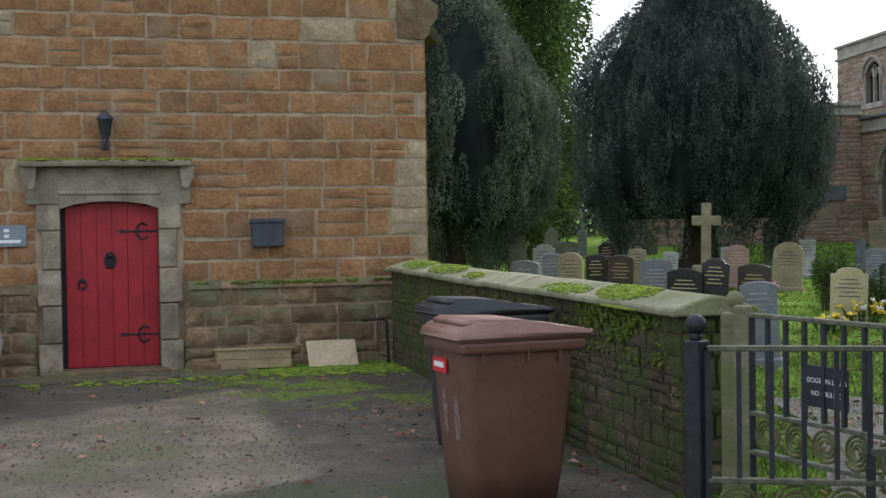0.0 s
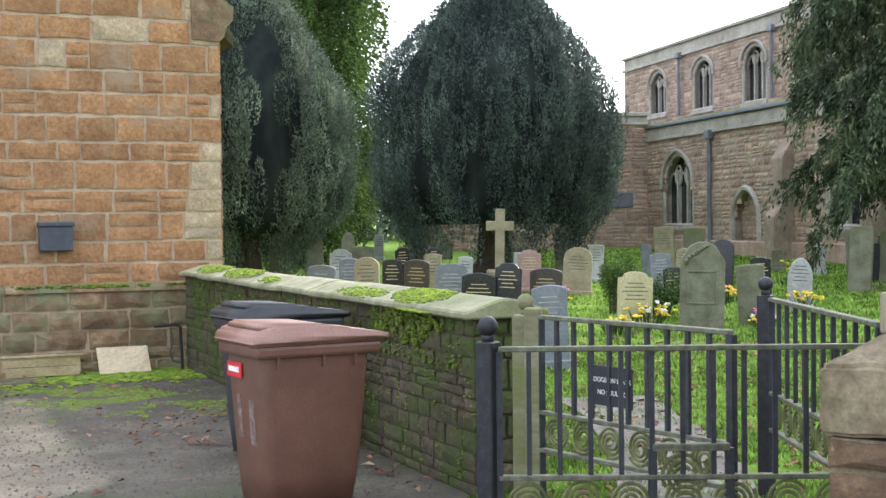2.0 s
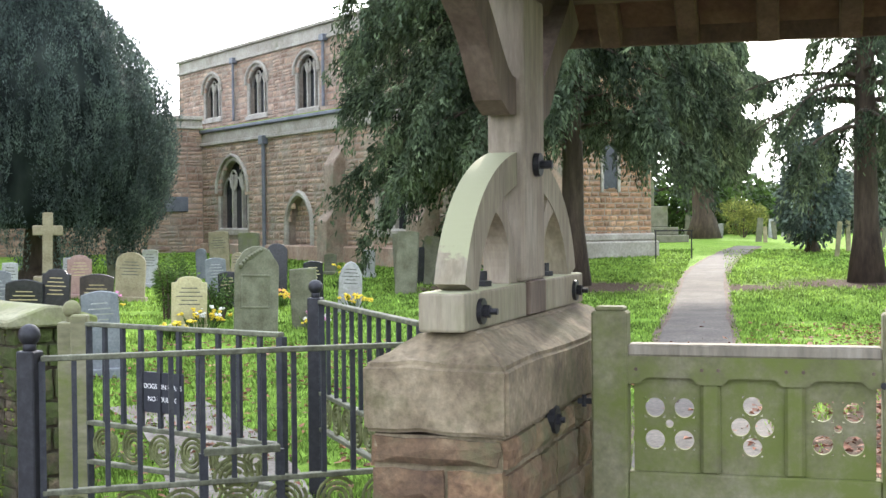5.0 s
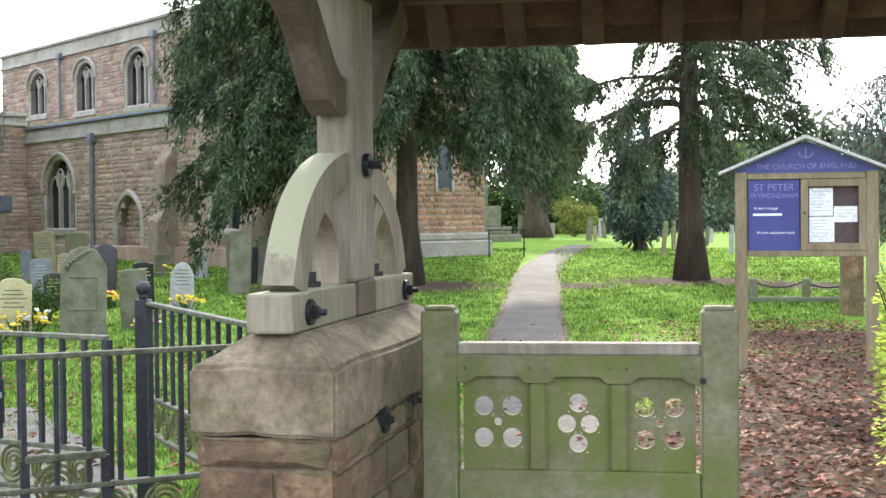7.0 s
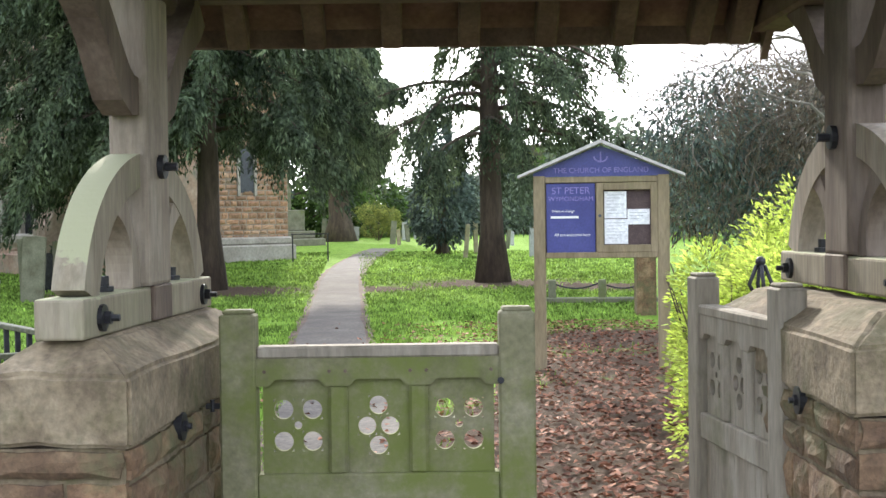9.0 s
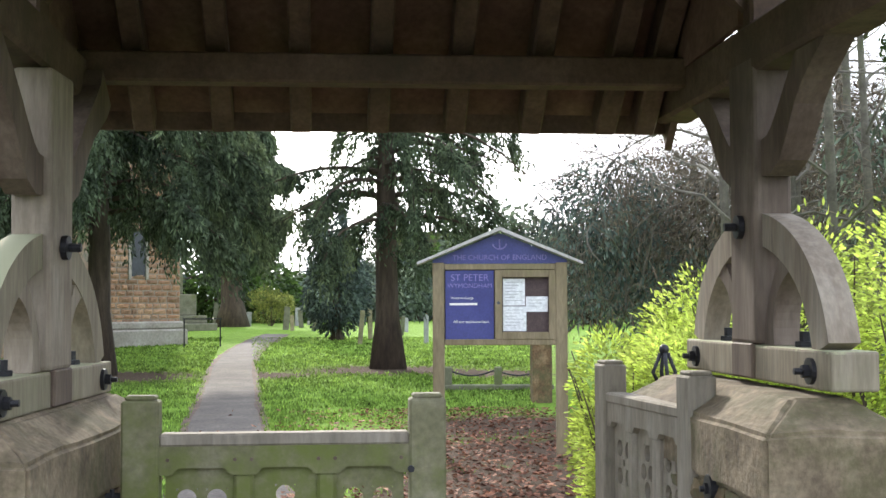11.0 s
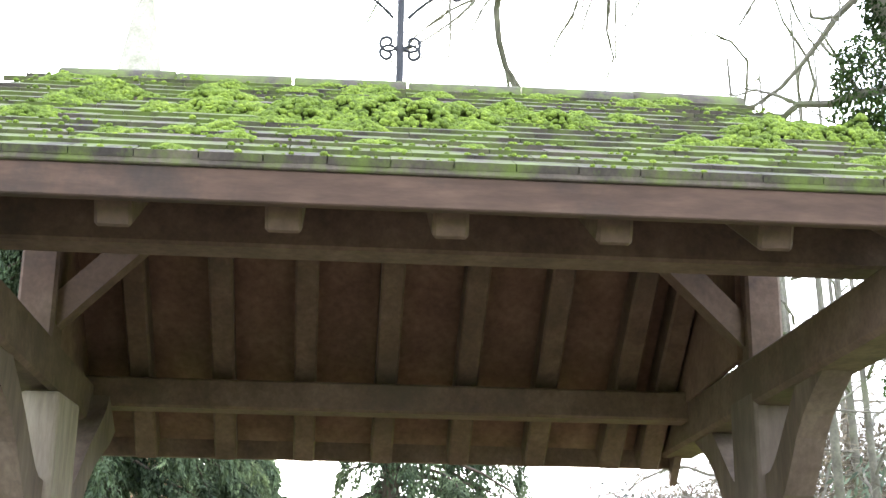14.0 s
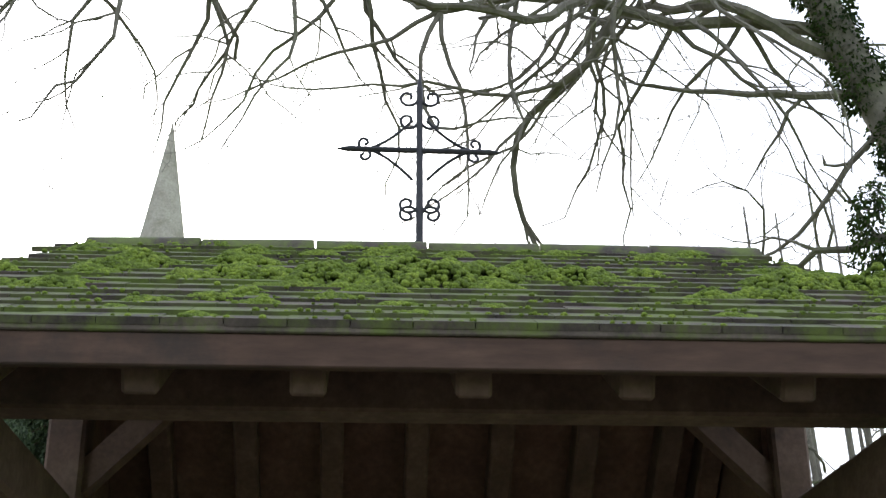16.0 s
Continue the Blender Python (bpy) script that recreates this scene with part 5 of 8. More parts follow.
def leaf_sprays(name, P, D, L, W, g, parent, mat, label=""):
    """One small bent blade at each point P along D, L long and W wide, all in one mesh."""
    n = len(P)
    side = unit(np.cross(D, np.array([0, 0, 1.0]) + g.normal(size=(n, 3)) * 0.45))
    nrm = np.cross(D, side)
    mid = P + D * (L * 0.5)[:, None] + nrm * (L * 0.12 * g.uniform(-1, 1, n))[:, None]
    half = side * (W * 0.5)[:, None]
    V = np.stack([P, mid + half, P + D * L[:, None], mid - half], axis=1).reshape(-1, 3)
    me = bpy.data.meshes.new(name)
    me.vertices.add(4 * n)
    me.vertices.foreach_set("co", V.astype(np.float32).ravel())
    me.loops.add(4 * n)
    me.loops.foreach_set("vertex_index", np.arange(4 * n, dtype=np.int32))
    me.polygons.add(n)
    me.polygons.foreach_set("loop_start", np.arange(0, 4 * n, 4, dtype=np.int32))
    me.update(calc_edges=True)
    me.materials.append(mat)
    ob = new(name, me)
    ob.parent = parent
    if label:
        ob["label"] = label
    return ob


def yew(x, y, label, mat, profile, columns, leaves, seed, h, r0, stretch=(1.2, 2.6), width=0.24, size=0.1):
    """A dense yew: overlapping upright plumes of sprays on a closed core, near-black for the inner shade; profile is
    (height, radius) pairs.
    """
    t = thing("yew_tree", pose(x, y, ground_z(x, y)), label, "tree")
    part("trunk", trunk_mesh(h, r0, r0 * 0.4, (0, 0), seed), bark, t, "", True)
    g = np.random.default_rng(seed)
    zs, rs = [p[0] for p in profile], [p[1] for p in profile]
    # closed hull under the sprays; its near-black colour stands for inner shade
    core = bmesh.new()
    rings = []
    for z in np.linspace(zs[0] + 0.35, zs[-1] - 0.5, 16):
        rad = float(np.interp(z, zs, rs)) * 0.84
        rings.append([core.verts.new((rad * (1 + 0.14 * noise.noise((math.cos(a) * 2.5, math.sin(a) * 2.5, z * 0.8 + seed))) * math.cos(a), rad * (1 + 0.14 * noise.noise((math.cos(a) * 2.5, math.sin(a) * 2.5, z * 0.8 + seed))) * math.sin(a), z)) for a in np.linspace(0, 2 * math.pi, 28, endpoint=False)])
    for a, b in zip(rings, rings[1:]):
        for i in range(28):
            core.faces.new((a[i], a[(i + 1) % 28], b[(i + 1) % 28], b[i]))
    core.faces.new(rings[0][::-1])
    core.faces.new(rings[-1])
    part("inner_growth", core, yewshade, t, "hull for the dense inner growth, near-black for its shade", True)
    area = np.array([(rs[i] + rs[i + 1]) * (zs[i + 1] - zs[i]) for i in range(len(zs) - 1)])
    P, D, L, W = [], [], [], []
    for c in range(columns):
        k = g.choice(len(area), p=area / area.sum())
        z0 = g.uniform(zs[k], zs[k + 1])
        a = g.uniform(0, 2 * math.pi)
        ln, wd, rise = g.uniform(*stretch), width * g.uniform(0.6, 1.4), g.uniform(0.84, 1.08)
        n = max(40, int(leaves * g.uniform(0.6, 1.4)))
        q = g.random(n) ** 0.85
        z = z0 + ln * (q - 0.6)
        rad = np.interp(z, zs, rs) * rise
        cx, cy = math.cos(a), math.sin(a)
        over = np.maximum(z - zs[-1], 0)
        fat = wd * np.sin(math.pi * np.clip(q * 0.9 + 0.1, 0, 1)) ** 0.7
        b = g.uniform(0, 2 * math.pi, n)
        off = np.stack([np.cos(b), np.sin(b), np.zeros(n)], 1)
        rho = np.sqrt(g.uniform(0.45, 1.0, n))
        p = np.stack([cx * rad, cy * rad, z - over * 0.6], 1) + off * (fat * rho)[:, None]
        d = unit(off * 0.4 + np.array([cx, cy, 0.75]) * np.array([0.2, 0.2, 1.0]) + g.normal(size=(n, 3)) * 0.38)
        P.append(p)
        D.append(d)
        L.append(size * g.uniform(0.6, 1.5, n))
        W.append(size * 0.36 * g.uniform(0.6, 1.3, n))
    P = np.concatenate(P)
    keep = P[:, 2] > 0.25
    leaf_sprays("crown", P[keep], np.concatenate(D)[keep], np.concatenate(L)[keep], np.concatenate(W)[keep], g, t, mat)
    return t


def hanging_conifer(x, y, label, mat, h, r0, boughs, reach, low, high, seed, sprays=34, leaves=38, size=0.11, droop=0.3, lean=(0, 0), bare=0, side=0):
    """Drooping boughs off one trunk, each hung with feathery strands; reach(angle, height) is a bough's length."""
    t = thing("cypress_tree", pose(x, y, ground_z(x, y)), label, "tree")
    part("trunk", trunk_mesh(h, r0, r0 * 0.3, lean, seed), bark, t, "", True)
    g = np.random.default_rng(seed)
    P, D, L, W = [], [], [], []
    for i in range(boughs + bare):
        z0 = low + (high - low) * ((i + g.random()) / boughs if i < boughs else g.uniform(0.1, 0.6))
        a = i * 2.39996 + g.uniform(-0.5, 0.5)
        if i % 5 < side:
            a = math.pi / 2 + g.uniform(-1.0, 1.0)
            z0 -= 0.5 * g.random()
        ln = reach(a, z0) * g.uniform(0.7, 1.08)
        ca, sa, dr = math.cos(a), math.sin(a), droop * g.uniform(0.6, 1.4)
        base = np.array([lean[0] * z0 / h, lean[1] * z0 / h, z0])

        def along(q):
            q = np.asarray(q, float)
            wig = 0.06 * ln * np.sin(5 * q + i)
            return base + np.stack([ca * ln * q - sa * wig, sa * ln * q + ca * wig, ln * (0.24 * q - dr * 2.0 * q * q)], -1)

        part("limb", tube(bmesh.new(), [Vector(p) for p in along(np.linspace(0, 0.95, 7))], [r0 * 0.22 * (1 - 0.85 * k / 6) for k in range(7)], 6), bark, t, "", True)
        if i >= boughs:
            continue
        for sp in range(max(6, int(sprays * ln / 3.5))):
            q0 = 0.16 + 0.84 * g.random() ** 0.75
            b = a + g.uniform(-1.3, 1.3)
            out = g.uniform(0.1, 0.75) * (1.15 - 0.6 * q0)
            drop = g.uniform(0.35, 1.25)
            n = int(leaves * g.uniform(0.6, 1.4))
            u = g.random(n)
            p = along(q0) + np.stack([math.cos(b) * out * u, math.sin(b) * out * u, -drop * u ** 1.6], 1) + g.normal(size=(n, 3)) * np.array([0.055, 0.055, 0.045])
            d = unit(np.stack([np.full(n, math.cos(b) * 0.4), np.full(n, math.sin(b) * 0.4), -0.35 - 0.6 * u], 1) + g.normal(size=(n, 3)) * 0.33)
            P.append(p)
            D.append(d)
            L.append(size * g.uniform(0.6, 1.6, n))
            W.append(size * 0.36 * g.uniform(0.6, 1.3, n))
    leaf_sprays("crown", np.concatenate(P), np.concatenate(D), np.concatenate(L), np.concatenate(W), g, t, mat)
    return t


# two yews by the churchyard wall, and the taller trees behind
yew(28.84, 17.95, "large dark domed churchyard yew with upright plumes", yewdark, ((0.9, 2.2), (1.6, 2.75), (2.8, 3.05), (4.4, 3.0), (5.6, 2.35), (6.5, 1.55), (7.3, 0.95), (8.0, 0.35)), 430, 370, 11, 3.5, 0.5, (1.1, 2.6), 0.21, 0.085)
yew(19.8, 18.1, "grey-green upright yew with feathery plumes", yewgreen, ((0.9, 1.0), (1.6, 1.8), (2.7, 2.05), (3.8, 1.95), (4.9, 1.45), (5.9, 0.75), (7.0, 0.2)), 300, 370, 12, 3.0, 0.3, (0.8, 2.0), 0.17, 0.07)
tree("broadleaf_tree", 34.7, 30.2, "tall leafy green tree behind the yews", leafgreen, dome_blobs(1.0, 13.5, 4.0, 14, 8), 60000, 0.13, 8.0, 0.5, 13, 0.3, 1.3)
tree("broadleaf_tree", 27.5, 28.6, "tall leafy green tree behind the yews", leafgreen, dome_blobs(0.5, 14.0, 3.6, 14, 9), 60000, 0.11, 8.0, 0.5, 14, 0.3, 1.3)
tree("broadleaf_tree", 29.4, 24.8, "tall leafy green tree behind the yews", leafgreen, dome_blobs(0.5, 12.5, 2.7, 14, 10), 80000, 0.075, 7.0, 0.3, 17, 0.3, 1.4)
# conifers by the path
hanging_conifer(28.9, 4.85, "dark conifer with drooping feathery branches", cedargreen, 12.5, 0.27, 165, lambda a, z: (3.9 + 1.5 * max(0, math.sin(a))) * (1 - 0.45 * max(0, (z - 6) / 7)), 3.3, 12.0, 15, 46, 44, 0.13, 0.3, (0, 0), 0, 2)
hanging_conifer(30.7, -1.42, "dark conifer with open drooping branches", cedargreen, 11.0, 0.30, 54, lambda a, z: (3.0 + 0.9 * max(0, -math.sin(a))) * (1 - 0.4 * max(0, (z - 5) / 6)) * (0.4 if z > 4.6 and math.sin(a) > 0.1 else 1.0), 3.1, 9.5, 16, 40, 44, 0.12, 0.28, (0.1, 0.1), 12)

# ---- wooden gates of the lych gate ----
def quatrefoil_panel(bm, x0, x1, z0, z1, y0, y1, spots):
    """A board with round holes (cx, cz, r): a fan of quads from each hole to its own cell, so the holes are real."""
    cells = []
    for cx, cz, r in spots:
        cells.append((cx, cz, r, r * 1.06))
    xs = sorted({x0, x1, *(c[0] - c[3] for c in cells), *(c[0] + c[3] for c in cells)})
    zs = sorted({z0, z1, *(c[1] - c[3] for c in cells), *(c[1] + c[3] for c in cells)})
    for xa, xb in zip(xs, xs[1:]):
        for za, zb in zip(zs, zs[1:]):
            mx, mz = (xa + xb) / 2, (za + zb) / 2
            if not any(abs(mx - c[0]) < c[3] and abs(mz - c[1]) < c[3] for c in cells):
                box(bm, xa, xb, y0, y1, za, zb)
    k = 20
    for cx, cz, r, h in cells:
        ring = []
        for i in range(k):
            a = 2 * math.pi * i / k
            c, s = math.cos(a), math.sin(a)
            q = h / max(abs(c), abs(s))
            ring.append(((cx + r * c, cz + r * s), (cx + q * c, cz + q * s)))
        for i in range(k):
            (a, b), (c, d) = ring[i], ring[(i + 1) % k]
            quad = [a, b, d, c]
            f = [bm.verts.new((x, y0, z)) for x, z in quad] + [bm.verts.new((x, y1, z)) for x, z in quad]
            for ids in ((0, 1, 2, 3), (7, 6, 5, 4), (0, 3, 7, 4)):
                bm.faces.new([f[j] for j in ids])
    bmesh.ops.recalc_face_normals(bm, faces=bm.faces)
    return bm


def gate_leaf(name, m, width, mat, label, boards_low=False):
    """Local x along the leaf from the hinge, z up, y towards the churchyard."""
    g = thing(name, m, label, "gate", "lych gate leaves")
    pw = 0.135
    for x in (0.0, width - pw):
        p = boxed(x, x + pw, -0.055, 0.055, 0.06, 1.345, bevel=0.008)
        box(p, x + 0.012, x + pw - 0.012, -0.045, 0.045, 1.345, 1.362, bevel=0.006)
        part("gate_post", p, mat, g, "square oak stile with a chamfered head")
    rail = bmesh.new()
    pts = [(pw, 1.215), (width - pw, 1.215), (width - pw, 1.075)]
    n3 = 3
    seg = (width - 2 * pw) / n3
    for i in range(n3 - 1, -1, -1):
        a, b = pw + seg * i, pw + seg * (i + 1)
        pts += [(b - 0.045, 1.075), (b - 0.07, 1.1), (a + 0.07, 1.1), (a + 0.045, 1.075)]
    pts += [(pw, 1.075)]
    prism(rail, pts, -0.04, 0.04)
    part("top_rail", rail, mat, g, "notched top rail")
    part("capping", boxed(pw, width - pw, -0.047, 0.047, 1.178, 1.224, bevel=0.008), greyoak, g, "bleached grey capping strip")
    for i in range(n3):
        for e in (0, 1):
            x = pw + seg * (i + e) + (0.03 if e == 0 else -0.03)
            part("peg", tube(bmesh.new(), [(x, -0.043, 1.13), (x, -0.036, 1.13)], 0.007, 8), darkoak, g)
    part("middle_rail", boxed(pw, width - pw, -0.04, 0.04, 0.63, 0.745, bevel=0.006), mat, g)
    part("bottom_rail", boxed(pw, width - pw, -0.04, 0.04, 0.12, 0.26, bevel=0.006), mat, g)
    r, o = 0.0365, 0.054
    for i in range(n3):
        c = pw + seg * (i + 0.5)
        z = 0.925
        if i == 1:
            spots = [(c, z + 0.073, r * 0.95), (c - 0.043, z - 0.005, r * 0.93), (c + 0.043, z - 0.005, r * 0.93), (c, z - 0.078, r * 0.95)]
        else:
            spots = [(c - o, z + 0.06, r), (c + o, z + 0.06, r), (c - o, z - 0.06, r), (c + o, z - 0.06, r), (c, z, 0.015)]
        pb = quatrefoil_panel(bmesh.new(), c - seg / 2 + 0.02, c + seg / 2 - 0.02, 0.74, 1.105, -0.012, 0.012, spots)
        part("pierced_panel", pb, mat, g, "panel pierced with round holes")
        if i:
            x = pw + seg * i
            part("muntin", boxed(x - 0.036, x + 0.036, -0.036, 0.036, 0.74, 1.08, bevel=0.012), mat, g)
    nb = 7
    for i in range(nb):
        a = pw + (width - 2 * pw) * i / nb
        part("board", boxed(a + 0.002, a + (width - 2 * pw) / nb - 0.002, -0.008, 0.012, 0.25, 0.64), mat, g)
    if boards_low:
        for q in (0, 1):
            bm = boxed(0, 0.62, -0.035, 0.0, -0.045, 0.045, m=pose(pw + 0.06 + 0.38 * q, 0, 0.22, 0, -58, 0))
            part("diagonal_brace", bm, mat, g)
    return g


gl = gate_leaf("gate", pose(5.0, 0.72, 0, 0, 0, -90), 1.175, greenoak, "closed oak gate green with algae, pierced quatrefoil panels")
gr_dir = math.degrees(math.atan2(0.12, 1.15))
gr = gate_leaf("gate", pose(4.9, -1.405, 0.075, 0, 0, gr_dir), 1.16, greyoak, "open grey oak gate with pierced panels", True)
for gate_o, sx in ((gl, 1.11), (gr, 1.09)):
    lat = bmesh.new() if gate_o is gr else tube(bmesh.new(), [(1.045, -0.055, 1.09), (1.045, -0.068, 1.09)], 0.013, 8)
    gate_o is gr and tube(lat, [(sx + 0.026 * math.cos(a), -0.065, 0.70 + 0.035 * math.sin(a)) for a in np.linspace(0, 2 * math.pi, 15)], 0.006, 6)
    part("latch", lat, ironblack, gate_o, "black iron ring latch" if gate_o is gr else "black iron bolt head")
    hg = boxed(-0.06, 0.02, -0.012, 0.0, 0.99, 1.012, bevel=0.003)
    tube(hg, [(-0.035, -0.006, 0.98), (-0.035, -0.006, 1.025)], 0.009, 8)
    part("hinge", hg, ironblack, gate_o, "black iron hook hinge")

# ---- iron cross on the ridge ----
ic = thing("iron_cross", pose(4.92, -0.243, 3.70), "wrought iron cross with scrolls on the ridge", "cross")
part("shaft", tube(bmesh.new(), [(0, 0, 0), (0, 0, 0.84), (0, 0, 0.92)], [0.016, 0.014, 0.003], 8), ironblack, ic)
part("cross_arm", tube(bmesh.new(), [(0, -0.345, 0.545), (0, -0.3, 0.546), (0, 0.3, 0.55), (0, 0.345, 0.55)], [0.003, 0.013, 0.013, 0.003], 8), ironblack, ic)


def scroll(cx, cz, r, turns, start, sense=1, k=22):
    return [(0, cx + r * (1 - 0.75 * i / k) * math.cos(start + sense * turns * 2 * math.pi * i / k), cz + r * (1 - 0.75 * i / k) * math.sin(start + sense * turns * 2 * math.pi * i / k)) for i in range(k + 1)]


for s in (-1, 1):
    for zc, dz in ((0.25, 1), (0.30, -1), (0.69, -1), (0.80, -1)):
        part("scroll", tube(bmesh.new(), scroll(s * 0.05, zc - 0.0, 0.045, 1.1, math.pi if s > 0 else 0, -s * dz), 0.007, 6), ironblack, ic)
    for dz in (-1, 1):
        part("brace_scroll", tube(bmesh.new(), [(0, s * (0.03 + 0.2 * t), 0.55 + dz * (0.14 * (1 - t) ** 1.6)) for t in np.linspace(0, 1, 8)], 0.007, 6), ironblack, ic)
        part("end_scroll", tube(bmesh.new(), scroll(s * 0.23, 0.55 + dz * 0.03, 0.03, 1.0, -dz * math.pi / 2, s), 0.007, 6), ironblack, ic)

# ---- iron fence and kissing gate ----
def iron_post(x, y, top, w=0.075, ball_r=0.05, mat=None, label="black iron gate post with a ball finial", m_extra=0):
    p = thing("gate_post", pose(x, y, 0, 0, 0, m_extra), label, "post", "iron gate posts")
    part("shaft", boxed(-w / 2, w / 2, -w / 2, w / 2, -0.05, top - 2 * ball_r - 0.02, bevel=0.006), mat or ironblack, p)
    b = ball(bmesh.new(), (0, 0, top - ball_r), ball_r, 1.0, 16, 10)
    tube(b, [(0, 0, top - 2 * ball_r - 0.03), (0, 0, top - 2 * ball_r + 0.02)], ball_r * 0.6, 10)
    part("finial", b, mat or ironblack, p, "", True)
    return p


def railing(name, a, b, z_top, z_mid, z_low, label, bars, scroll_band, bar=0.011, z_end=0.0):
    """A straight panel from a to b: top rail, bars, a band of scrolls between z_low and z_mid, and a foot rail."""
    d = Vector(b) - Vector(a)
    L = d.length
    f = thing(name, pose(a[0], a[1], 0, 0, 0, math.degrees(math.atan2(d.y, d.x))), label, "railing", "kissing gate railings")
    for z, h in ((z_top, 0.012), (z_mid, 0.012), (z_low, 0.012)):
        part("rail", boxed(0, L, -0.022, 0.022, z - h, z + h, bevel=0.004), railpale, f, "flat iron rail, pale with lichen on top")
    for i in range(bars + 1):
        x = L * i / bars
        r = bar * (1.7 if i in (0, bars) else 1.0)
        part("bar", boxed(x - r, x + r, -r, r, z_end if i in (0, bars) else z_mid, z_top - 0.01), railgreen, f)
    if scroll_band:
        zc, r = (z_mid + z_low) / 2, (z_mid - z_low) / 2 - 0.012
        x = r + 0.04
        k = 0
        while x < L - r:
            for t in (0, math.pi):
                part("scroll", tube(bmesh.new(), [(p[1], 0, p[2]) for p in scroll(x, zc, r, 1.5, t + 0.6, 1 if k % 2 else -1, 26)], 0.009, 6), scrollgreen, f, "wrought iron scroll")
            x += 2 * r + 0.03
            k += 1
    return f


iron_post(5.05, 3.17, 1.26, 0.085, 0.048)
iron_post(7.66, 2.84, 1.335, 0.085, 0.045)
iron_post(6.52, 3.84, 1.27, 0.135, 0.05, greenoak, "weathered green wooden post with a ball top", 20)
part_post = thing("gate_post", pose(6.40, 3.72, 0, 0, 0, 20), "narrow green timber hanging post", "post")
part("shaft", boxed(-0.045, 0.045, -0.045, 0.045, -0.05, 1.2, bevel=0.008), greenoak, part_post)
railing("railing", (5.07, 3.13), (5.98, 1.74), 1.108, 0.525, 0.30, "iron railing panel with plain bars and scrolls", 12, True)
kiss = railing("kissing_gate", (6.39, 3.67), (5.92, 2.36), 1.15, 0.62, 0.41, "iron kissing gate leaf with scrolled band", 10, True)
railing("railing", (7.64, 2.80), (6.04, 1.70), 1.20, 0.64, 0.42, "iron railing panel with scrolled band", 11, True)
# raised scrolled box on the front panel
rb_ = railing("railing", (5.45, 2.55), (5.64, 2.26), 0.665, 0.655, 0.42, "small raised scroll panel on the railing", 1, True)


def writing(name, body, size, mat, parent, at, align="CENTER"):
    c = bpy.data.curves.new(name, "FONT")
    c.body, c.size, c.align_x, c.align_y, c.extrude = body, size, align, "CENTER", 0.0006
    ob = new(name, c)
    c.materials.append(mat)
    ob.parent = parent
    ob.matrix_basis = at
    return ob


white_paint = surface("white_paint", (0.72, 0.72, 0.70), (0.78, 0.78, 0.76), (0.82, 0.82, 0.80), 8, 0.6, fine=60, depth=0.001)
board_blue = surface("board_blue", (0.030, 0.034, 0.155), (0.040, 0.046, 0.19), (0.055, 0.062, 0.22), 3, 0.45, fine=50, depth=0.001, strength=0.2)
faded_violet = surface("faded_violet", (0.15, 0.13, 0.32), (0.2, 0.17, 0.4), (0.25, 0.22, 0.45), 5, 0.6, fine=50, depth=0.001)
signblack = surface("signblack", (0.010, 0.012, 0.018), (0.016, 0.018, 0.026), (0.026, 0.028, 0.036), 4, 0.5, fine=60, depth=0.001)
kd = Vector((5.92 - 6.39, 2.36 - 3.67, 0)).normalized()
sgn = thing("sign", Matrix.Translation((6.225, 3.115, 0.815)) @ Matrix(((kd.x, -kd.y, 0, 0), (kd.y, kd.x, 0, 0), (0, 0, 1, 0), (0, 0, 0, 1))), "black sign with white lettering on the kissing gate", "sign")
part("plate", boxed(-0.145, 0.145, -0.035, -0.024, -0.105, 0.105, bevel=0.002), signblack, sgn)
for z, txt in ((0.03, "DOGS ON LEADS"), (-0.035, "NO FOULING")):
    writing("lettering", txt, 0.036, white_paint, sgn, Matrix.Translation((0, -0.0365, z)) @ Matrix.Rotation(radians(90), 4, "X"))

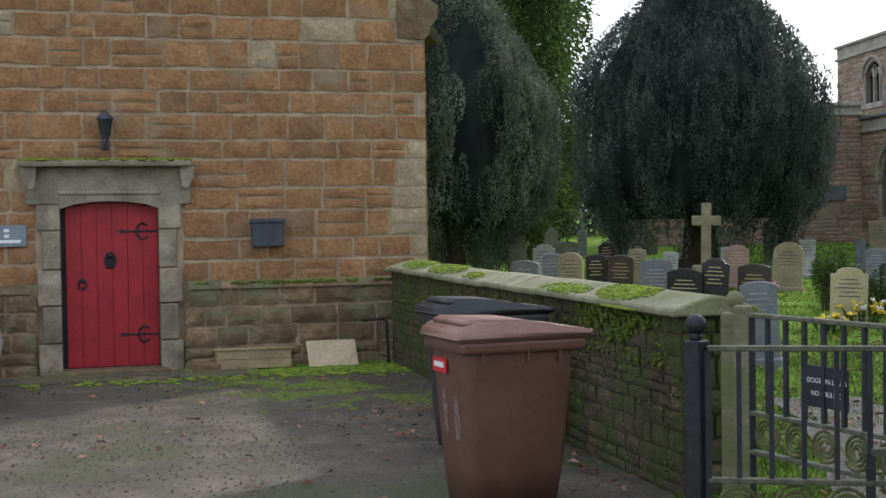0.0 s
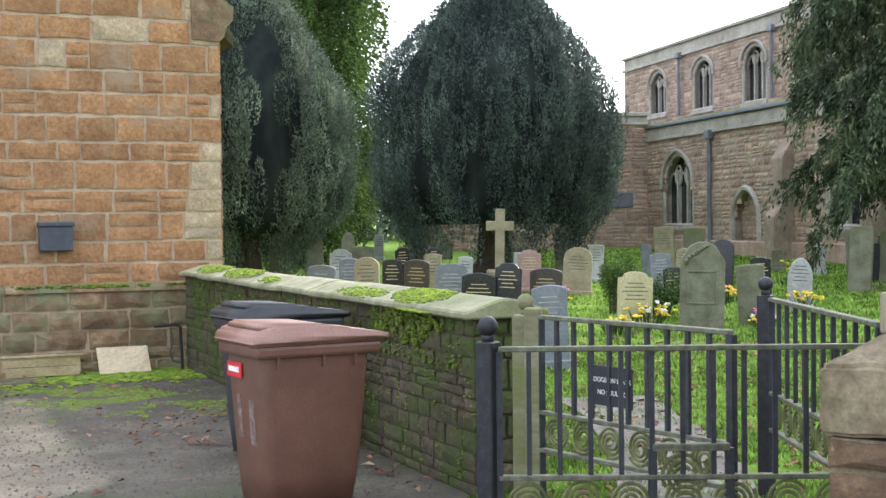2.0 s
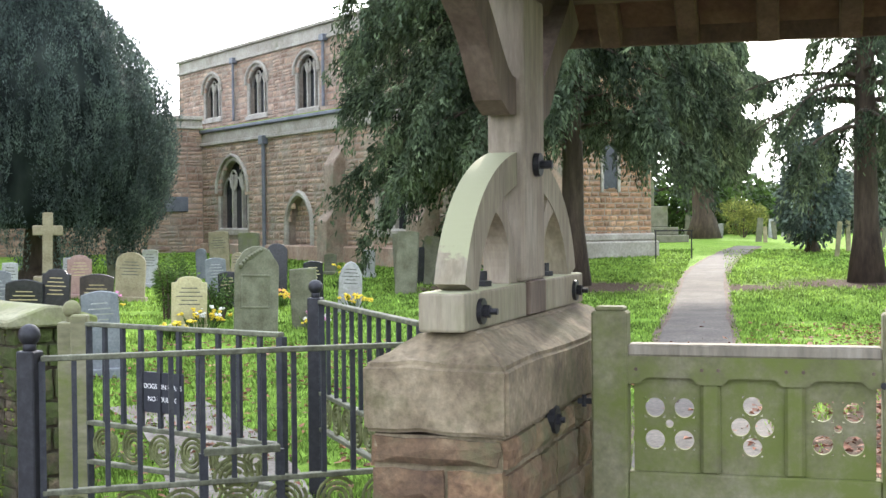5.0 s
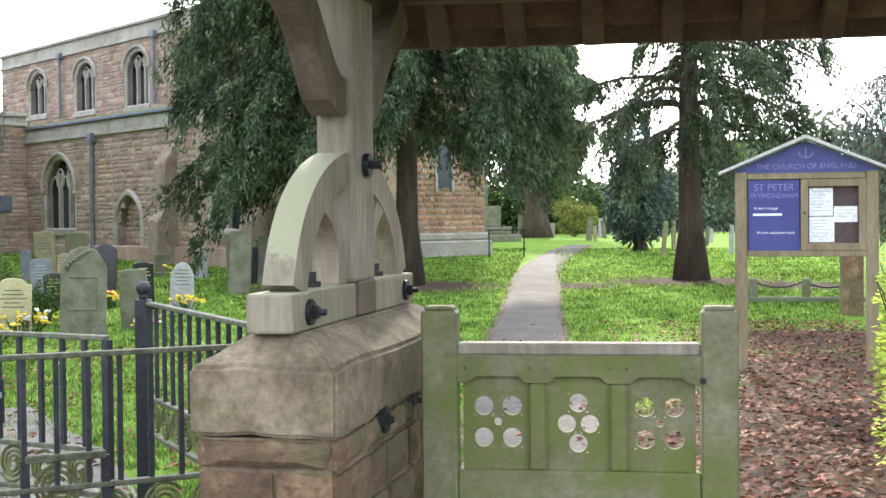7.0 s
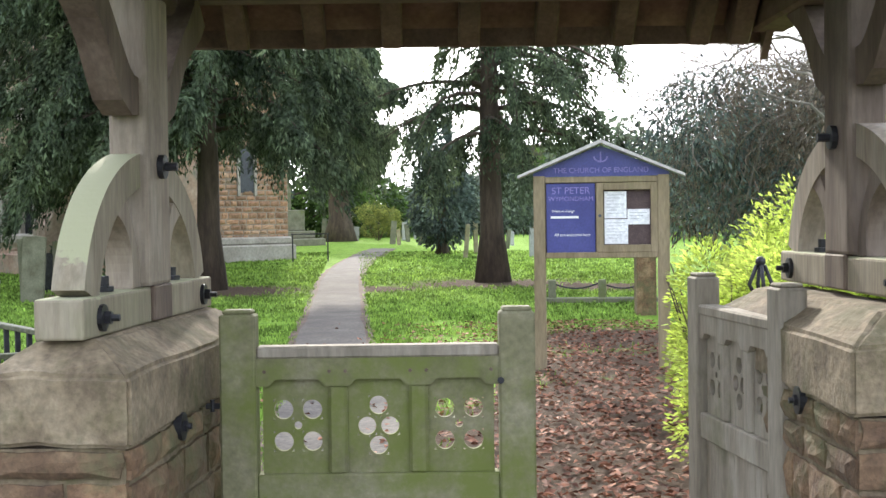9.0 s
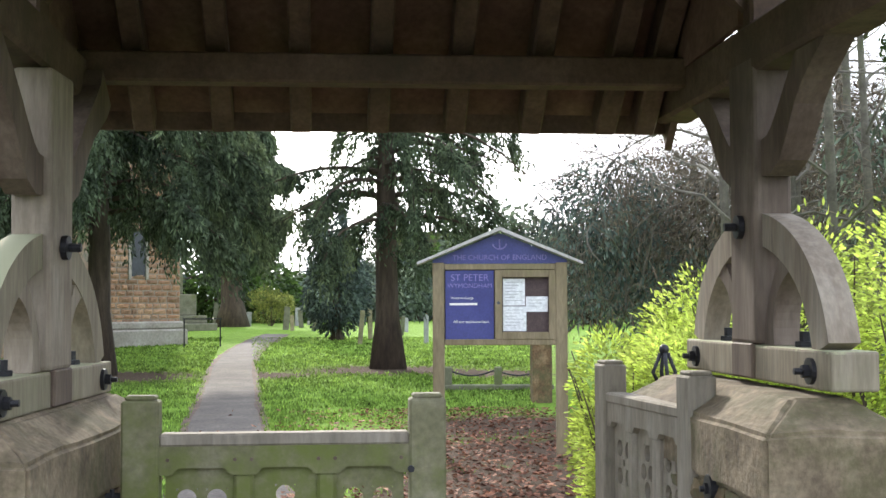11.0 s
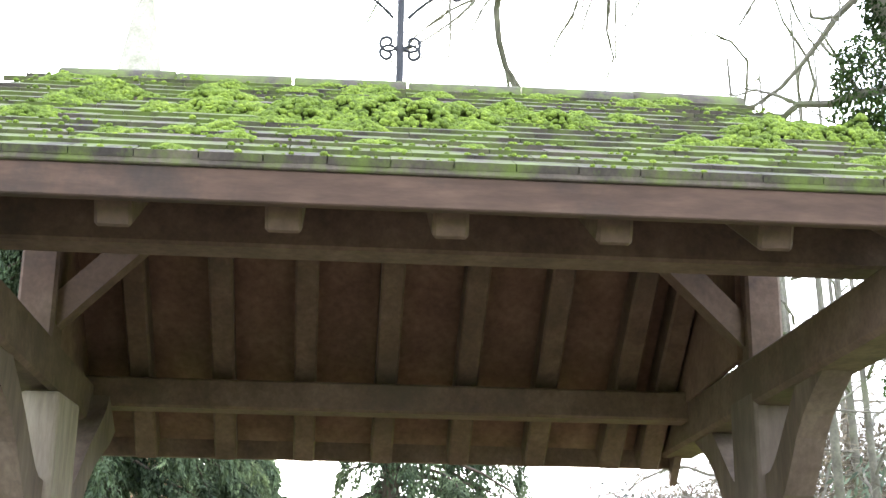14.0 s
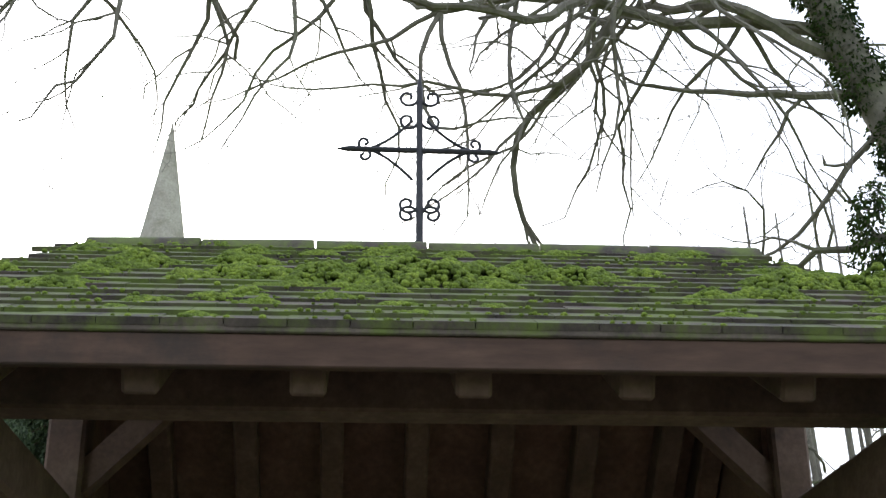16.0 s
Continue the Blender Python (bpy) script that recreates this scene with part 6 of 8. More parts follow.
# ---- wheeled bins ----
def wheelie_bin(m, mat, label, chalk):
    b = thing("wheelie_bin", m, label, "wheelie bin", "wheeled bins")
    body = bmesh.new()
    rings = []
    for z, x0, x1, y0, y1 in ((0.03, 0.10, 0.62, 0.07, 0.53), (0.25, 0.075, 0.66, 0.055, 0.545), (0.95, 0.03, 0.72, 0.025, 0.575), (1.0, 0.03, 0.72, 0.025, 0.575)):
        ring, c = [], 0.06
        for cx, cy, a0 in ((x1 - c, y1 - c, 0), (x0 + c, y1 - c, 90), (x0 + c, y0 + c, 180), (x1 - c, y0 + c, 270)):
            for q in range(4):
                a = radians(a0 + 30 * q)
                ring.append(body.verts.new((cx + c * math.cos(a), cy + c * math.sin(a), z)))
        rings.append(ring)
    k = len(rings[0])
    for r0, r1 in zip(rings, rings[1:]):
        for i in range(k):
            body.faces.new((r0[i], r0[(i + 1) % k], r1[(i + 1) % k], r1[i]))
    body.faces.new(rings[0][::-1])
    body.faces.new(rings[-1])
    part("body", body, mat, b, "", True)
    rim = boxed(-0.005, 0.775, -0.005, 0.605, 0.93, 1.0, bevel=0.02, segments=2)
    part("rim", rim, mat, b, "moulded rim")
    for x in (0.12, 0.4, 0.6):
        part("rib", boxed(x, x + 0.012, 0.0, 0.04, 0.87, 0.94), mat, b)
    lid = bmesh.new()
    prof = [(-0.03, 1.0), (-0.03, 1.03), (0.0, 1.075), (0.10, 1.105), (0.45, 1.095), (0.70, 1.06), (0.80, 1.05), (0.84, 1.03), (0.80, 1.0)]
    prism(lid, prof, -0.015, 0.615)
    bmesh.ops.bevel(lid, geom=lid.edges[:], offset=0.018, segments=2, affect="EDGES")
    # brown bin's lid and lid panel carry the sky reflection as paler colour
    part("lid", lid, skylitlid if chalk else mat, b, "domed lid", True)
    top_l = bmesh.new()
    prism(top_l, [(0.02, 1.085), (0.06, 1.125), (0.42, 1.11), (0.62, 1.075)], 0.05, 0.55)
    bmesh.ops.bevel(top_l, geom=top_l.edges[:], offset=0.012, segments=2, affect="EDGES")
    part("lid_panel", top_l, skylitlid if chalk else mat, b, "", True)
    part("handle", tube(bmesh.new(), [(0.8, 0.08, 1.0), (0.86, 0.08, 1.02), (0.86, 0.52, 1.02), (0.8, 0.52, 1.0)], 0.016, 8), mat, b)
    for y in (0.12, 0.48):
        w = tube(bmesh.new(), [(0.53, y - 0.02, 0.085), (0.53, y + 0.02, 0.085)], 0.085, 18)
        part("wheel", w, greyplastic, b, "black wheel")
    if chalk:
        part("sticker", boxed(0.022, 0.030, 0.31, 0.52, 0.80, 0.885), surface("sticker_red", (0.5, 0.015, 0.02), (0.58, 0.02, 0.03), (0.62, 0.03, 0.04), 6, 0.5, fine=40), b, "red maker's sticker with a plain white bar")
        part("sticker_bar", boxed(0.018, 0.023, 0.34, 0.49, 0.83, 0.86), white_paint, b)
        chalkm = surface("chalk", (0.11, 0.062, 0.046), (0.16, 0.1, 0.08), (0.3, 0.24, 0.22), 18, 0.9, fine=60)
        for y0, y1, z0, z1 in ((0.37, 0.43, 0.45, 0.70), (0.18, 0.26, 0.42, 0.68)):
            lean_x = lambda z: 0.075 - 0.0643 * (z - 0.25)
            part("painted_bar", prism(bmesh.new(), [(lean_x(z0) - 0.003, z0), (lean_x(z0) + 0.002, z0), (lean_x(z1) + 0.002, z1), (lean_x(z1) - 0.003, z1)], y0, y1), chalkm, b, "smeared white painted bar")
    return b


BIN = pose(5.47, 4.94, 0, 0, 0, -25.4)
wheelie_bin(BIN, brownplastic, "brown wheeled bin with a red sticker and smeared white paint", True)
wheelie_bin(pose(6.82, 6.29, 0, 0, 0, -25.4), greyplastic, "dark grey wheeled bin behind the brown one", False)

# ---- things on and at the house wall ----
lampmetal = surface("lampmetal", (0.04, 0.05, 0.06), (0.07, 0.08, 0.095), (0.11, 0.125, 0.14), 12, 0.55, 0.4, fine=60, depth=0.002)
lamp = thing("wall_lantern", HOUSE @ Matrix.Translation((-0.09, 0, 2.5)), "grey cast wall lantern above the door", "lantern")
part("bracket", tube(bmesh.new(), [(0, 0.0, 0.12), (0, -0.06, 0.02), (0, -0.12, 0.1), (0, -0.12, 0.2)], 0.014, 8), lampmetal, lamp)
part("wall_plate", boxed(-0.04, 0.04, -0.02, 0.02, 0.02, 0.24, bevel=0.006), lampmetal, lamp)
lg = bmesh.new()
tube(lg, [(0, -0.12, 0.18), (0, -0.12, 0.36)], [0.05, 0.075], 6)
part("lantern_glass", lg, glass, lamp)
lc = tube(bmesh.new(), [(0, -0.12, 0.36), (0, -0.12, 0.375), (0, -0.12, 0.44), (0, -0.12, 0.46)], [0.1, 0.1, 0.03, 0.012], 6)
tube(lc, [(0, -0.12, 0.15), (0, -0.12, 0.19)], [0.03, 0.055], 6)
for q in range(6):
    a = q * math.pi / 3
    tube(lc, [(0.051 * math.cos(a), -0.12 + 0.051 * math.sin(a), 0.18), (0.077 * math.cos(a), -0.12 + 0.077 * math.sin(a), 0.36)], 0.006, 5)
part("lantern_frame", lc, lampmetal, lamp)
boxgrey = surface("boxgrey", (0.045, 0.05, 0.062), (0.062, 0.068, 0.082), (0.085, 0.092, 0.105), 6, 0.45, 0.3, fine=60, depth=0.001, strength=0.2)
pb_ = thing("letter_box", HOUSE @ Matrix.Translation((1.715, -0.02, 1.4)), "dark grey metal letter box on the stone wall", "letter box")
part("case", boxed(-0.185, 0.185, -0.12, 0.0, 0.0, 0.285, bevel=0.008, segments=2), boxgrey, pb_)
part("flap", boxed(-0.2, 0.2, -0.15, 0.0, 0.275, 0.325, bevel=0.008, segments=2), boxgrey, pb_, "overhanging flap")
part("name_plate", boxed(-0.05, 0.05, -0.126, -0.12, 0.19, 0.215), lampmetal, pb_)
part("lock", tube(bmesh.new(), [(-0.14, -0.12, 0.15), (-0.14, -0.13, 0.15)], 0.012, 10), lampmetal, pb_)
hs = thing("house_sign", HOUSE @ Matrix.Translation((-1.19, -0.02, 1.57)), "grey slate house plate with plain pale bars", "sign")
part("plate", boxed(-0.23, 0.23, -0.03, 0.0, -0.12, 0.12, bevel=0.004), surface("plategrey", (0.16, 0.19, 0.22), (0.21, 0.24, 0.27), (0.26, 0.29, 0.32), 5, 0.6, fine=40), hs)
for w_, z in ((0.06, 0.06), (0.05, 0.0), (0.3, -0.06)):
    part("bar", boxed(-w_ / 2 + 0.02, w_ / 2 + 0.02, -0.034, -0.03, z - 0.018, z + 0.018), white_paint, hs)
newwood = surface("newwood", (0.26, 0.20, 0.10), (0.36, 0.28, 0.15), (0.45, 0.37, 0.22), 5, 0.8, stretch=(0.2, 1, 1), fine=40, depth=0.003, stain=(0.2, 0.19, 0.10), stain_at=(0.55, 0.75))
pl = thing("planter", HOUSE @ Matrix.Translation((1.5, -0.24, 0)), "long weathered wooden planter trough by the wall", "planter")
for z in (0.02, 0.13):
    for y in (-0.13, 0.11):
        part("plank", boxed(-0.42, 0.42, y, y + 0.02, z, z + 0.105, bevel=0.003), newwood, pl)
for x in (-0.42, 0.40):
    part("end_plank", boxed(x, x + 0.02, -0.11, 0.11, 0.02, 0.235, bevel=0.003), newwood, pl)
part("rim_board", boxed(-0.45, 0.45, -0.155, -0.105, 0.235, 0.258, bevel=0.003), newwood, pl)
part("soil", boxed(-0.4, 0.4, -0.11, 0.11, 0.03, 0.2), leafmould, pl)
lb = thing("wooden_board", HOUSE @ Matrix.Translation((2.42, -0.36, 0.0)) @ Matrix.Rotation(radians(-38), 4, "X"), "pale wooden board leaning on the ground by the wall", "board")
part("board", boxed(-0.29, 0.29, -0.012, 0.012, 0.0, 0.36, bevel=0.003), surface("paleply", (0.42, 0.33, 0.2), (0.52, 0.42, 0.27), (0.6, 0.5, 0.34), 4, 0.75, fine=40, stretch=(0.3, 1, 1)), lb)
bench_iron = thing("boot_scraper", HOUSE @ Matrix.Translation((2.95, -0.35, 0)), "black iron stand with a bent tube by the wall", "boot scraper")
part("frame", tube(bmesh.new(), [(-0.2, 0, 0.52), (0.05, 0, 0.53), (0.1, 0, 0.5), (0.12, 0, 0.02)], 0.018, 8), ironblack, bench_iron)
part("hose", tube(bmesh.new(), [(-0.02, -0.02, 0.5), (0.0, -0.04, 0.35), (-0.03, -0.05, 0.22), (0.0, -0.06, 0.12), (0.09, -0.05, 0.1)], 0.012, 8), greyplastic, bench_iron, "grey hose")
brickp = thing("brick_step", HOUSE @ Matrix.Translation((0.98, -0.3, 0)), "loose stone block on the ground by the planter", "stone")
part("block", boxed(-0.14, 0.14, -0.09, 0.09, 0.0, 0.09, bevel=0.015), plinthstone, brickp)

# a parked white car, its front corner just inside the view
carwhite = surface("carwhite", (0.70, 0.72, 0.74), (0.76, 0.78, 0.8), (0.8, 0.82, 0.83), 2, 0.25, fine=20, depth=0.0005, strength=0.05)
car = thing("car", pose(5.40, 10.86, 0, 0, 0, -41), "white parked car with alloy wheels", "car")
cb = bmesh.new()
prism(cb, [(-4.1, 0.32), (-3.35, 0.32), (-3.3, 0.5), (-2.95, 0.66), (-2.6, 0.5), (-2.55, 0.25), (-0.95, 0.25), (-0.9, 0.5), (-0.56, 0.68), (-0.2, 0.5), (-0.16, 0.3), (0.1, 0.36), (0.14, 0.62), (0.0, 0.82), (-0.9, 0.98), (-1.7, 1.42), (-3.2, 1.46), (-4.0, 1.0), (-4.15, 0.7)], 0.0, 1.72)
bmesh.ops.bevel(cb, geom=cb.edges[:], offset=0.05, segments=2, affect="EDGES")
part("body", cb, carwhite, car, "", True)
for x in (-0.55, -2.95):
    for y in (0.0, 1.5):
        w = part("wheel", tube(bmesh.new(), [(x, y, 0.31), (x, y + 0.02, 0.31), (x, y + 0.2, 0.31), (x, y + 0.22, 0.31)], [0.27, 0.31, 0.31, 0.27], 28), greyplastic, car, "black tyre", True)
        rimb = bmesh.new()
        tube(rimb, [(x, y - 0.012, 0.31), (x, y + 0.05, 0.31)], 0.05, 12)
        for q in range(5):
            a = q * 2 * math.pi / 5
            tube(rimb, [(x, y - 0.006, 0.31), (x + 0.2 * math.cos(a), y - 0.004, 0.31 + 0.2 * math.sin(a))], [0.022, 0.03], 6)
        tube(rimb, [(x + 0.21 * math.cos(a), y - 0.002, 0.31 + 0.21 * math.sin(a)) for a in np.linspace(0, 2 * math.pi, 25)], 0.016, 6)
        part("rim", rimb, surface("alloy", (0.35, 0.35, 0.36), (0.45, 0.45, 0.46), (0.55, 0.55, 0.56), 8, 0.3, 0.9, fine=30), w, "spoked alloy rim") if (x, y) == (-0.55, 0.0) else part("rim", rimb, lampmetal, w)
part("headlight", prism(bmesh.new(), [(0.02, 0.6), (0.09, 0.62), (0.02, 0.76), (-0.25, 0.82)], -0.004, 0.2), glass, car)
part("side_window", prism(bmesh.new(), [(-1.1, 0.98), (-1.75, 1.36), (-3.1, 1.38), (-3.5, 1.0)], -0.006, 0.02), glass, car)

# ---- notice board ----
boardoak = surface("boardoak", (0.15, 0.115, 0.06), (0.21, 0.165, 0.095), (0.28, 0.225, 0.14), 6, 0.75, stretch=(1, 1, 0.2), fine=40, depth=0.003, space="Object", stain=(0.17, 0.17, 0.07), stain_at=(0.55, 0.75))
NBW = 1.50
nb = thing("notice_board", pose(14.9, -1.2, 0.0, 0, 0, -97.0), "church notice board with a gabled roof on oak posts", "notice board")
for x in (0.0, NBW - 0.13):
    part("post", boxed(x, x + 0.13, -0.06, 0.06, -0.1, 2.17, bevel=0.008), boardoak, nb)
for z in (1.25, 2.09):
    part("rail", boxed(0.13, NBW - 0.13, -0.045, 0.045, z, z + 0.065, bevel=0.006), boardoak, nb)
part("backing", boxed(0.1, NBW - 0.1, 0.02, 0.045, 1.3, 2.12), boardoak, nb)
part("name_panel", boxed(0.14, 0.685, -0.025, 0.02, 1.315, 2.085, bevel=0.003), board_blue, nb, "blue panel with faded and white lettering")
case = part("notice_case", box(box(box(boxed(0.695, 0.775, -0.05, 0.02, 1.315, 2.085, bevel=0.004), 1.295, 1.37, -0.05, 0.02, 1.315, 2.085, bevel=0.004), 0.775, 1.295, -0.05, 0.02, 1.315, 1.395, bevel=0.004), 0.775, 1.295, -0.05, 0.02, 2.005, 2.085, bevel=0.004), boardoak, nb, "oak framed display case")
part("pinboard", boxed(0.775, 1.295, 0.0, 0.02, 1.395, 2.005), surface("feltbrown", (0.05, 0.035, 0.035), (0.075, 0.052, 0.05), (0.1, 0.07, 0.065), 6, 0.95, fine=60), case, "brown felt")
stone_grey = surface("print_grey", (0.3, 0.3, 0.31), (0.38, 0.38, 0.39), (0.45, 0.45, 0.46), 8, 0.8, fine=40, depth=0.0005)
paper = surface("paper", (0.66, 0.67, 0.68), (0.74, 0.75, 0.76), (0.8, 0.8, 0.8), 4, 0.8, fine=30, depth=0.001)
for x0, x1, z0, z1 in ((0.785, 1.03, 1.69, 1.99), (0.785, 1.045, 1.405, 1.68), (1.04, 1.285, 1.62, 1.79)):
    pp = part("paper_notice", boxed(x0, x1, -0.006, -0.002, z0, z1), paper, case, "white paper notice")
    zz = z1 - 0.04
    kq = 0
    while zz > z0 + 0.04:
        part("text_bar", boxed(x0 + 0.025, x1 - 0.03 - 0.04 * (kq % 3), -0.008, -0.0065, zz - 0.003, zz + 0.003), stone_grey, pp)
        zz -= 0.034
        kq += 1
part("case_lock", tube(bmesh.new(), [(0.735, -0.05, 1.72), (0.735, -0.06, 1.72)], 0.018, 12), lampmetal, nb)
gab = bmesh.new()
prism(gab, [(0.0, 2.16), (NBW, 2.16), (NBW, 2.2), (NBW / 2, 2.5), (0, 2.2)], -0.02, 0.03)
part("gable_panel", gab, board_blue, nb, "blue gable panel with faded lettering")
roofpale = surface("roofpale", (0.34, 0.32, 0.30), (0.45, 0.43, 0.41), (0.54, 0.52, 0.5), 6, 0.7, fine=40)
for s in (-1, 1):
    ra = bmesh.new()
    prism(ra, [(NBW / 2, 2.525), (NBW / 2 + s * 0.92, 2.145), (NBW / 2 + s * 0.92, 2.175), (NBW / 2, 2.565)], -0.14, 0.14)
    part("roof_board", ra, roofpale, nb, "pale lead-covered roof slope")
FACE = Matrix.Rotation(radians(90), 4, "X")
for txt, size, x, z, mat_t in (("THE CHURCH OF ENGLAND", 0.082, NBW / 2, 2.225, faded_violet), ("ST PETER", 0.105, 0.415, 2.0, faded_violet), ("WYMONDHAM", 0.072, 0.415, 1.91, faded_violet), ("Priest in charge", 0.04, 0.33, 1.775, white_paint), ("All are welcome here", 0.046, 0.43, 1.51, white_paint)):
    writing("lettering", txt, size, mat_t, nb, Matrix.Translation((x, -0.027, z)) @ FACE)
part("name_bar", boxed(0.19, 0.5, -0.029, -0.025, 1.695, 1.72), white_paint, nb)
mt = tube(bmesh.new(), [(NBW / 2 + 0.075 * math.cos(a), -0.024, 2.38 + 0.06 * math.sin(a)) for a in np.linspace(math.pi, 2 * math.pi, 12)], 0.008, 5)
tube(mt, [(NBW / 2, -0.024, 2.43), (NBW / 2, -0.024, 2.32)], 0.009, 5)
part("emblem", mt, faded_violet, nb)

# ---- headstones ----
stone_mats = {
    "greenstone": surface("greenstone", (0.09, 0.09, 0.055), (0.145, 0.145, 0.095), (0.2, 0.2, 0.14), 4, 0.95, fine=40, stain=(0.12, 0.14, 0.05), depth=0.006),
    "tanstone": surface("tanstone", (0.20, 0.17, 0.10), (0.28, 0.24, 0.15), (0.36, 0.32, 0.21), 4, 0.95, fine=40, stain=(0.15, 0.15, 0.08), depth=0.006),
    "palestone": surface("palestone", (0.26, 0.26, 0.25), (0.35, 0.35, 0.34), (0.43, 0.43, 0.42), 4, 0.9, fine=40, stain=(0.2, 0.21, 0.15), depth=0.004),
    "yellowstone": surface("yellowstone", (0.36, 0.32, 0.17), (0.45, 0.41, 0.23), (0.52, 0.48, 0.29), 4, 0.9, fine=40, stain=(0.3, 0.3, 0.13), depth=0.004),
    "slate": surface("slate", (0.10, 0.115, 0.125), (0.15, 0.165, 0.175), (0.2, 0.215, 0.225), 5, 0.6, fine=40, depth=0.003),
    "blackgranite": surface("blackgranite", (0.012, 0.012, 0.014), (0.02, 0.02, 0.022), (0.035, 0.035, 0.038), 20, 0.25, fine=160, depth=0.001, strength=0.1),
    "browngranite": surface("browngranite", (0.03, 0.024, 0.022), (0.05, 0.04, 0.036), (0.075, 0.06, 0.052), 20, 0.3, fine=160, depth=0.001, strength=0.1),
    "pinkgranite": surface("pinkgranite", (0.22, 0.13, 0.11), (0.30, 0.19, 0.16), (0.37, 0.25, 0.21), 10, 0.6, fine=120, depth=0.002),
}
words = {"greenstone": "aged sandstone, green with algae", "tanstone": "buff sandstone", "palestone": "pale grey stone", "yellowstone": "pale yellow limestone", "slate": "grey slate", "blackgranite": "polished black granite", "browngranite": "dark brown granite", "pinkgranite": "pink granite"}
tops = {"gothic": "pointed", "round": "round-topped", "shoulder": "shouldered", "low": "low curved", "square": "square", "slab": "thin leaning"}
gold = surface("gold_letters", (0.36, 0.30, 0.16), (0.45, 0.38, 0.2), (0.52, 0.45, 0.26), 9, 0.6, fine=60)
dark_letters = surface("dark_letters", (0.05, 0.05, 0.045), (0.08, 0.08, 0.07), (0.1, 0.1, 0.09), 9, 0.8, fine=60)
rg_ = random.Random(77)


def headstone(x, y, w, h, style, mat):
    thick = 0.10 if style != "low" else 0.09
    turn = math.degrees(math.atan2(y, x)) - 90 + rg_.uniform(-16, 4)
    if style == "slab":
        thick, turn = max(0.07, w * 0.4), turn + 20
    lean = rg_.uniform(-3, 3) * (2.2 if style == "slab" else 1)
    hs_ = thing("headstone", pose(x, y, ground_z(x, y) - 0.03, rg_.uniform(-2, 2), lean, turn), tops[style] + " headstone of " + words[mat] + " in the grass", "headstone", "churchyard headstones")
    a = w / 2
    if style == "gothic":
        out = [(-a, 0), (a, 0), (a, h - w * 0.75)] + [(a * (1 - t ** 1.5), h - w * 0.75 + w * 0.75 * (1 - (1 - t) ** 1.7)) for t in (0.2, 0.4, 0.6, 0.8)] + [(0, h)] + [(-a * (1 - t ** 1.5), h - w * 0.75 + w * 0.75 * (1 - (1 - t) ** 1.7)) for t in (0.8, 0.6, 0.4, 0.2)] + [(-a, h - w * 0.75)]
    elif style == "round":
        out = [(-a, 0), (a, 0)] + [(a * math.cos(t), h - a * 0.8 + a * 0.8 * math.sin(t)) for t in np.linspace(0, math.pi, 13)]
    elif style == "shoulder":
        out = [(-a, 0), (a, 0), (a, h - a * 0.36), (a * 0.72, h - a * 0.34)] + [(a * 0.7 * math.cos(t), h - a * 0.28 + a * 0.28 * math.sin(t)) for t in np.linspace(0, math.pi, 9)] + [(-a * 0.72, h - a * 0.34), (-a, h - a * 0.36)]
    elif style == "low":
        out = [(-a, 0), (a, 0), (a, h - a * 0.22)] + [(a * t, h - a * 0.22 * t * t) for t in (0.66, 0.33, 0, -0.33, -0.66)] + [(-a, h - a * 0.22)]
    else:
        out = [(-a, 0), (a, 0), (a, h - 0.02), (a * 0.3, h), (-a, h - 0.015)]
    bm = prism(bmesh.new(), out, -thick / 2, thick / 2)
    bmesh.ops.bevel(bm, geom=bm.edges[:], offset=0.01, segments=1, affect="EDGES")
    part("slab", bm, stone_mats[mat], hs_)
    if style in ("low", "shoulder") or mat in ("palestone", "tanstone") and style != "slab":
        part("plinth", boxed(-a * 1.15, a * 1.15, -0.15, 0.15, 0, 0.09 + 0.03, bevel=0.012), stone_mats[mat], hs_)
        ink = gold if "granite" in mat else (stone_mats["palestone"] if mat == "slate" else dark_letters)
        ib = bmesh.new()
        zz, kk = h - w * 0.34, 0
        while zz > h * 0.45 and kk < 5:
            q = a * (0.45 + 0.28 * ((kk * 7) % 3) / 2)
            box(ib, -q, q, -thick / 2 - 0.003, -thick / 2 + 0.002, zz - 0.007, zz + 0.007)
            zz -= 0.06
            kk += 1
        ob = part("inscription", ib, ink, hs_, "lines of plain bars for the inscription")
        ob["kind"] = "stuff"
    return hs_


headstone(20.30, 17.74, 0.38, 1.32, "gothic", "greenstone")
headstone(20.77, 17.19, 0.39, 1.26, "round", "greenstone")
headstone(24.33, 19.16, 0.32, 1.19, "gothic", "greenstone")
headstone(19.53, 15.55, 0.41, 1.02, "shoulder", "palestone")
headstone(16.96, 13.95, 0.46, 0.88, "low", "slate")
headstone(18.05, 14.20, 0.32, 0.94, "low", "slate")
headstone(17.06, 13.03, 0.41, 1.02, "round", "tanstone")
headstone(22.16, 17.05, 0.49, 0.96, "square", "greenstone")
headstone(23.49, 16.94, 0.33, 0.89, "shoulder", "blackgranite")
headstone(18.91, 13.89, 0.35, 0.89, "low", "blackgranite")
headstone(18.75, 13.27, 0.44, 0.90, "low", "browngranite")
headstone(23.03, 15.86, 0.27, 0.92, "low", "blackgranite")
headstone(20.97, 14.44, 0.33, 0.90, "low", "tanstone")
headstone(17.84, 11.93, 0.52, 0.90, "low", "slate")
headstone(17.24, 11.03, 0.53, 0.80, "low", "blackgranite")
headstone(17.47, 10.66, 0.41, 0.95, "shoulder", "blackgranite")
headstone(21.72, 14.22, 0.29, 0.81, "square", "palestone")
headstone(23.26, 13.64, 0.47, 0.89, "shoulder", "pinkgranite")
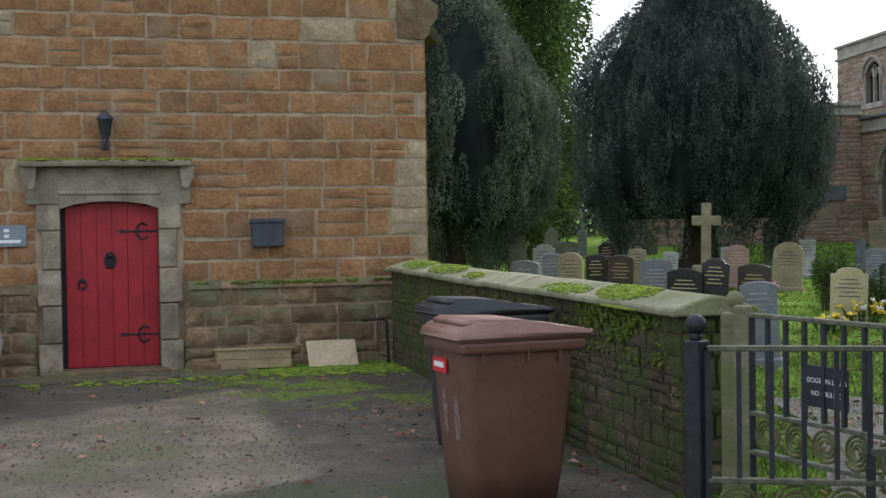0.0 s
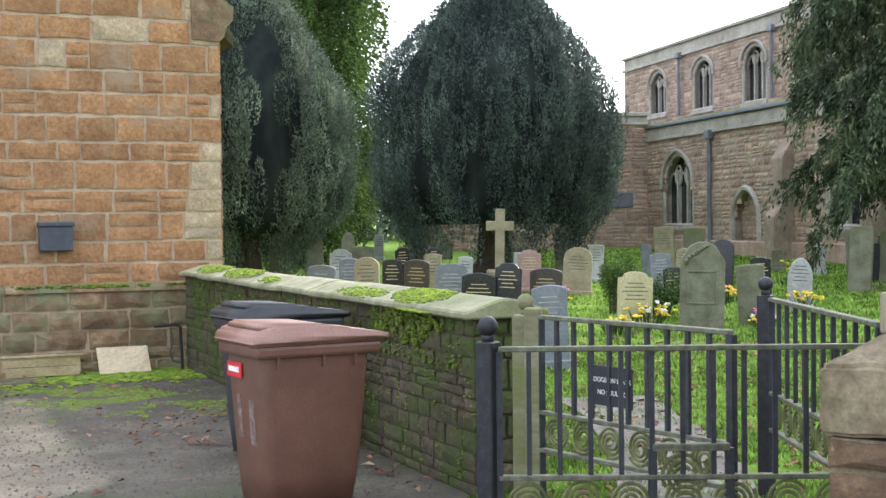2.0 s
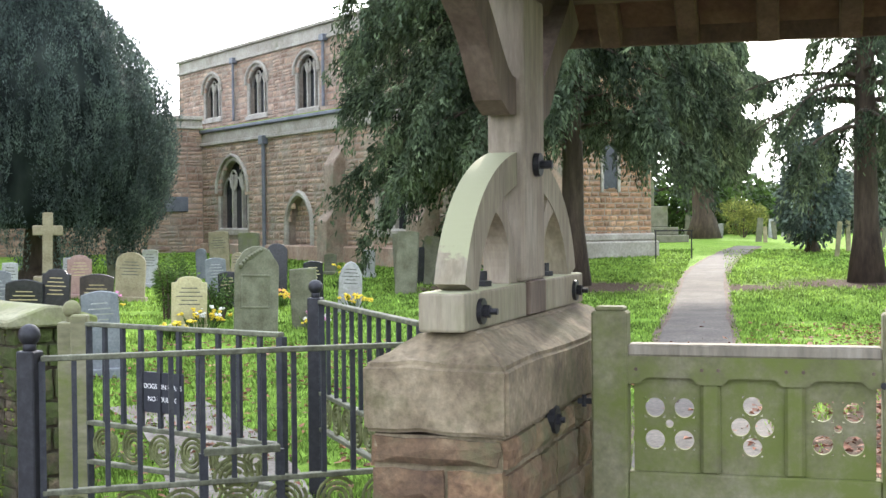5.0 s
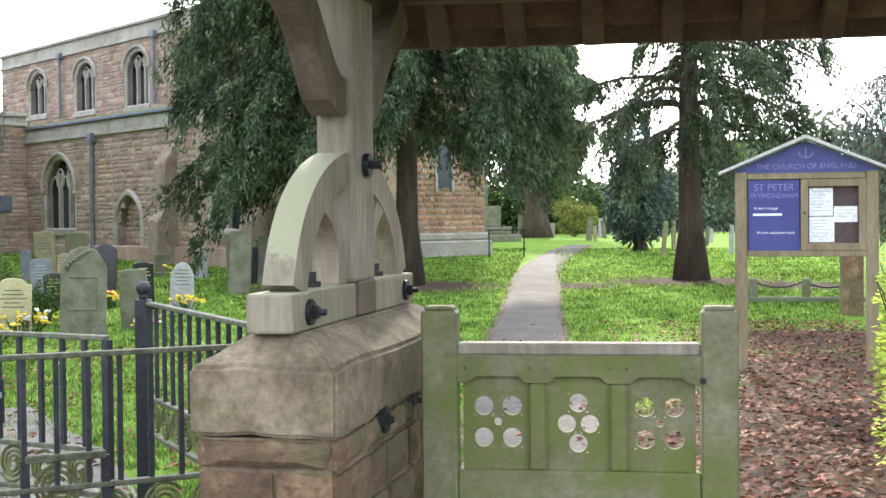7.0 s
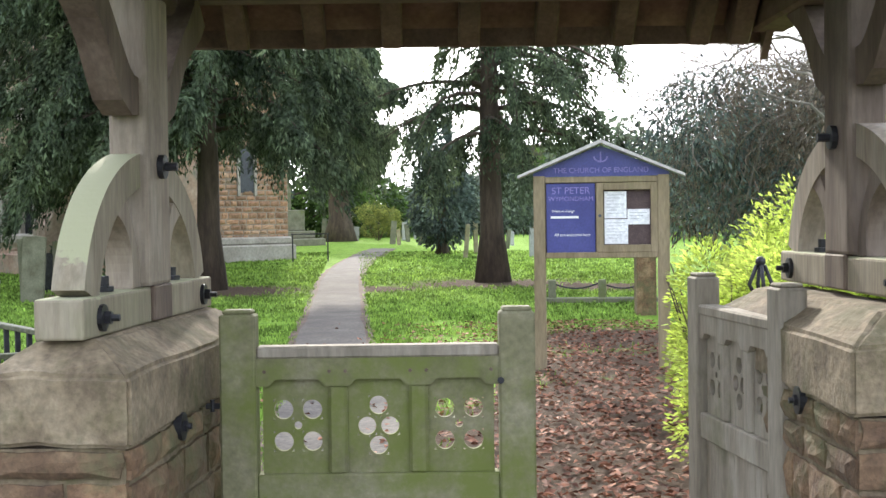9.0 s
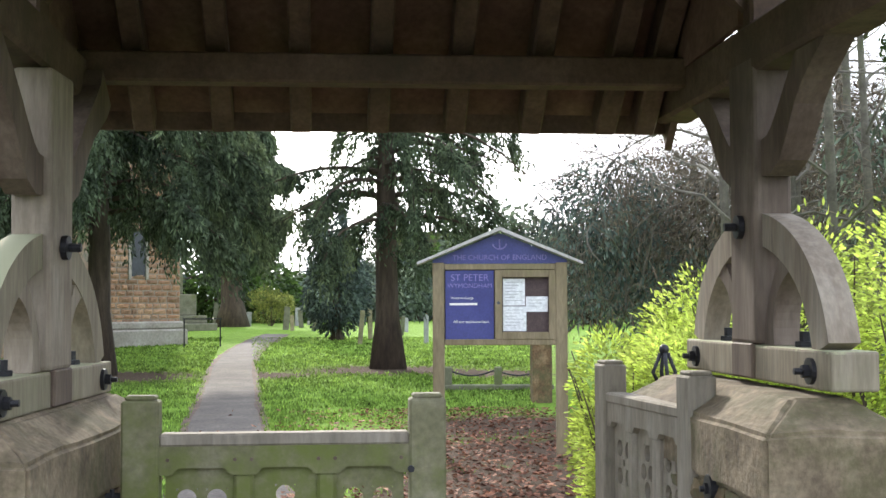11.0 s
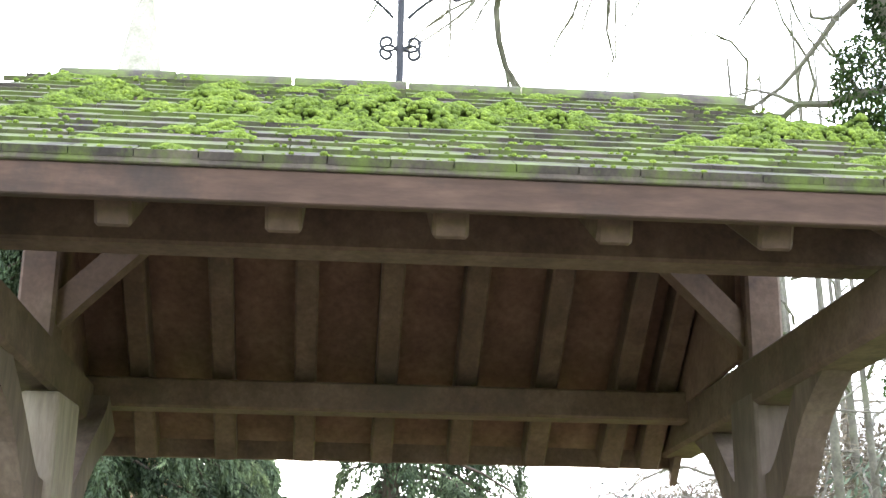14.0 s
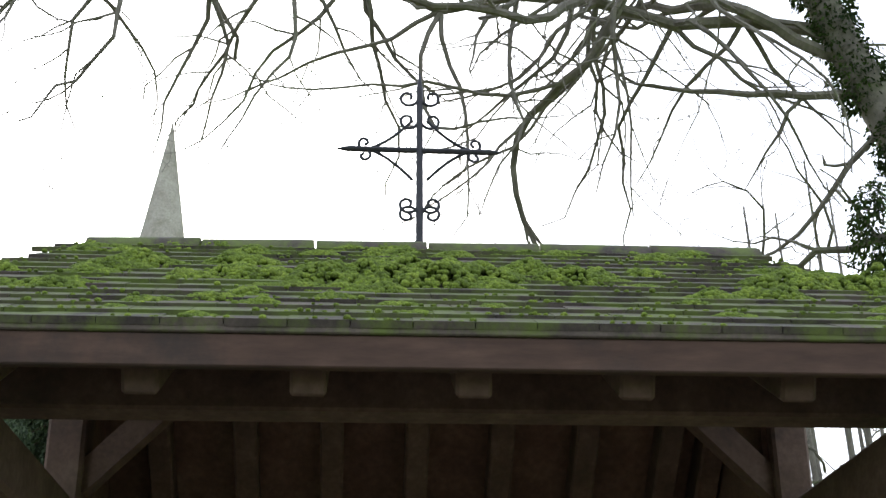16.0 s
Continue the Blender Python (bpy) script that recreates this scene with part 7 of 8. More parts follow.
headstone(18.65, 10.64, 0.52, 0.81, "low", "browngranite")
headstone(22.85, 12.34, 0.56, 0.97, "round", "tanstone")
headstone(13.04, 7.34, 0.40, 0.97, "low", "slate")
headstone(28.84, 15.97, 0.34, 0.77, "square", "greenstone")
headstone(17.96, 8.72, 0.52, 0.83, "shoulder", "yellowstone")
headstone(24.41, 9.97, 0.41, 1.09, "round", "blackgranite")
headstone(18.65, 7.14, 0.40, 0.93, "square", "greenstone")
headstone(21.52, 7.45, 0.40, 0.89, "gothic", "palestone")
headstone(26.02, 7.81, 0.40, 1.26, "square", "greenstone")
headstone(28.87, 8.06, 0.34, 1.11, "square", "greenstone")
headstone(29.98, 13.71, 0.49, 1.19, "square", "tanstone")
headstone(30.27, 13.08, 0.52, 1.15, "square", "greenstone")
headstone(24.49, 11.29, 0.42, 0.80, "low", "slate")
headstone(21.86, 9.83, 0.35, 0.68, "low", "blackgranite")
headstone(25.57, 11.34, 0.27, 0.86, "round", "tanstone")
headstone(22.44, 8.44, 0.35, 0.85, "low", "blackgranite")
headstone(31.94, 11.58, 0.32, 0.57, "low", "greenstone")
headstone(31.30, 10.36, 0.32, 0.70, "square", "palestone")
headstone(34.55, 10.01, 0.28, 0.62, "round", "blackgranite")
headstone(34.76, 9.27, 0.38, 0.69, "square", "palestone")
headstone(29.79, 14.12, 0.26, 0.77, "round", "slate")
headstone(26.57, 13.87, 0.34, 0.87, "square", "palestone")
headstone(34.30, 24.19, 0.36, 0.81, "square", "tanstone")
headstone(34.80, 23.45, 0.40, 0.67, "round", "greenstone")
headstone(33.56, 25.19, 0.29, 0.82, "square", "palestone")
headstone(25.74, 15.35, 0.29, 0.72, "square", "palestone")
headstone(42.01, -1.05, 0.14, 1.13, "slab", "tanstone")
headstone(46.00, -1.52, 0.16, 1.11, "slab", "tanstone")
headstone(49.95, -2.81, 0.15, 0.74, "slab", "greenstone")
headstone(54.93, -3.29, 0.16, 0.61, "slab", "palestone")
headstone(42.91, -3.21, 0.15, 0.95, "slab", "palestone")
headstone(59.99, 1.82, 0.26, 1.08, "slab", "greenstone")
headstone(70.00, 1.52, 0.27, 0.97, "slab", "palestone")
headstone(66.01, 1.23, 0.22, 0.90, "slab", "greenstone")
headstone(58.00, 1.47, 0.17, 0.71, "slab", "tanstone")
headstone(72.02, 0.95, 0.18, 0.55, "slab", "palestone")
headstone(64.02, 0.56, 0.22, 0.91, "slab", "greenstone")
headstone(69.90, 4.04, 0.27, 0.76, "slab", "palestone")
headstone(74.76, 6.17, 0.26, 1.22, "slab", "greenstone")
headstone(25.86, 7.75, 0.44, 1.30, "square", "greenstone")
headstone(28.83, 8.29, 0.18, 0.86, "square", "blackgranite")

# the tall carved tablet and the stone cross
tab = thing("headstone", pose(17.45, 7.44, ground_z(17.45, 7.44) - 0.03, 0, 1.5, -64), "tall weathered headstone with a carved head and sunk panel", "headstone", "churchyard headstones")
tb = prism(bmesh.new(), [(-0.31, 0), (0.31, 0), (0.31, 1.02), (0.27, 1.1), (0.25, 1.12), (0.17, 1.25), (0.05, 1.3), (-0.06, 1.3), (-0.18, 1.24), (-0.26, 1.12), (-0.28, 1.1), (-0.31, 1.02)], -0.06, 0.06)
bmesh.ops.bevel(tb, geom=tb.edges[:], offset=0.012, segments=1, affect="EDGES")
part("slab", tb, stone_mats["greenstone"], tab)
fr = bmesh.new()
for a, b, c, d in ((-0.23, -0.2, 0.42, 0.9), (0.17, 0.2, 0.42, 0.9), (-0.2, 0.17, 0.42, 0.45), (-0.2, 0.17, 0.87, 0.9)):
    box(fr, a, b, -0.075, -0.055, c, d, bevel=0.006)
part("panel_frame", fr, stone_mats["greenstone"], tab, "raised frame round a sunk panel")
sw = tube(bmesh.new(), [(-0.24 + 0.3 * t, -0.065, 0.98 + 0.26 * t ** 0.6 + 0.02 * math.sin(9 * t)) for t in np.linspace(0, 1, 10)], 0.022, 7)
for t in np.linspace(0.05, 0.95, 8):
    ball(sw, (-0.24 + 0.3 * t, -0.07, 0.99 + 0.26 * t ** 0.6), 0.034, 0.8, 8, 5)
part("carved_garland", sw, stone_mats["greenstone"], tab, "", True)
xs_ = thing("stone_cross", pose(25.5, 15.74, ground_z(25.5, 15.74) - 0.03, 0, 1, -58), "pale stone memorial cross among the headstones", "cross")
part("shaft", boxed(-0.11, 0.11, -0.08, 0.08, 0.3, 1.7, bevel=0.02), stone_mats["tanstone"], xs_)
part("cross_arm", boxed(-0.32, 0.32, -0.075, 0.075, 1.2, 1.42, bevel=0.02), stone_mats["tanstone"], xs_)
part("base", boxed(-0.3, 0.3, -0.25, 0.25, 0.0, 0.32, bevel=0.03), stone_mats["tanstone"], xs_)
# a cross base with steps by the far path, and a low iron rail
cb_ = thing("stone_cross", pose(60.5, 6.6, ground_z(60.5, 6.6) - 0.05, 0, 0, 30), "stepped stone base of an old churchyard cross", "cross")
for s, z0, z1 in ((1.3, 0, 0.35), (0.95, 0.35, 0.7), (0.6, 0.7, 1.65)):
    part("step", boxed(-s, s, -s, s, z0, z1, bevel=0.04), stone_mats["greenstone"], cb_)
part("shaft", boxed(-0.14, 0.14, -0.14, 0.14, 1.65, 2.9, bevel=0.03), stone_mats["greenstone"], cb_)
rl = thing("iron_rail", pose(41.5, 4.35, ground_z(41.5, 4.35), 0, 0, -80), "low black iron rail beside the path", "rail")
for x in (0.0, 1.1):
    part("leg", boxed(x - 0.02, x + 0.02, -0.02, 0.02, -0.05, 0.85), ironblack, rl)
part("rail", boxed(-0.05, 1.15, -0.03, 0.03, 0.83, 0.87), ironblack, rl)


# ---- flowers, shrubs and leaves ----
def flower_bunch(x, y, colours, label, n=16, spread=0.18, h=0.28):
    fb = thing("flowers", pose(x, y, ground_z(x, y)), label, "flowers", "flowers on the graves")
    r = random.Random(int(x * 100))
    st = bmesh.new()
    heads = {c: [] for c in colours}
    for i in range(n):
        dx, dy, hh = r.gauss(0, spread * 0.6), r.gauss(0, spread * 0.6), h * r.uniform(0.6, 1.1)
        tube(st, [(dx * 0.3, dy * 0.3, 0), (dx, dy, hh)], 0.006, 4)
        c = colours[i % len(colours)]
        for q in range(5):
            heads[c].append((dx + r.gauss(0, 0.018), dy + r.gauss(0, 0.018), hh + r.gauss(0, 0.012), 0.022, 0.7))
    for i in range(26):
        a = r.uniform(0, 6.283)
        q = spread * r.random()
        v = [st.verts.new(p) for p in ((q * math.cos(a), q * math.sin(a), 0.02), (q * math.cos(a) + 0.03, q * math.sin(a), 0.12), (q * math.cos(a) * 1.3, q * math.sin(a) * 1.3, 0.24 * r.uniform(0.5, 1)))]
        st.faces.new(v)
    part("stalk_clump", st, leafgreen, fb)
    for c, it in heads.items():
        lumps("blossom", it, c, fb)["kind"] = "stuff"
    return fb


petal_y = surface("petal_yellow", (0.68, 0.46, 0.02), (0.75, 0.55, 0.04), (0.8, 0.62, 0.1), 20, 0.7, fine=80)
petal_w = surface("petal_white", (0.66, 0.66, 0.6), (0.74, 0.74, 0.7), (0.8, 0.8, 0.78), 20, 0.7, fine=80)
petal_p = surface("petal_pink", (0.5, 0.12, 0.3), (0.6, 0.2, 0.4), (0.66, 0.35, 0.5), 20, 0.7, fine=80)
petal_o = surface("petal_orange", (0.7, 0.25, 0.06), (0.76, 0.34, 0.12), (0.8, 0.45, 0.2), 20, 0.7, fine=80)
flower_bunch(17.9, 8.45, (petal_y, petal_w, petal_y), "yellow and white flowers before a headstone", 26, 0.28, 0.3)
flower_bunch(16.6, 8.3, (petal_y,), "small yellow daffodils in the grass", 14, 0.22, 0.25)
flower_bunch(15.9, 9.0, (petal_y, petal_o), "daffodils by a grave kerb", 16, 0.25, 0.3)
flower_bunch(15.3, 9.6, (petal_y, petal_p), "mixed flowers by a grave", 16, 0.25, 0.3)
flower_bunch(18.6, 7.0, (petal_p, petal_w), "pink flowers on a grave", 14, 0.2, 0.22)
flower_bunch(19.2, 10.9, (petal_y, petal_w), "yellow and white flowers by a slate stone", 18, 0.3, 0.35)
flower_bunch(21.2, 7.25, (petal_y,), "yellow flowers before a pale headstone", 18, 0.22, 0.3)
flower_bunch(22.0, 8.9, (petal_o, petal_y), "orange flowers on a grave", 16, 0.22, 0.3)
flower_bunch(21.6, 12.1, (petal_p, petal_w), "pink and white flowers on a grave", 16, 0.25, 0.3)
flower_bunch(26.5, 9.3, (petal_y,), "yellow flowers beside a dark stone", 14, 0.22, 0.5)
flower_bunch(18.0, 6.8, (petal_y,), "yellow flowers on a small kerb", 8, 0.1, 0.15)


def shrub(x, y, h, r, mat, label, count, size, seed, name="shrub", droop=0.2, long=1.4):
    s = thing(name, pose(x, y, ground_z(x, y) - 0.02), label, "shrub")
    g = random.Random(seed)
    st = bmesh.new()
    for i in range(9):
        a = g.uniform(0, 6.283)
        tube(st, [(0.1 * math.cos(a), 0.1 * math.sin(a), 0), (0.4 * r * math.cos(a), 0.4 * r * math.sin(a), h * 0.5), (0.75 * r * math.cos(a), 0.75 * r * math.sin(a), h * g.uniform(0.7, 0.95))], [0.02, 0.012, 0.004], 5)
    part("stalk_clump", st, bark, s)
    blobs = []
    for i in range(10):
        a, q = g.uniform(0, 6.283), r * 0.55 * math.sqrt(g.random())
        z = h * g.uniform(0.25, 0.8)
        blobs.append((q * math.cos(a), q * math.sin(a), z, r * g.uniform(0.35, 0.6), r * g.uniform(0.35, 0.6), h * g.uniform(0.16, 0.3)))
    me = crown_mesh(blobs, count, size, seed, droop, long)
    me.materials.append(mat)
    c = new("foliage", me)
    c.parent = s
    return s


shrub(19.6, 9.85, 1.0, 0.3, leafgreen, "small upright green conifer among the graves", 1500, 0.03, 31, "conifer_shrub", 0.0, 2.5)
shrub(19.3, 8.9, 0.75, 0.5, leafgreen, "low leafy bush beside a headstone", 1500, 0.035, 32)
shrub(21.5, 10.6, 0.8, 0.45, leafgreen, "low leafy bush beside a headstone", 1200, 0.04, 33)
shrub(70.0, 2.9, 2.0, 1.35, dullgold, "round clipped golden bush in the far churchyard", 9000, 0.05, 34, "round_bush", 0.0, 1.0)
for i, (x, y, h, r) in enumerate(((8.9, -1.85, 1.35, 0.55), (9.9, -2.1, 1.5, 0.65), (8.6, -2.35, 1.7, 0.75), (9.6, -2.9, 2.1, 0.95), (8.2, -3.1, 2.35, 1.0), (10.6, -2.6, 1.5, 0.8), (7.4, -3.2, 2.3, 0.8), (11.2, -3.3, 1.9, 0.9))):
    shrub(x, y - 0.2, h, r, limeleaf, "bright yellow-green leafy shrub beside the gate", 13000, 0.025, 50 + i, "golden_shrub", -0.1, 1.7)
fin = thing("finial_post", pose(7.0, -1.8, 0), "black iron finial post in the shrub", "post")
part("shaft", tube(bmesh.new(), [(0, 0, 0), (0, 0, 1.3)], 0.02, 8), ironblack, fin)
fb_ = ball(bmesh.new(), (0, 0, 1.45), 0.028, 1.0, 10, 7)
for q in range(4):
    a = q * math.pi / 2
    tube(fb_, [(0.02 * math.cos(a), 0.02 * math.sin(a), 1.25), (0.06 * math.cos(a), 0.06 * math.sin(a), 1.33), (0.02 * math.cos(a), 0.02 * math.sin(a), 1.43)], 0.012, 6)
part("finial", fb_, ironblack, fin, "", True)

# low broken kerb with posts behind the notice board
kerb = thing("grave_kerb", pose(24.0, -2.2, ground_z(24, -2.2), 0, 0, -95), "low mossy grave kerb with short posts and chain", "grave kerb")
for x in (0.0, 0.9, 1.7):
    part("post", boxed(x - 0.07, x + 0.07, -0.07, 0.07, -0.05, 0.42, bevel=0.015), stone_mats["greenstone"], kerb)
part("kerb_stone", boxed(-0.2, 1.9, -0.1, 0.1, -0.05, 0.10, bevel=0.02), stone_mats["greenstone"], kerb)
part("chain", tube(bmesh.new(), [(0.0 + 1.7 * t, 0, 0.36 - 0.1 * math.sin(math.pi * ((t * 2) % 1))) for t in np.linspace(0, 1, 20)], 0.015, 6), ironblack, kerb)
pillar = thing("brick_pillar", pose(21.7, -3.52, ground_z(21.7, -3.52), 0, 0, 0), "short old brick pillar behind the notice board", "pillar")
part("shaft", boxed(-0.16, 0.16, -0.16, 0.16, -0.05, 1.0, bevel=0.02), rubble, pillar)

# far house and hedges
farbrick = surface("farbrick", (0.17, 0.075, 0.05), (0.24, 0.11, 0.075), (0.30, 0.15, 0.1), 0.8, 0.95, fine=6)
fh = thing("far_house", pose(95, -4.6, ground_z(95, 0), 0, 0, -92), "red brick house with white windows beyond the churchyard", "house")
part("wall", boxed(-1, 9.0, 0, 6, -0.2, 3.0), farbrick, fh)
part("roof", prism(bmesh.new(), [(-1.2, 3.0), (9.2, 3.0), (8.0, 6.2), (0.0, 6.2)], -0.3, 6.3), rooftile_joined, fh)
for x in (0.5, 4.5):
    wdw = part("window", boxed(x, x + 1.1, -0.05, 0.05, 0.5, 2.0), glass, fh)
    wf = bmesh.new()
    for k in range(3):
        box(wf, x + 0.5 * k, x + 0.5 * k + 0.1, -0.09, 0.0, 0.45, 2.05)
        box(wf, x, x + 1.1, -0.09, 0.0, 0.45 + 0.75 * k, 0.55 + 0.75 * k)
    part("window_frame", wf, white_paint, wdw, "white window frame")

# ---- more trees and the far boundary ----
twig = foliage("twig", (0.085, 0.068, 0.055), (0.14, 0.115, 0.092), (0.2, 0.17, 0.135), 0.6, 0.1)
tree("conifer_tree", 67.0, 4.7, "old cedar with a broad flared trunk", cedargreen, cone_blobs(3.4, 10.0, 3.2, 12, 62, 0.9), 40000, 0.12, 11.0, 0.62, 62, 0.7, 3.2, 8)
tree("dark_yew", 46.0, -0.35, "small dark clipped yew in the grass", yewdark, [(0, 0, 1.6, 1.15, 1.15, 1.3), (0.2, 0, 2.7, 0.9, 0.9, 1.2), (-0.3, 0.2, 3.8, 0.6, 0.6, 1.1)], 9000, 0.10, 3.0, 0.2, 63, 0.4, 1.6, 4)
for i, (x, y, h, r, mat_, lab) in enumerate(((78, 9, 5.0, 6, leafgreen, "leafy green trees beyond the churchyard"), (84, 1.5, 4.2, 6, yewgreen, "dark evergreen trees beyond the churchyard"), (86, -6, 4.5, 6, yewdark, "dark evergreen trees beyond the churchyard"), (70, -14, 7, 6, yewgreen, "dark evergreen trees beyond the churchyard"), (74, 17, 12, 7, yewdark, "dark evergreen trees beyond the church"), (88, -15, 7, 7, leafgreen, "leafy green trees beyond the churchyard"), (52, 46, 9, 8, yewgreen, "dark evergreen trees behind the yews"), (40, 52, 9, 8, leafgreen, "leafy green trees behind the yews"), (62, 38, 6, 8, yewdark, "dark evergreen hedge by the church"))):
    tree("boundary_tree", x, y, lab, mat_, [(random.Random(i).uniform(-2, 2), -r * 0.9 + r * 1.8 * k / 5, h * 0.45 * (0.6 + 0.5 * ((k * 7 + i) % 3) / 2), r * 0.5, r * 0.45, h * 0.42) for k in range(6)], 9000, 0.26, h * 0.7, 0.3, 200 + i, 0.3, 1.4, 4)


def bare_branches(bm, start, heading, length, radius, depth, r, droop):
    """A limb that bends, droops and forks into finer ones."""
    pts, rad = [Vector(start)], [radius]
    d = Vector(heading).normalized()
    k = max(5, int(length / 0.32))
    for i in range(k):
        d = (d + Vector((r.gauss(0, 0.27), r.gauss(0, 0.27), r.gauss(0, 0.25) - droop * (0.3 + i / k)))).normalized()
        pts.append(pts[-1] + d * length / k)
        rad.append(radius * (1 - 0.8 * (i + 1) / k))
        if depth > 0 and i > 0 and r.random() < (0.48 if depth > 1 else 0.5):
            side = (d + Vector((r.gauss(0, 0.7), r.gauss(0, 0.7), r.gauss(0, 0.5)))).normalized()
            bare_branches(bm, pts[-1], side, length * r.uniform(0.3, 0.6) * (1 - 0.3 * i / k), max(0.004, rad[-1] * 0.6), depth - 1, r, droop + 0.06)
    tube(bm, pts, [max(q, 0.004) for q in rad], 7 if radius > 0.05 else 5 if radius > 0.02 else 4, False)


greybark = surface("greybark", (0.09, 0.08, 0.065), (0.15, 0.135, 0.11), (0.22, 0.2, 0.165), 4, 0.95, fine=25, depth=0.02, stain=(0.12, 0.13, 0.07))
old = thing("bare_tree", pose(12.9, -6.5, 0), "old leafless tree with an ivy-clad trunk above the gate", "tree")
trunk_pts = [(0.1, -0.6, -0.1), (0.05, -0.2, 3.0), (0.0, 0.0, 6.0), (0.0, 0.35, 8.4), (0.0, 0.85, 9.6), (0.0, 1.5, 11.5), (0.2, 2.0, 13.5)]
part("trunk", tube(bmesh.new(), trunk_pts, [0.42, 0.34, 0.3, 0.27, 0.22, 0.16, 0.1], 12), greybark, old, "", True)
rt2 = random.Random(314)
for start, head, ln, rad in (((0, 0.95, 9.75), (0.05, 1.0, 0.12), 5.6, 0.085), ((0, 0.9, 9.3), (-0.05, 1.0, -0.02), 3.2, 0.06), ((0, 1.3, 10.9), (0.0, 1.0, 0.25), 7.0, 0.10), ((0, 1.45, 11.4), (-0.15, 1.0, 0.1), 8.5, 0.09), ((0.1, 1.8, 12.2), (0.05, 1.0, 0.0), 10.0, 0.085), ((0.1, 2.0, 11.9), (0.0, 1.0, -0.03), 11.0, 0.08), ((0, 0.6, 9.0), (0.2, 0.9, -0.25), 3.0, 0.05), ((0, 0.2, 7.5), (0.3, 0.8, 0.1), 3.4, 0.06), ((0, 0.4, 8.6), (0.1, -0.6, 0.5), 3.0, 0.07)):
    bl = bmesh.new()
    bare_branches(bl, start, head, ln, rad, 3, rt2, 0.012)
    part("bough", bl, greybark, old, "bare twisting branches")
reach = [(0.1 + 0.15 * math.sin(i * 1.7), 1.15 + 0.9 * i, 10.2 + 0.07 * i + 0.16 * math.sin(i * 2.1)) for i in range(11)]
part("bough", tube(bmesh.new(), reach, [0.085 - 0.006 * i for i in range(11)], 8), greybark, old, "long bare bough over the gate")
for i in range(1, 11):
    for q in range(3):
        bl = bmesh.new()
        bare_branches(bl, reach[i], (rt2.gauss(0, 0.4), rt2.gauss(0.1, 0.5), -0.8), rt2.uniform(1.8, 3.6), 0.036, 2, rt2, 0.0)
        part("bough", bl, greybark, old, "hanging bare branch")
me = crown_mesh([(0, 0.0 + 0.1 * k, 0.8 + 0.85 * k, 0.4, 0.4, 0.6) for k in range(9)] + [(0, 0.45, 8.7, 0.36, 0.36, 0.55), (0, 0.85, 9.5, 0.32, 0.34, 0.5), (0, 1.05, 10.2, 0.3, 0.3, 0.5), (0, 1.3, 11.0, 0.3, 0.3, 0.6)], 32000, 0.045, 99, 0.5, 1.2)
me.materials.append(ivyleaf)
ivy_o = new("ivy", me)
ivy_o.parent = old
ivy_o["label"] = "glossy dark ivy leaves"
for i, (x, y, h) in enumerate(((15.3, -5.2, 9), (15.9, -6.3, 10), (17.0, -5.3, 8), (14.2, -7.4, 9), (19.0, -7.0, 9), (17.6, -6.4, 10), (18.5, -7.6, 11), (20.5, -8.3, 10), (22.0, -8.0, 9), (16.4, -7.0, 8), (23.5, -9.6, 11))):
    bt = thing("bare_tree", pose(x, y, 0), "slender leafless tree beside the gate", "tree")
    r3 = random.Random(400 + i)
    part("trunk", tube(bmesh.new(), [(0, 0, -0.1), (0.1, 0.1, h * 0.5), (0.0, 0.3, h)], [0.085, 0.055, 0.014], 8), greybark, bt, "", True)
    bl = bmesh.new()
    for k in range(9 if i < 5 else 7):
        z = h * (0.25 + 0.7 * k / 9)
        bare_branches(bl, (0.05, 0.1, z), (r3.gauss(0, 1), r3.gauss(0, 1), 0.6), h * 0.28, 0.026, 2 if i < 5 else 3, r3, 0.03)
    part("bough", bl, greybark, bt)
# twiggy ivy thicket along the right-hand boundary
for i, (x, y, h, r, mat_) in enumerate(((27.5, -6.4, 5.4, 2.3, yewdark), (27.0, -8.8, 6.6, 2.6, twig), (24.5, -9.6, 6.0, 2.4, yewgreen), (31, -7.5, 5.6, 2.4, twig), (21.0, -9.0, 6.0, 2.2, twig), (17.0, -8.6, 4.6, 2.0, yewgreen), (37, -10, 7.0, 3, yewdark))):
    t = thing("thicket", pose(x, y, ground_z(x, y)), "tangled twiggy thicket hung with ivy", "thicket")
    r4 = random.Random(500 + i)
    bl = bmesh.new()
    for k in range(15):
        a = r4.uniform(0, 6.283)
        bare_branches(bl, (0.5 * r * math.cos(a) * r4.random(), 0.5 * r * math.sin(a) * r4.random(), h * r4.uniform(0.1, 0.6)), (math.cos(a), math.sin(a), 1.2), h * 0.6, 0.03, 2, r4, 0.09)
    part("bough", bl, greybark, t)
    g4 = random.Random(600 + i)
    me = crown_mesh([(g4.uniform(-0.6, 0.6) * r, g4.uniform(-0.6, 0.6) * r, h * g4.uniform(0.2, 0.75), r * 0.5, r * 0.5, h * 0.22) for _ in range(9)], 7000, 0.055, 700 + i, 0.7, 2.4)
    me.materials.append(mat_)
    c = new("foliage", me)
    c.parent = t
    me = crown_mesh([(g4.uniform(-0.6, 0.6) * r, g4.uniform(-0.6, 0.6) * r, h * g4.uniform(0.4, 0.85), r * 0.6, r * 0.6, h * 0.24) for _ in range(9)], 5500, 0.013, 750 + i, 0.15, 32, 0.12)
    me.materials.append(twig)
    c = new("twig_tangle", me)
    c.parent = t


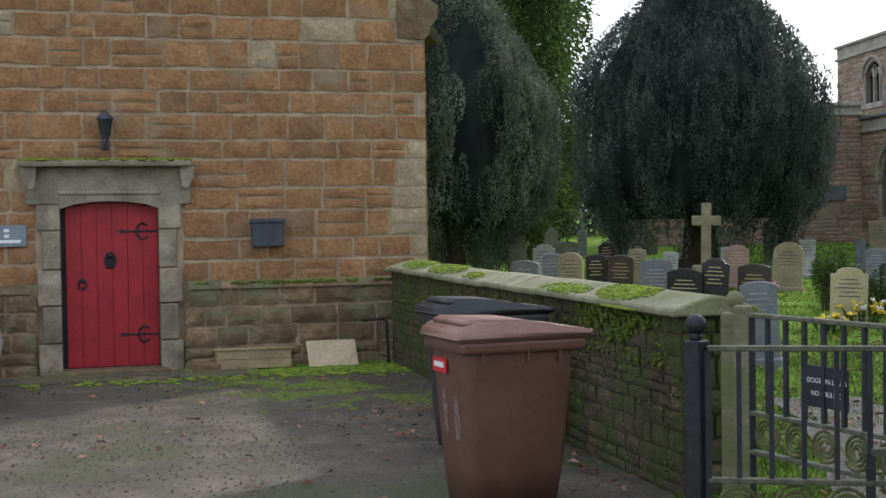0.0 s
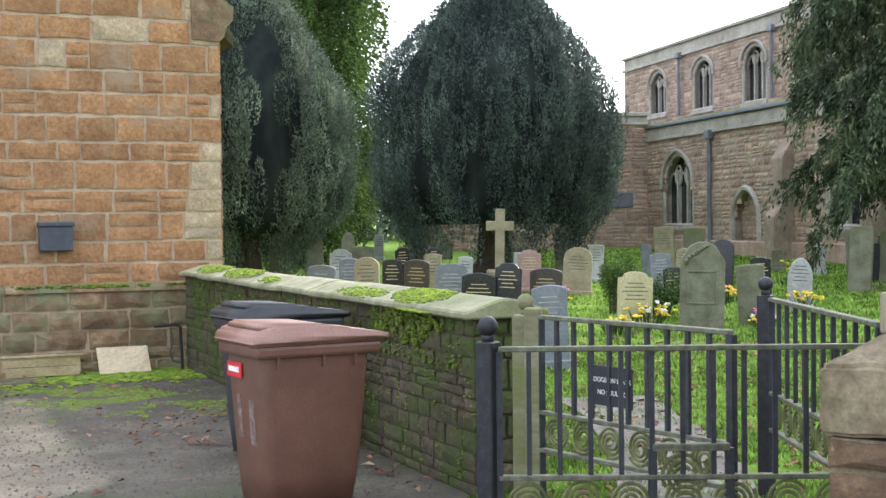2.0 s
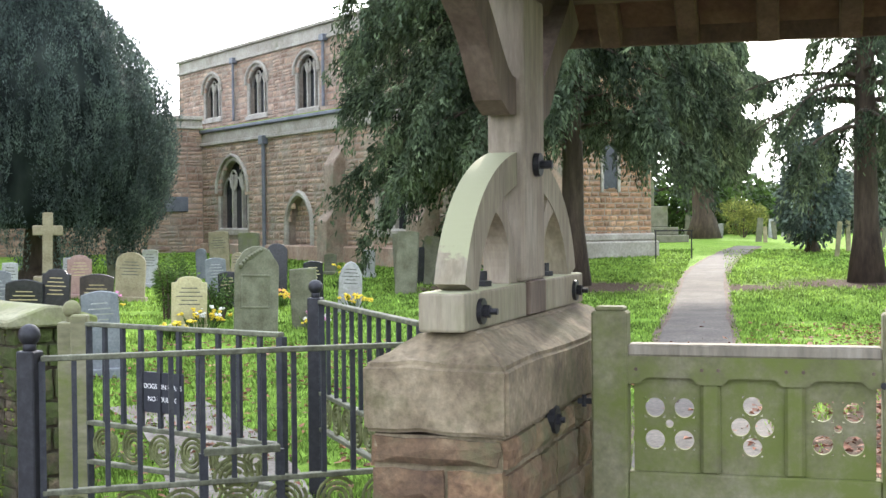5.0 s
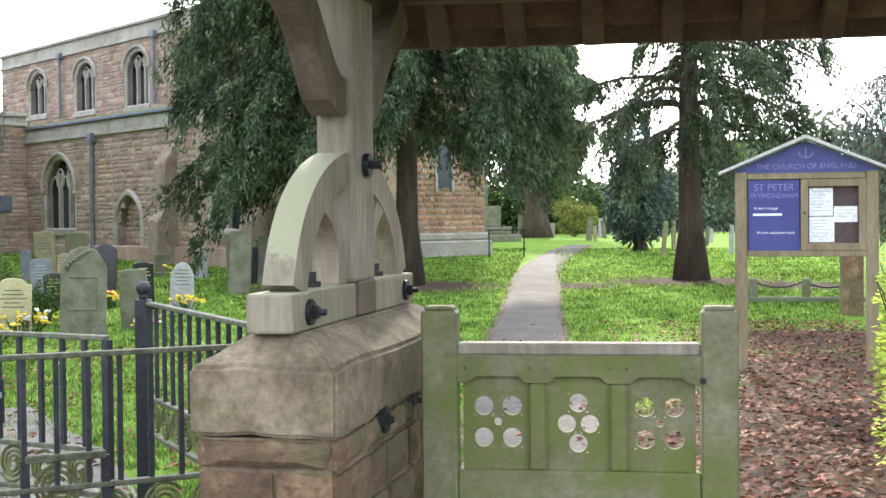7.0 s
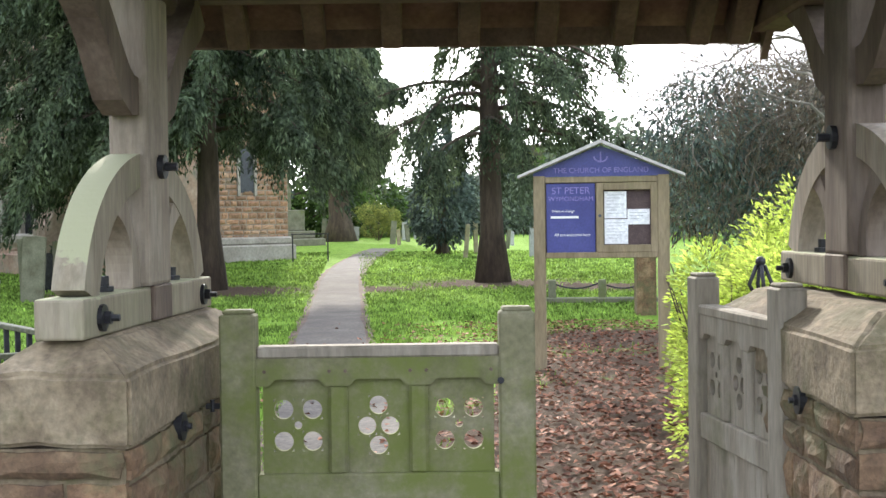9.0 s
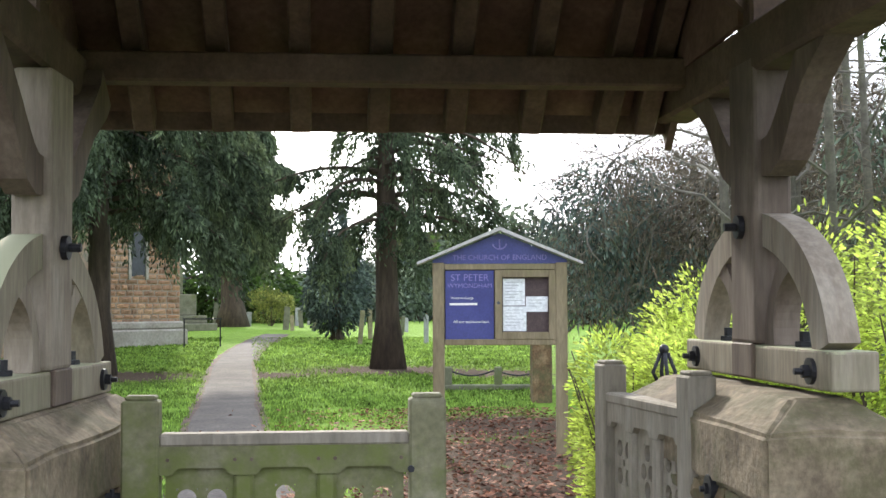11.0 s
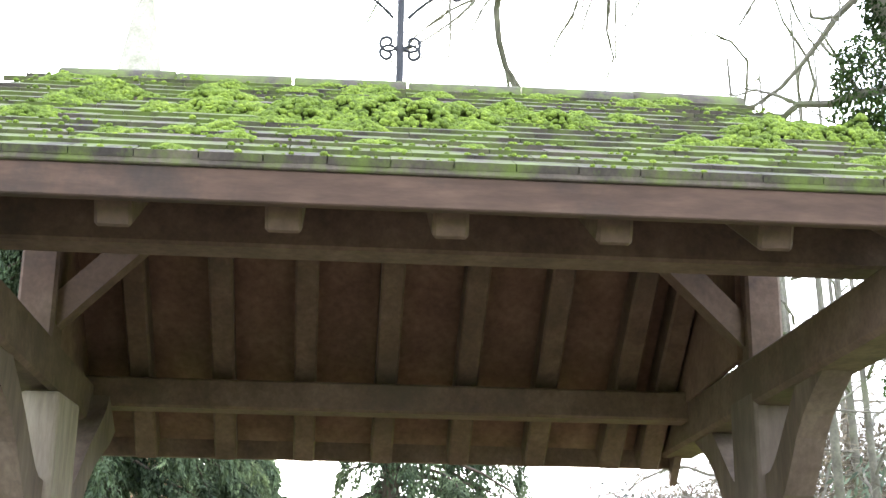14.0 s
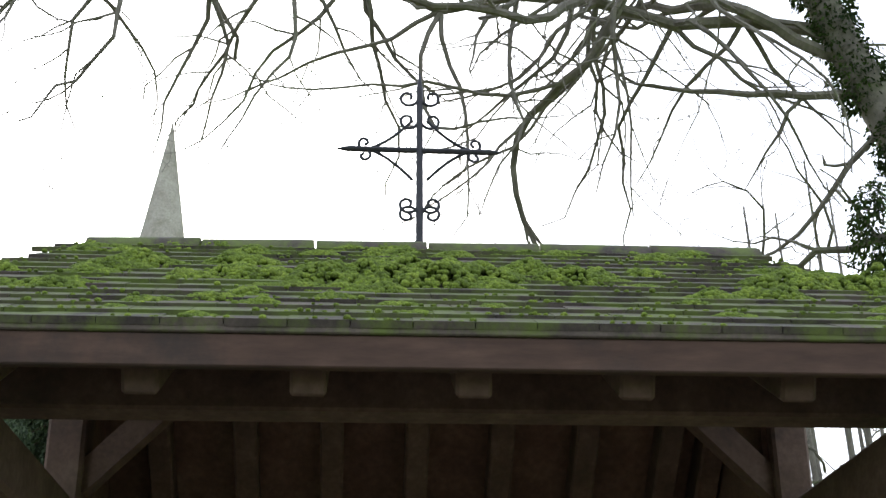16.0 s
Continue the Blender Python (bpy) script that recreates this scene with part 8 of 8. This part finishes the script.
# ---- fallen leaves and grass ----
def scatter(name, count, place, shape, mat, label, category, seed):
    r = random.Random(seed)
    vs, fs = [], []
    for _ in range(count):
        x, y = place(r)
        shape(r, x, y, ground_lift(x, y), vs, fs)
    me = bpy.data.meshes.new(name)
    me.from_pydata(vs, [], fs)
    me.materials.append(mat)
    return tagged(new(name, me), label, category, kind="stuff")


def leaf_shape(r, x, y, z, vs, fs):
    a, s, k = r.uniform(0, 6.283), r.uniform(0.02, 0.052), len(vs)
    c, q = math.cos(a) * s, math.sin(a) * s
    z += 0.03
    vs += [(x - c, y - q, z), (x + q * 0.6, y - c * 0.6, z + r.uniform(0, 0.03)), (x + c, y + q, z + r.uniform(0, 0.025)), (x - q * 0.6, y + c * 0.6, z + r.uniform(0, 0.03))]
    fs += [(k, k + 1, k + 2), (k, k + 2, k + 3)]


def blade_shape(r, x, y, z, vs, fs):
    h, a, k = r.uniform(0.03, 0.075), r.uniform(0, 6.283), len(vs)
    w = 0.005 + 0.00055 * math.hypot(x, y)
    vs += [(x - w * math.cos(a), y - w * math.sin(a), z - 0.005), (x + w * math.cos(a), y + w * math.sin(a), z - 0.005), (x + r.gauss(0, 0.025), y + r.gauss(0, 0.025), z + h)]
    fs.append((k, k + 1, k + 2))


brownleaf = foliage("brownleaf", (0.10, 0.045, 0.03), (0.20, 0.095, 0.065), (0.33, 0.20, 0.145), 3.0, 0.1)
scatter("fallen_leaves", 8000, lambda r: (lambda d: (5.4 + d, -1.0 - 0.08 * d + r.gauss(0, 0.8 + 0.03 * d)))(15.0 * r.random() ** 1.15), leaf_shape, brownleaf, "brown fallen leaves beside the path", "leaves", 5)
scatter("fallen_leaves", 2200, lambda r: (r.uniform(7, 17), r.uniform(1.5, 8.5)), leaf_shape, brownleaf, "scattered brown leaves in the grass", "leaves", 6)


def yard_place(r):
    return r.uniform(2.0, 10.0), r.uniform(4.0, 13.0)


scatter("fallen_leaves", 420, yard_place, leaf_shape, brownleaf, "a few brown leaves on the tarmac", "leaves", 7)


def grass_place(r):
    while True:
        d, a = 7.0 + 41.0 * r.random() ** 1.35, radians(r.uniform(-9, 33))
        x, y = d * math.cos(a), d * math.sin(a)
        if x < 5.9 or (x - 6.9) * 0.62 - (y - 4.5) * 0.78 < -1.0:
            continue
        if abs(y - (0.25 + 1.1 * min((x - 5.2) / 13, 1) + 1.05 * max(0, x - 18.2) / 17)) < 0.5 or (abs(y + 0.5 + 0.085 * x) < 1.5 * r.uniform(0.4, 1.1) and x < r.uniform(9.0, 22.0)):
            continue
        if any(math.hypot(x - cx, y - cy) < rad * 1.05 * r.uniform(0.5, 1.2) for cx, cy, rad in EARTH) or noise.noise((x * 0.9, y * 0.9, 3.0)) > 0.32 and x < 22:
            continue
        return x, y


scatter("grass", 130000, grass_place, blade_shape, grassblade, "short green churchyard grass", "grass", 8)


def pebble(r, x, y, z, vs, fs):
    s, k = r.uniform(0.006, 0.02), len(vs)
    z = 0.0
    vs += [(x - s, y, z), (x, y - s, z), (x + s, y, z), (x, y + s, z), (x + s * 0.2, y, z + s * 0.8)]
    fs += [(k, k + 1, k + 4), (k + 1, k + 2, k + 4), (k + 2, k + 3, k + 4), (k + 3, k, k + 4)]


scatter("grit", 9000, lambda r: (r.uniform(3.0, 10.5), r.uniform(4.5, 12.5)), pebble, gravel, "loose grit and small stones on the tarmac", "grit", 9)

# moss growing over the tarmac in front of the house
moss_r = random.Random(91)
moss_spots = []
while len(moss_spots) < 2600:
    mx, my = 8.85 + moss_r.gauss(0, 0.42), 10.0 + moss_r.gauss(0, 0.75)
    if noise.noise((mx * 2.2, my * 2.2, 7.0)) + 0.25 * noise.noise((mx * 9, my * 9, 1.0)) > 0.0:
        moss_spots.append((mx, my, 0.0, moss_r.uniform(0.012, 0.04), 0.16))
yard_moss = lumps("yard_moss", moss_spots, roofmoss, None)
tagged(yard_moss, "low green moss spreading over the tarmac", "moss", kind="stuff")
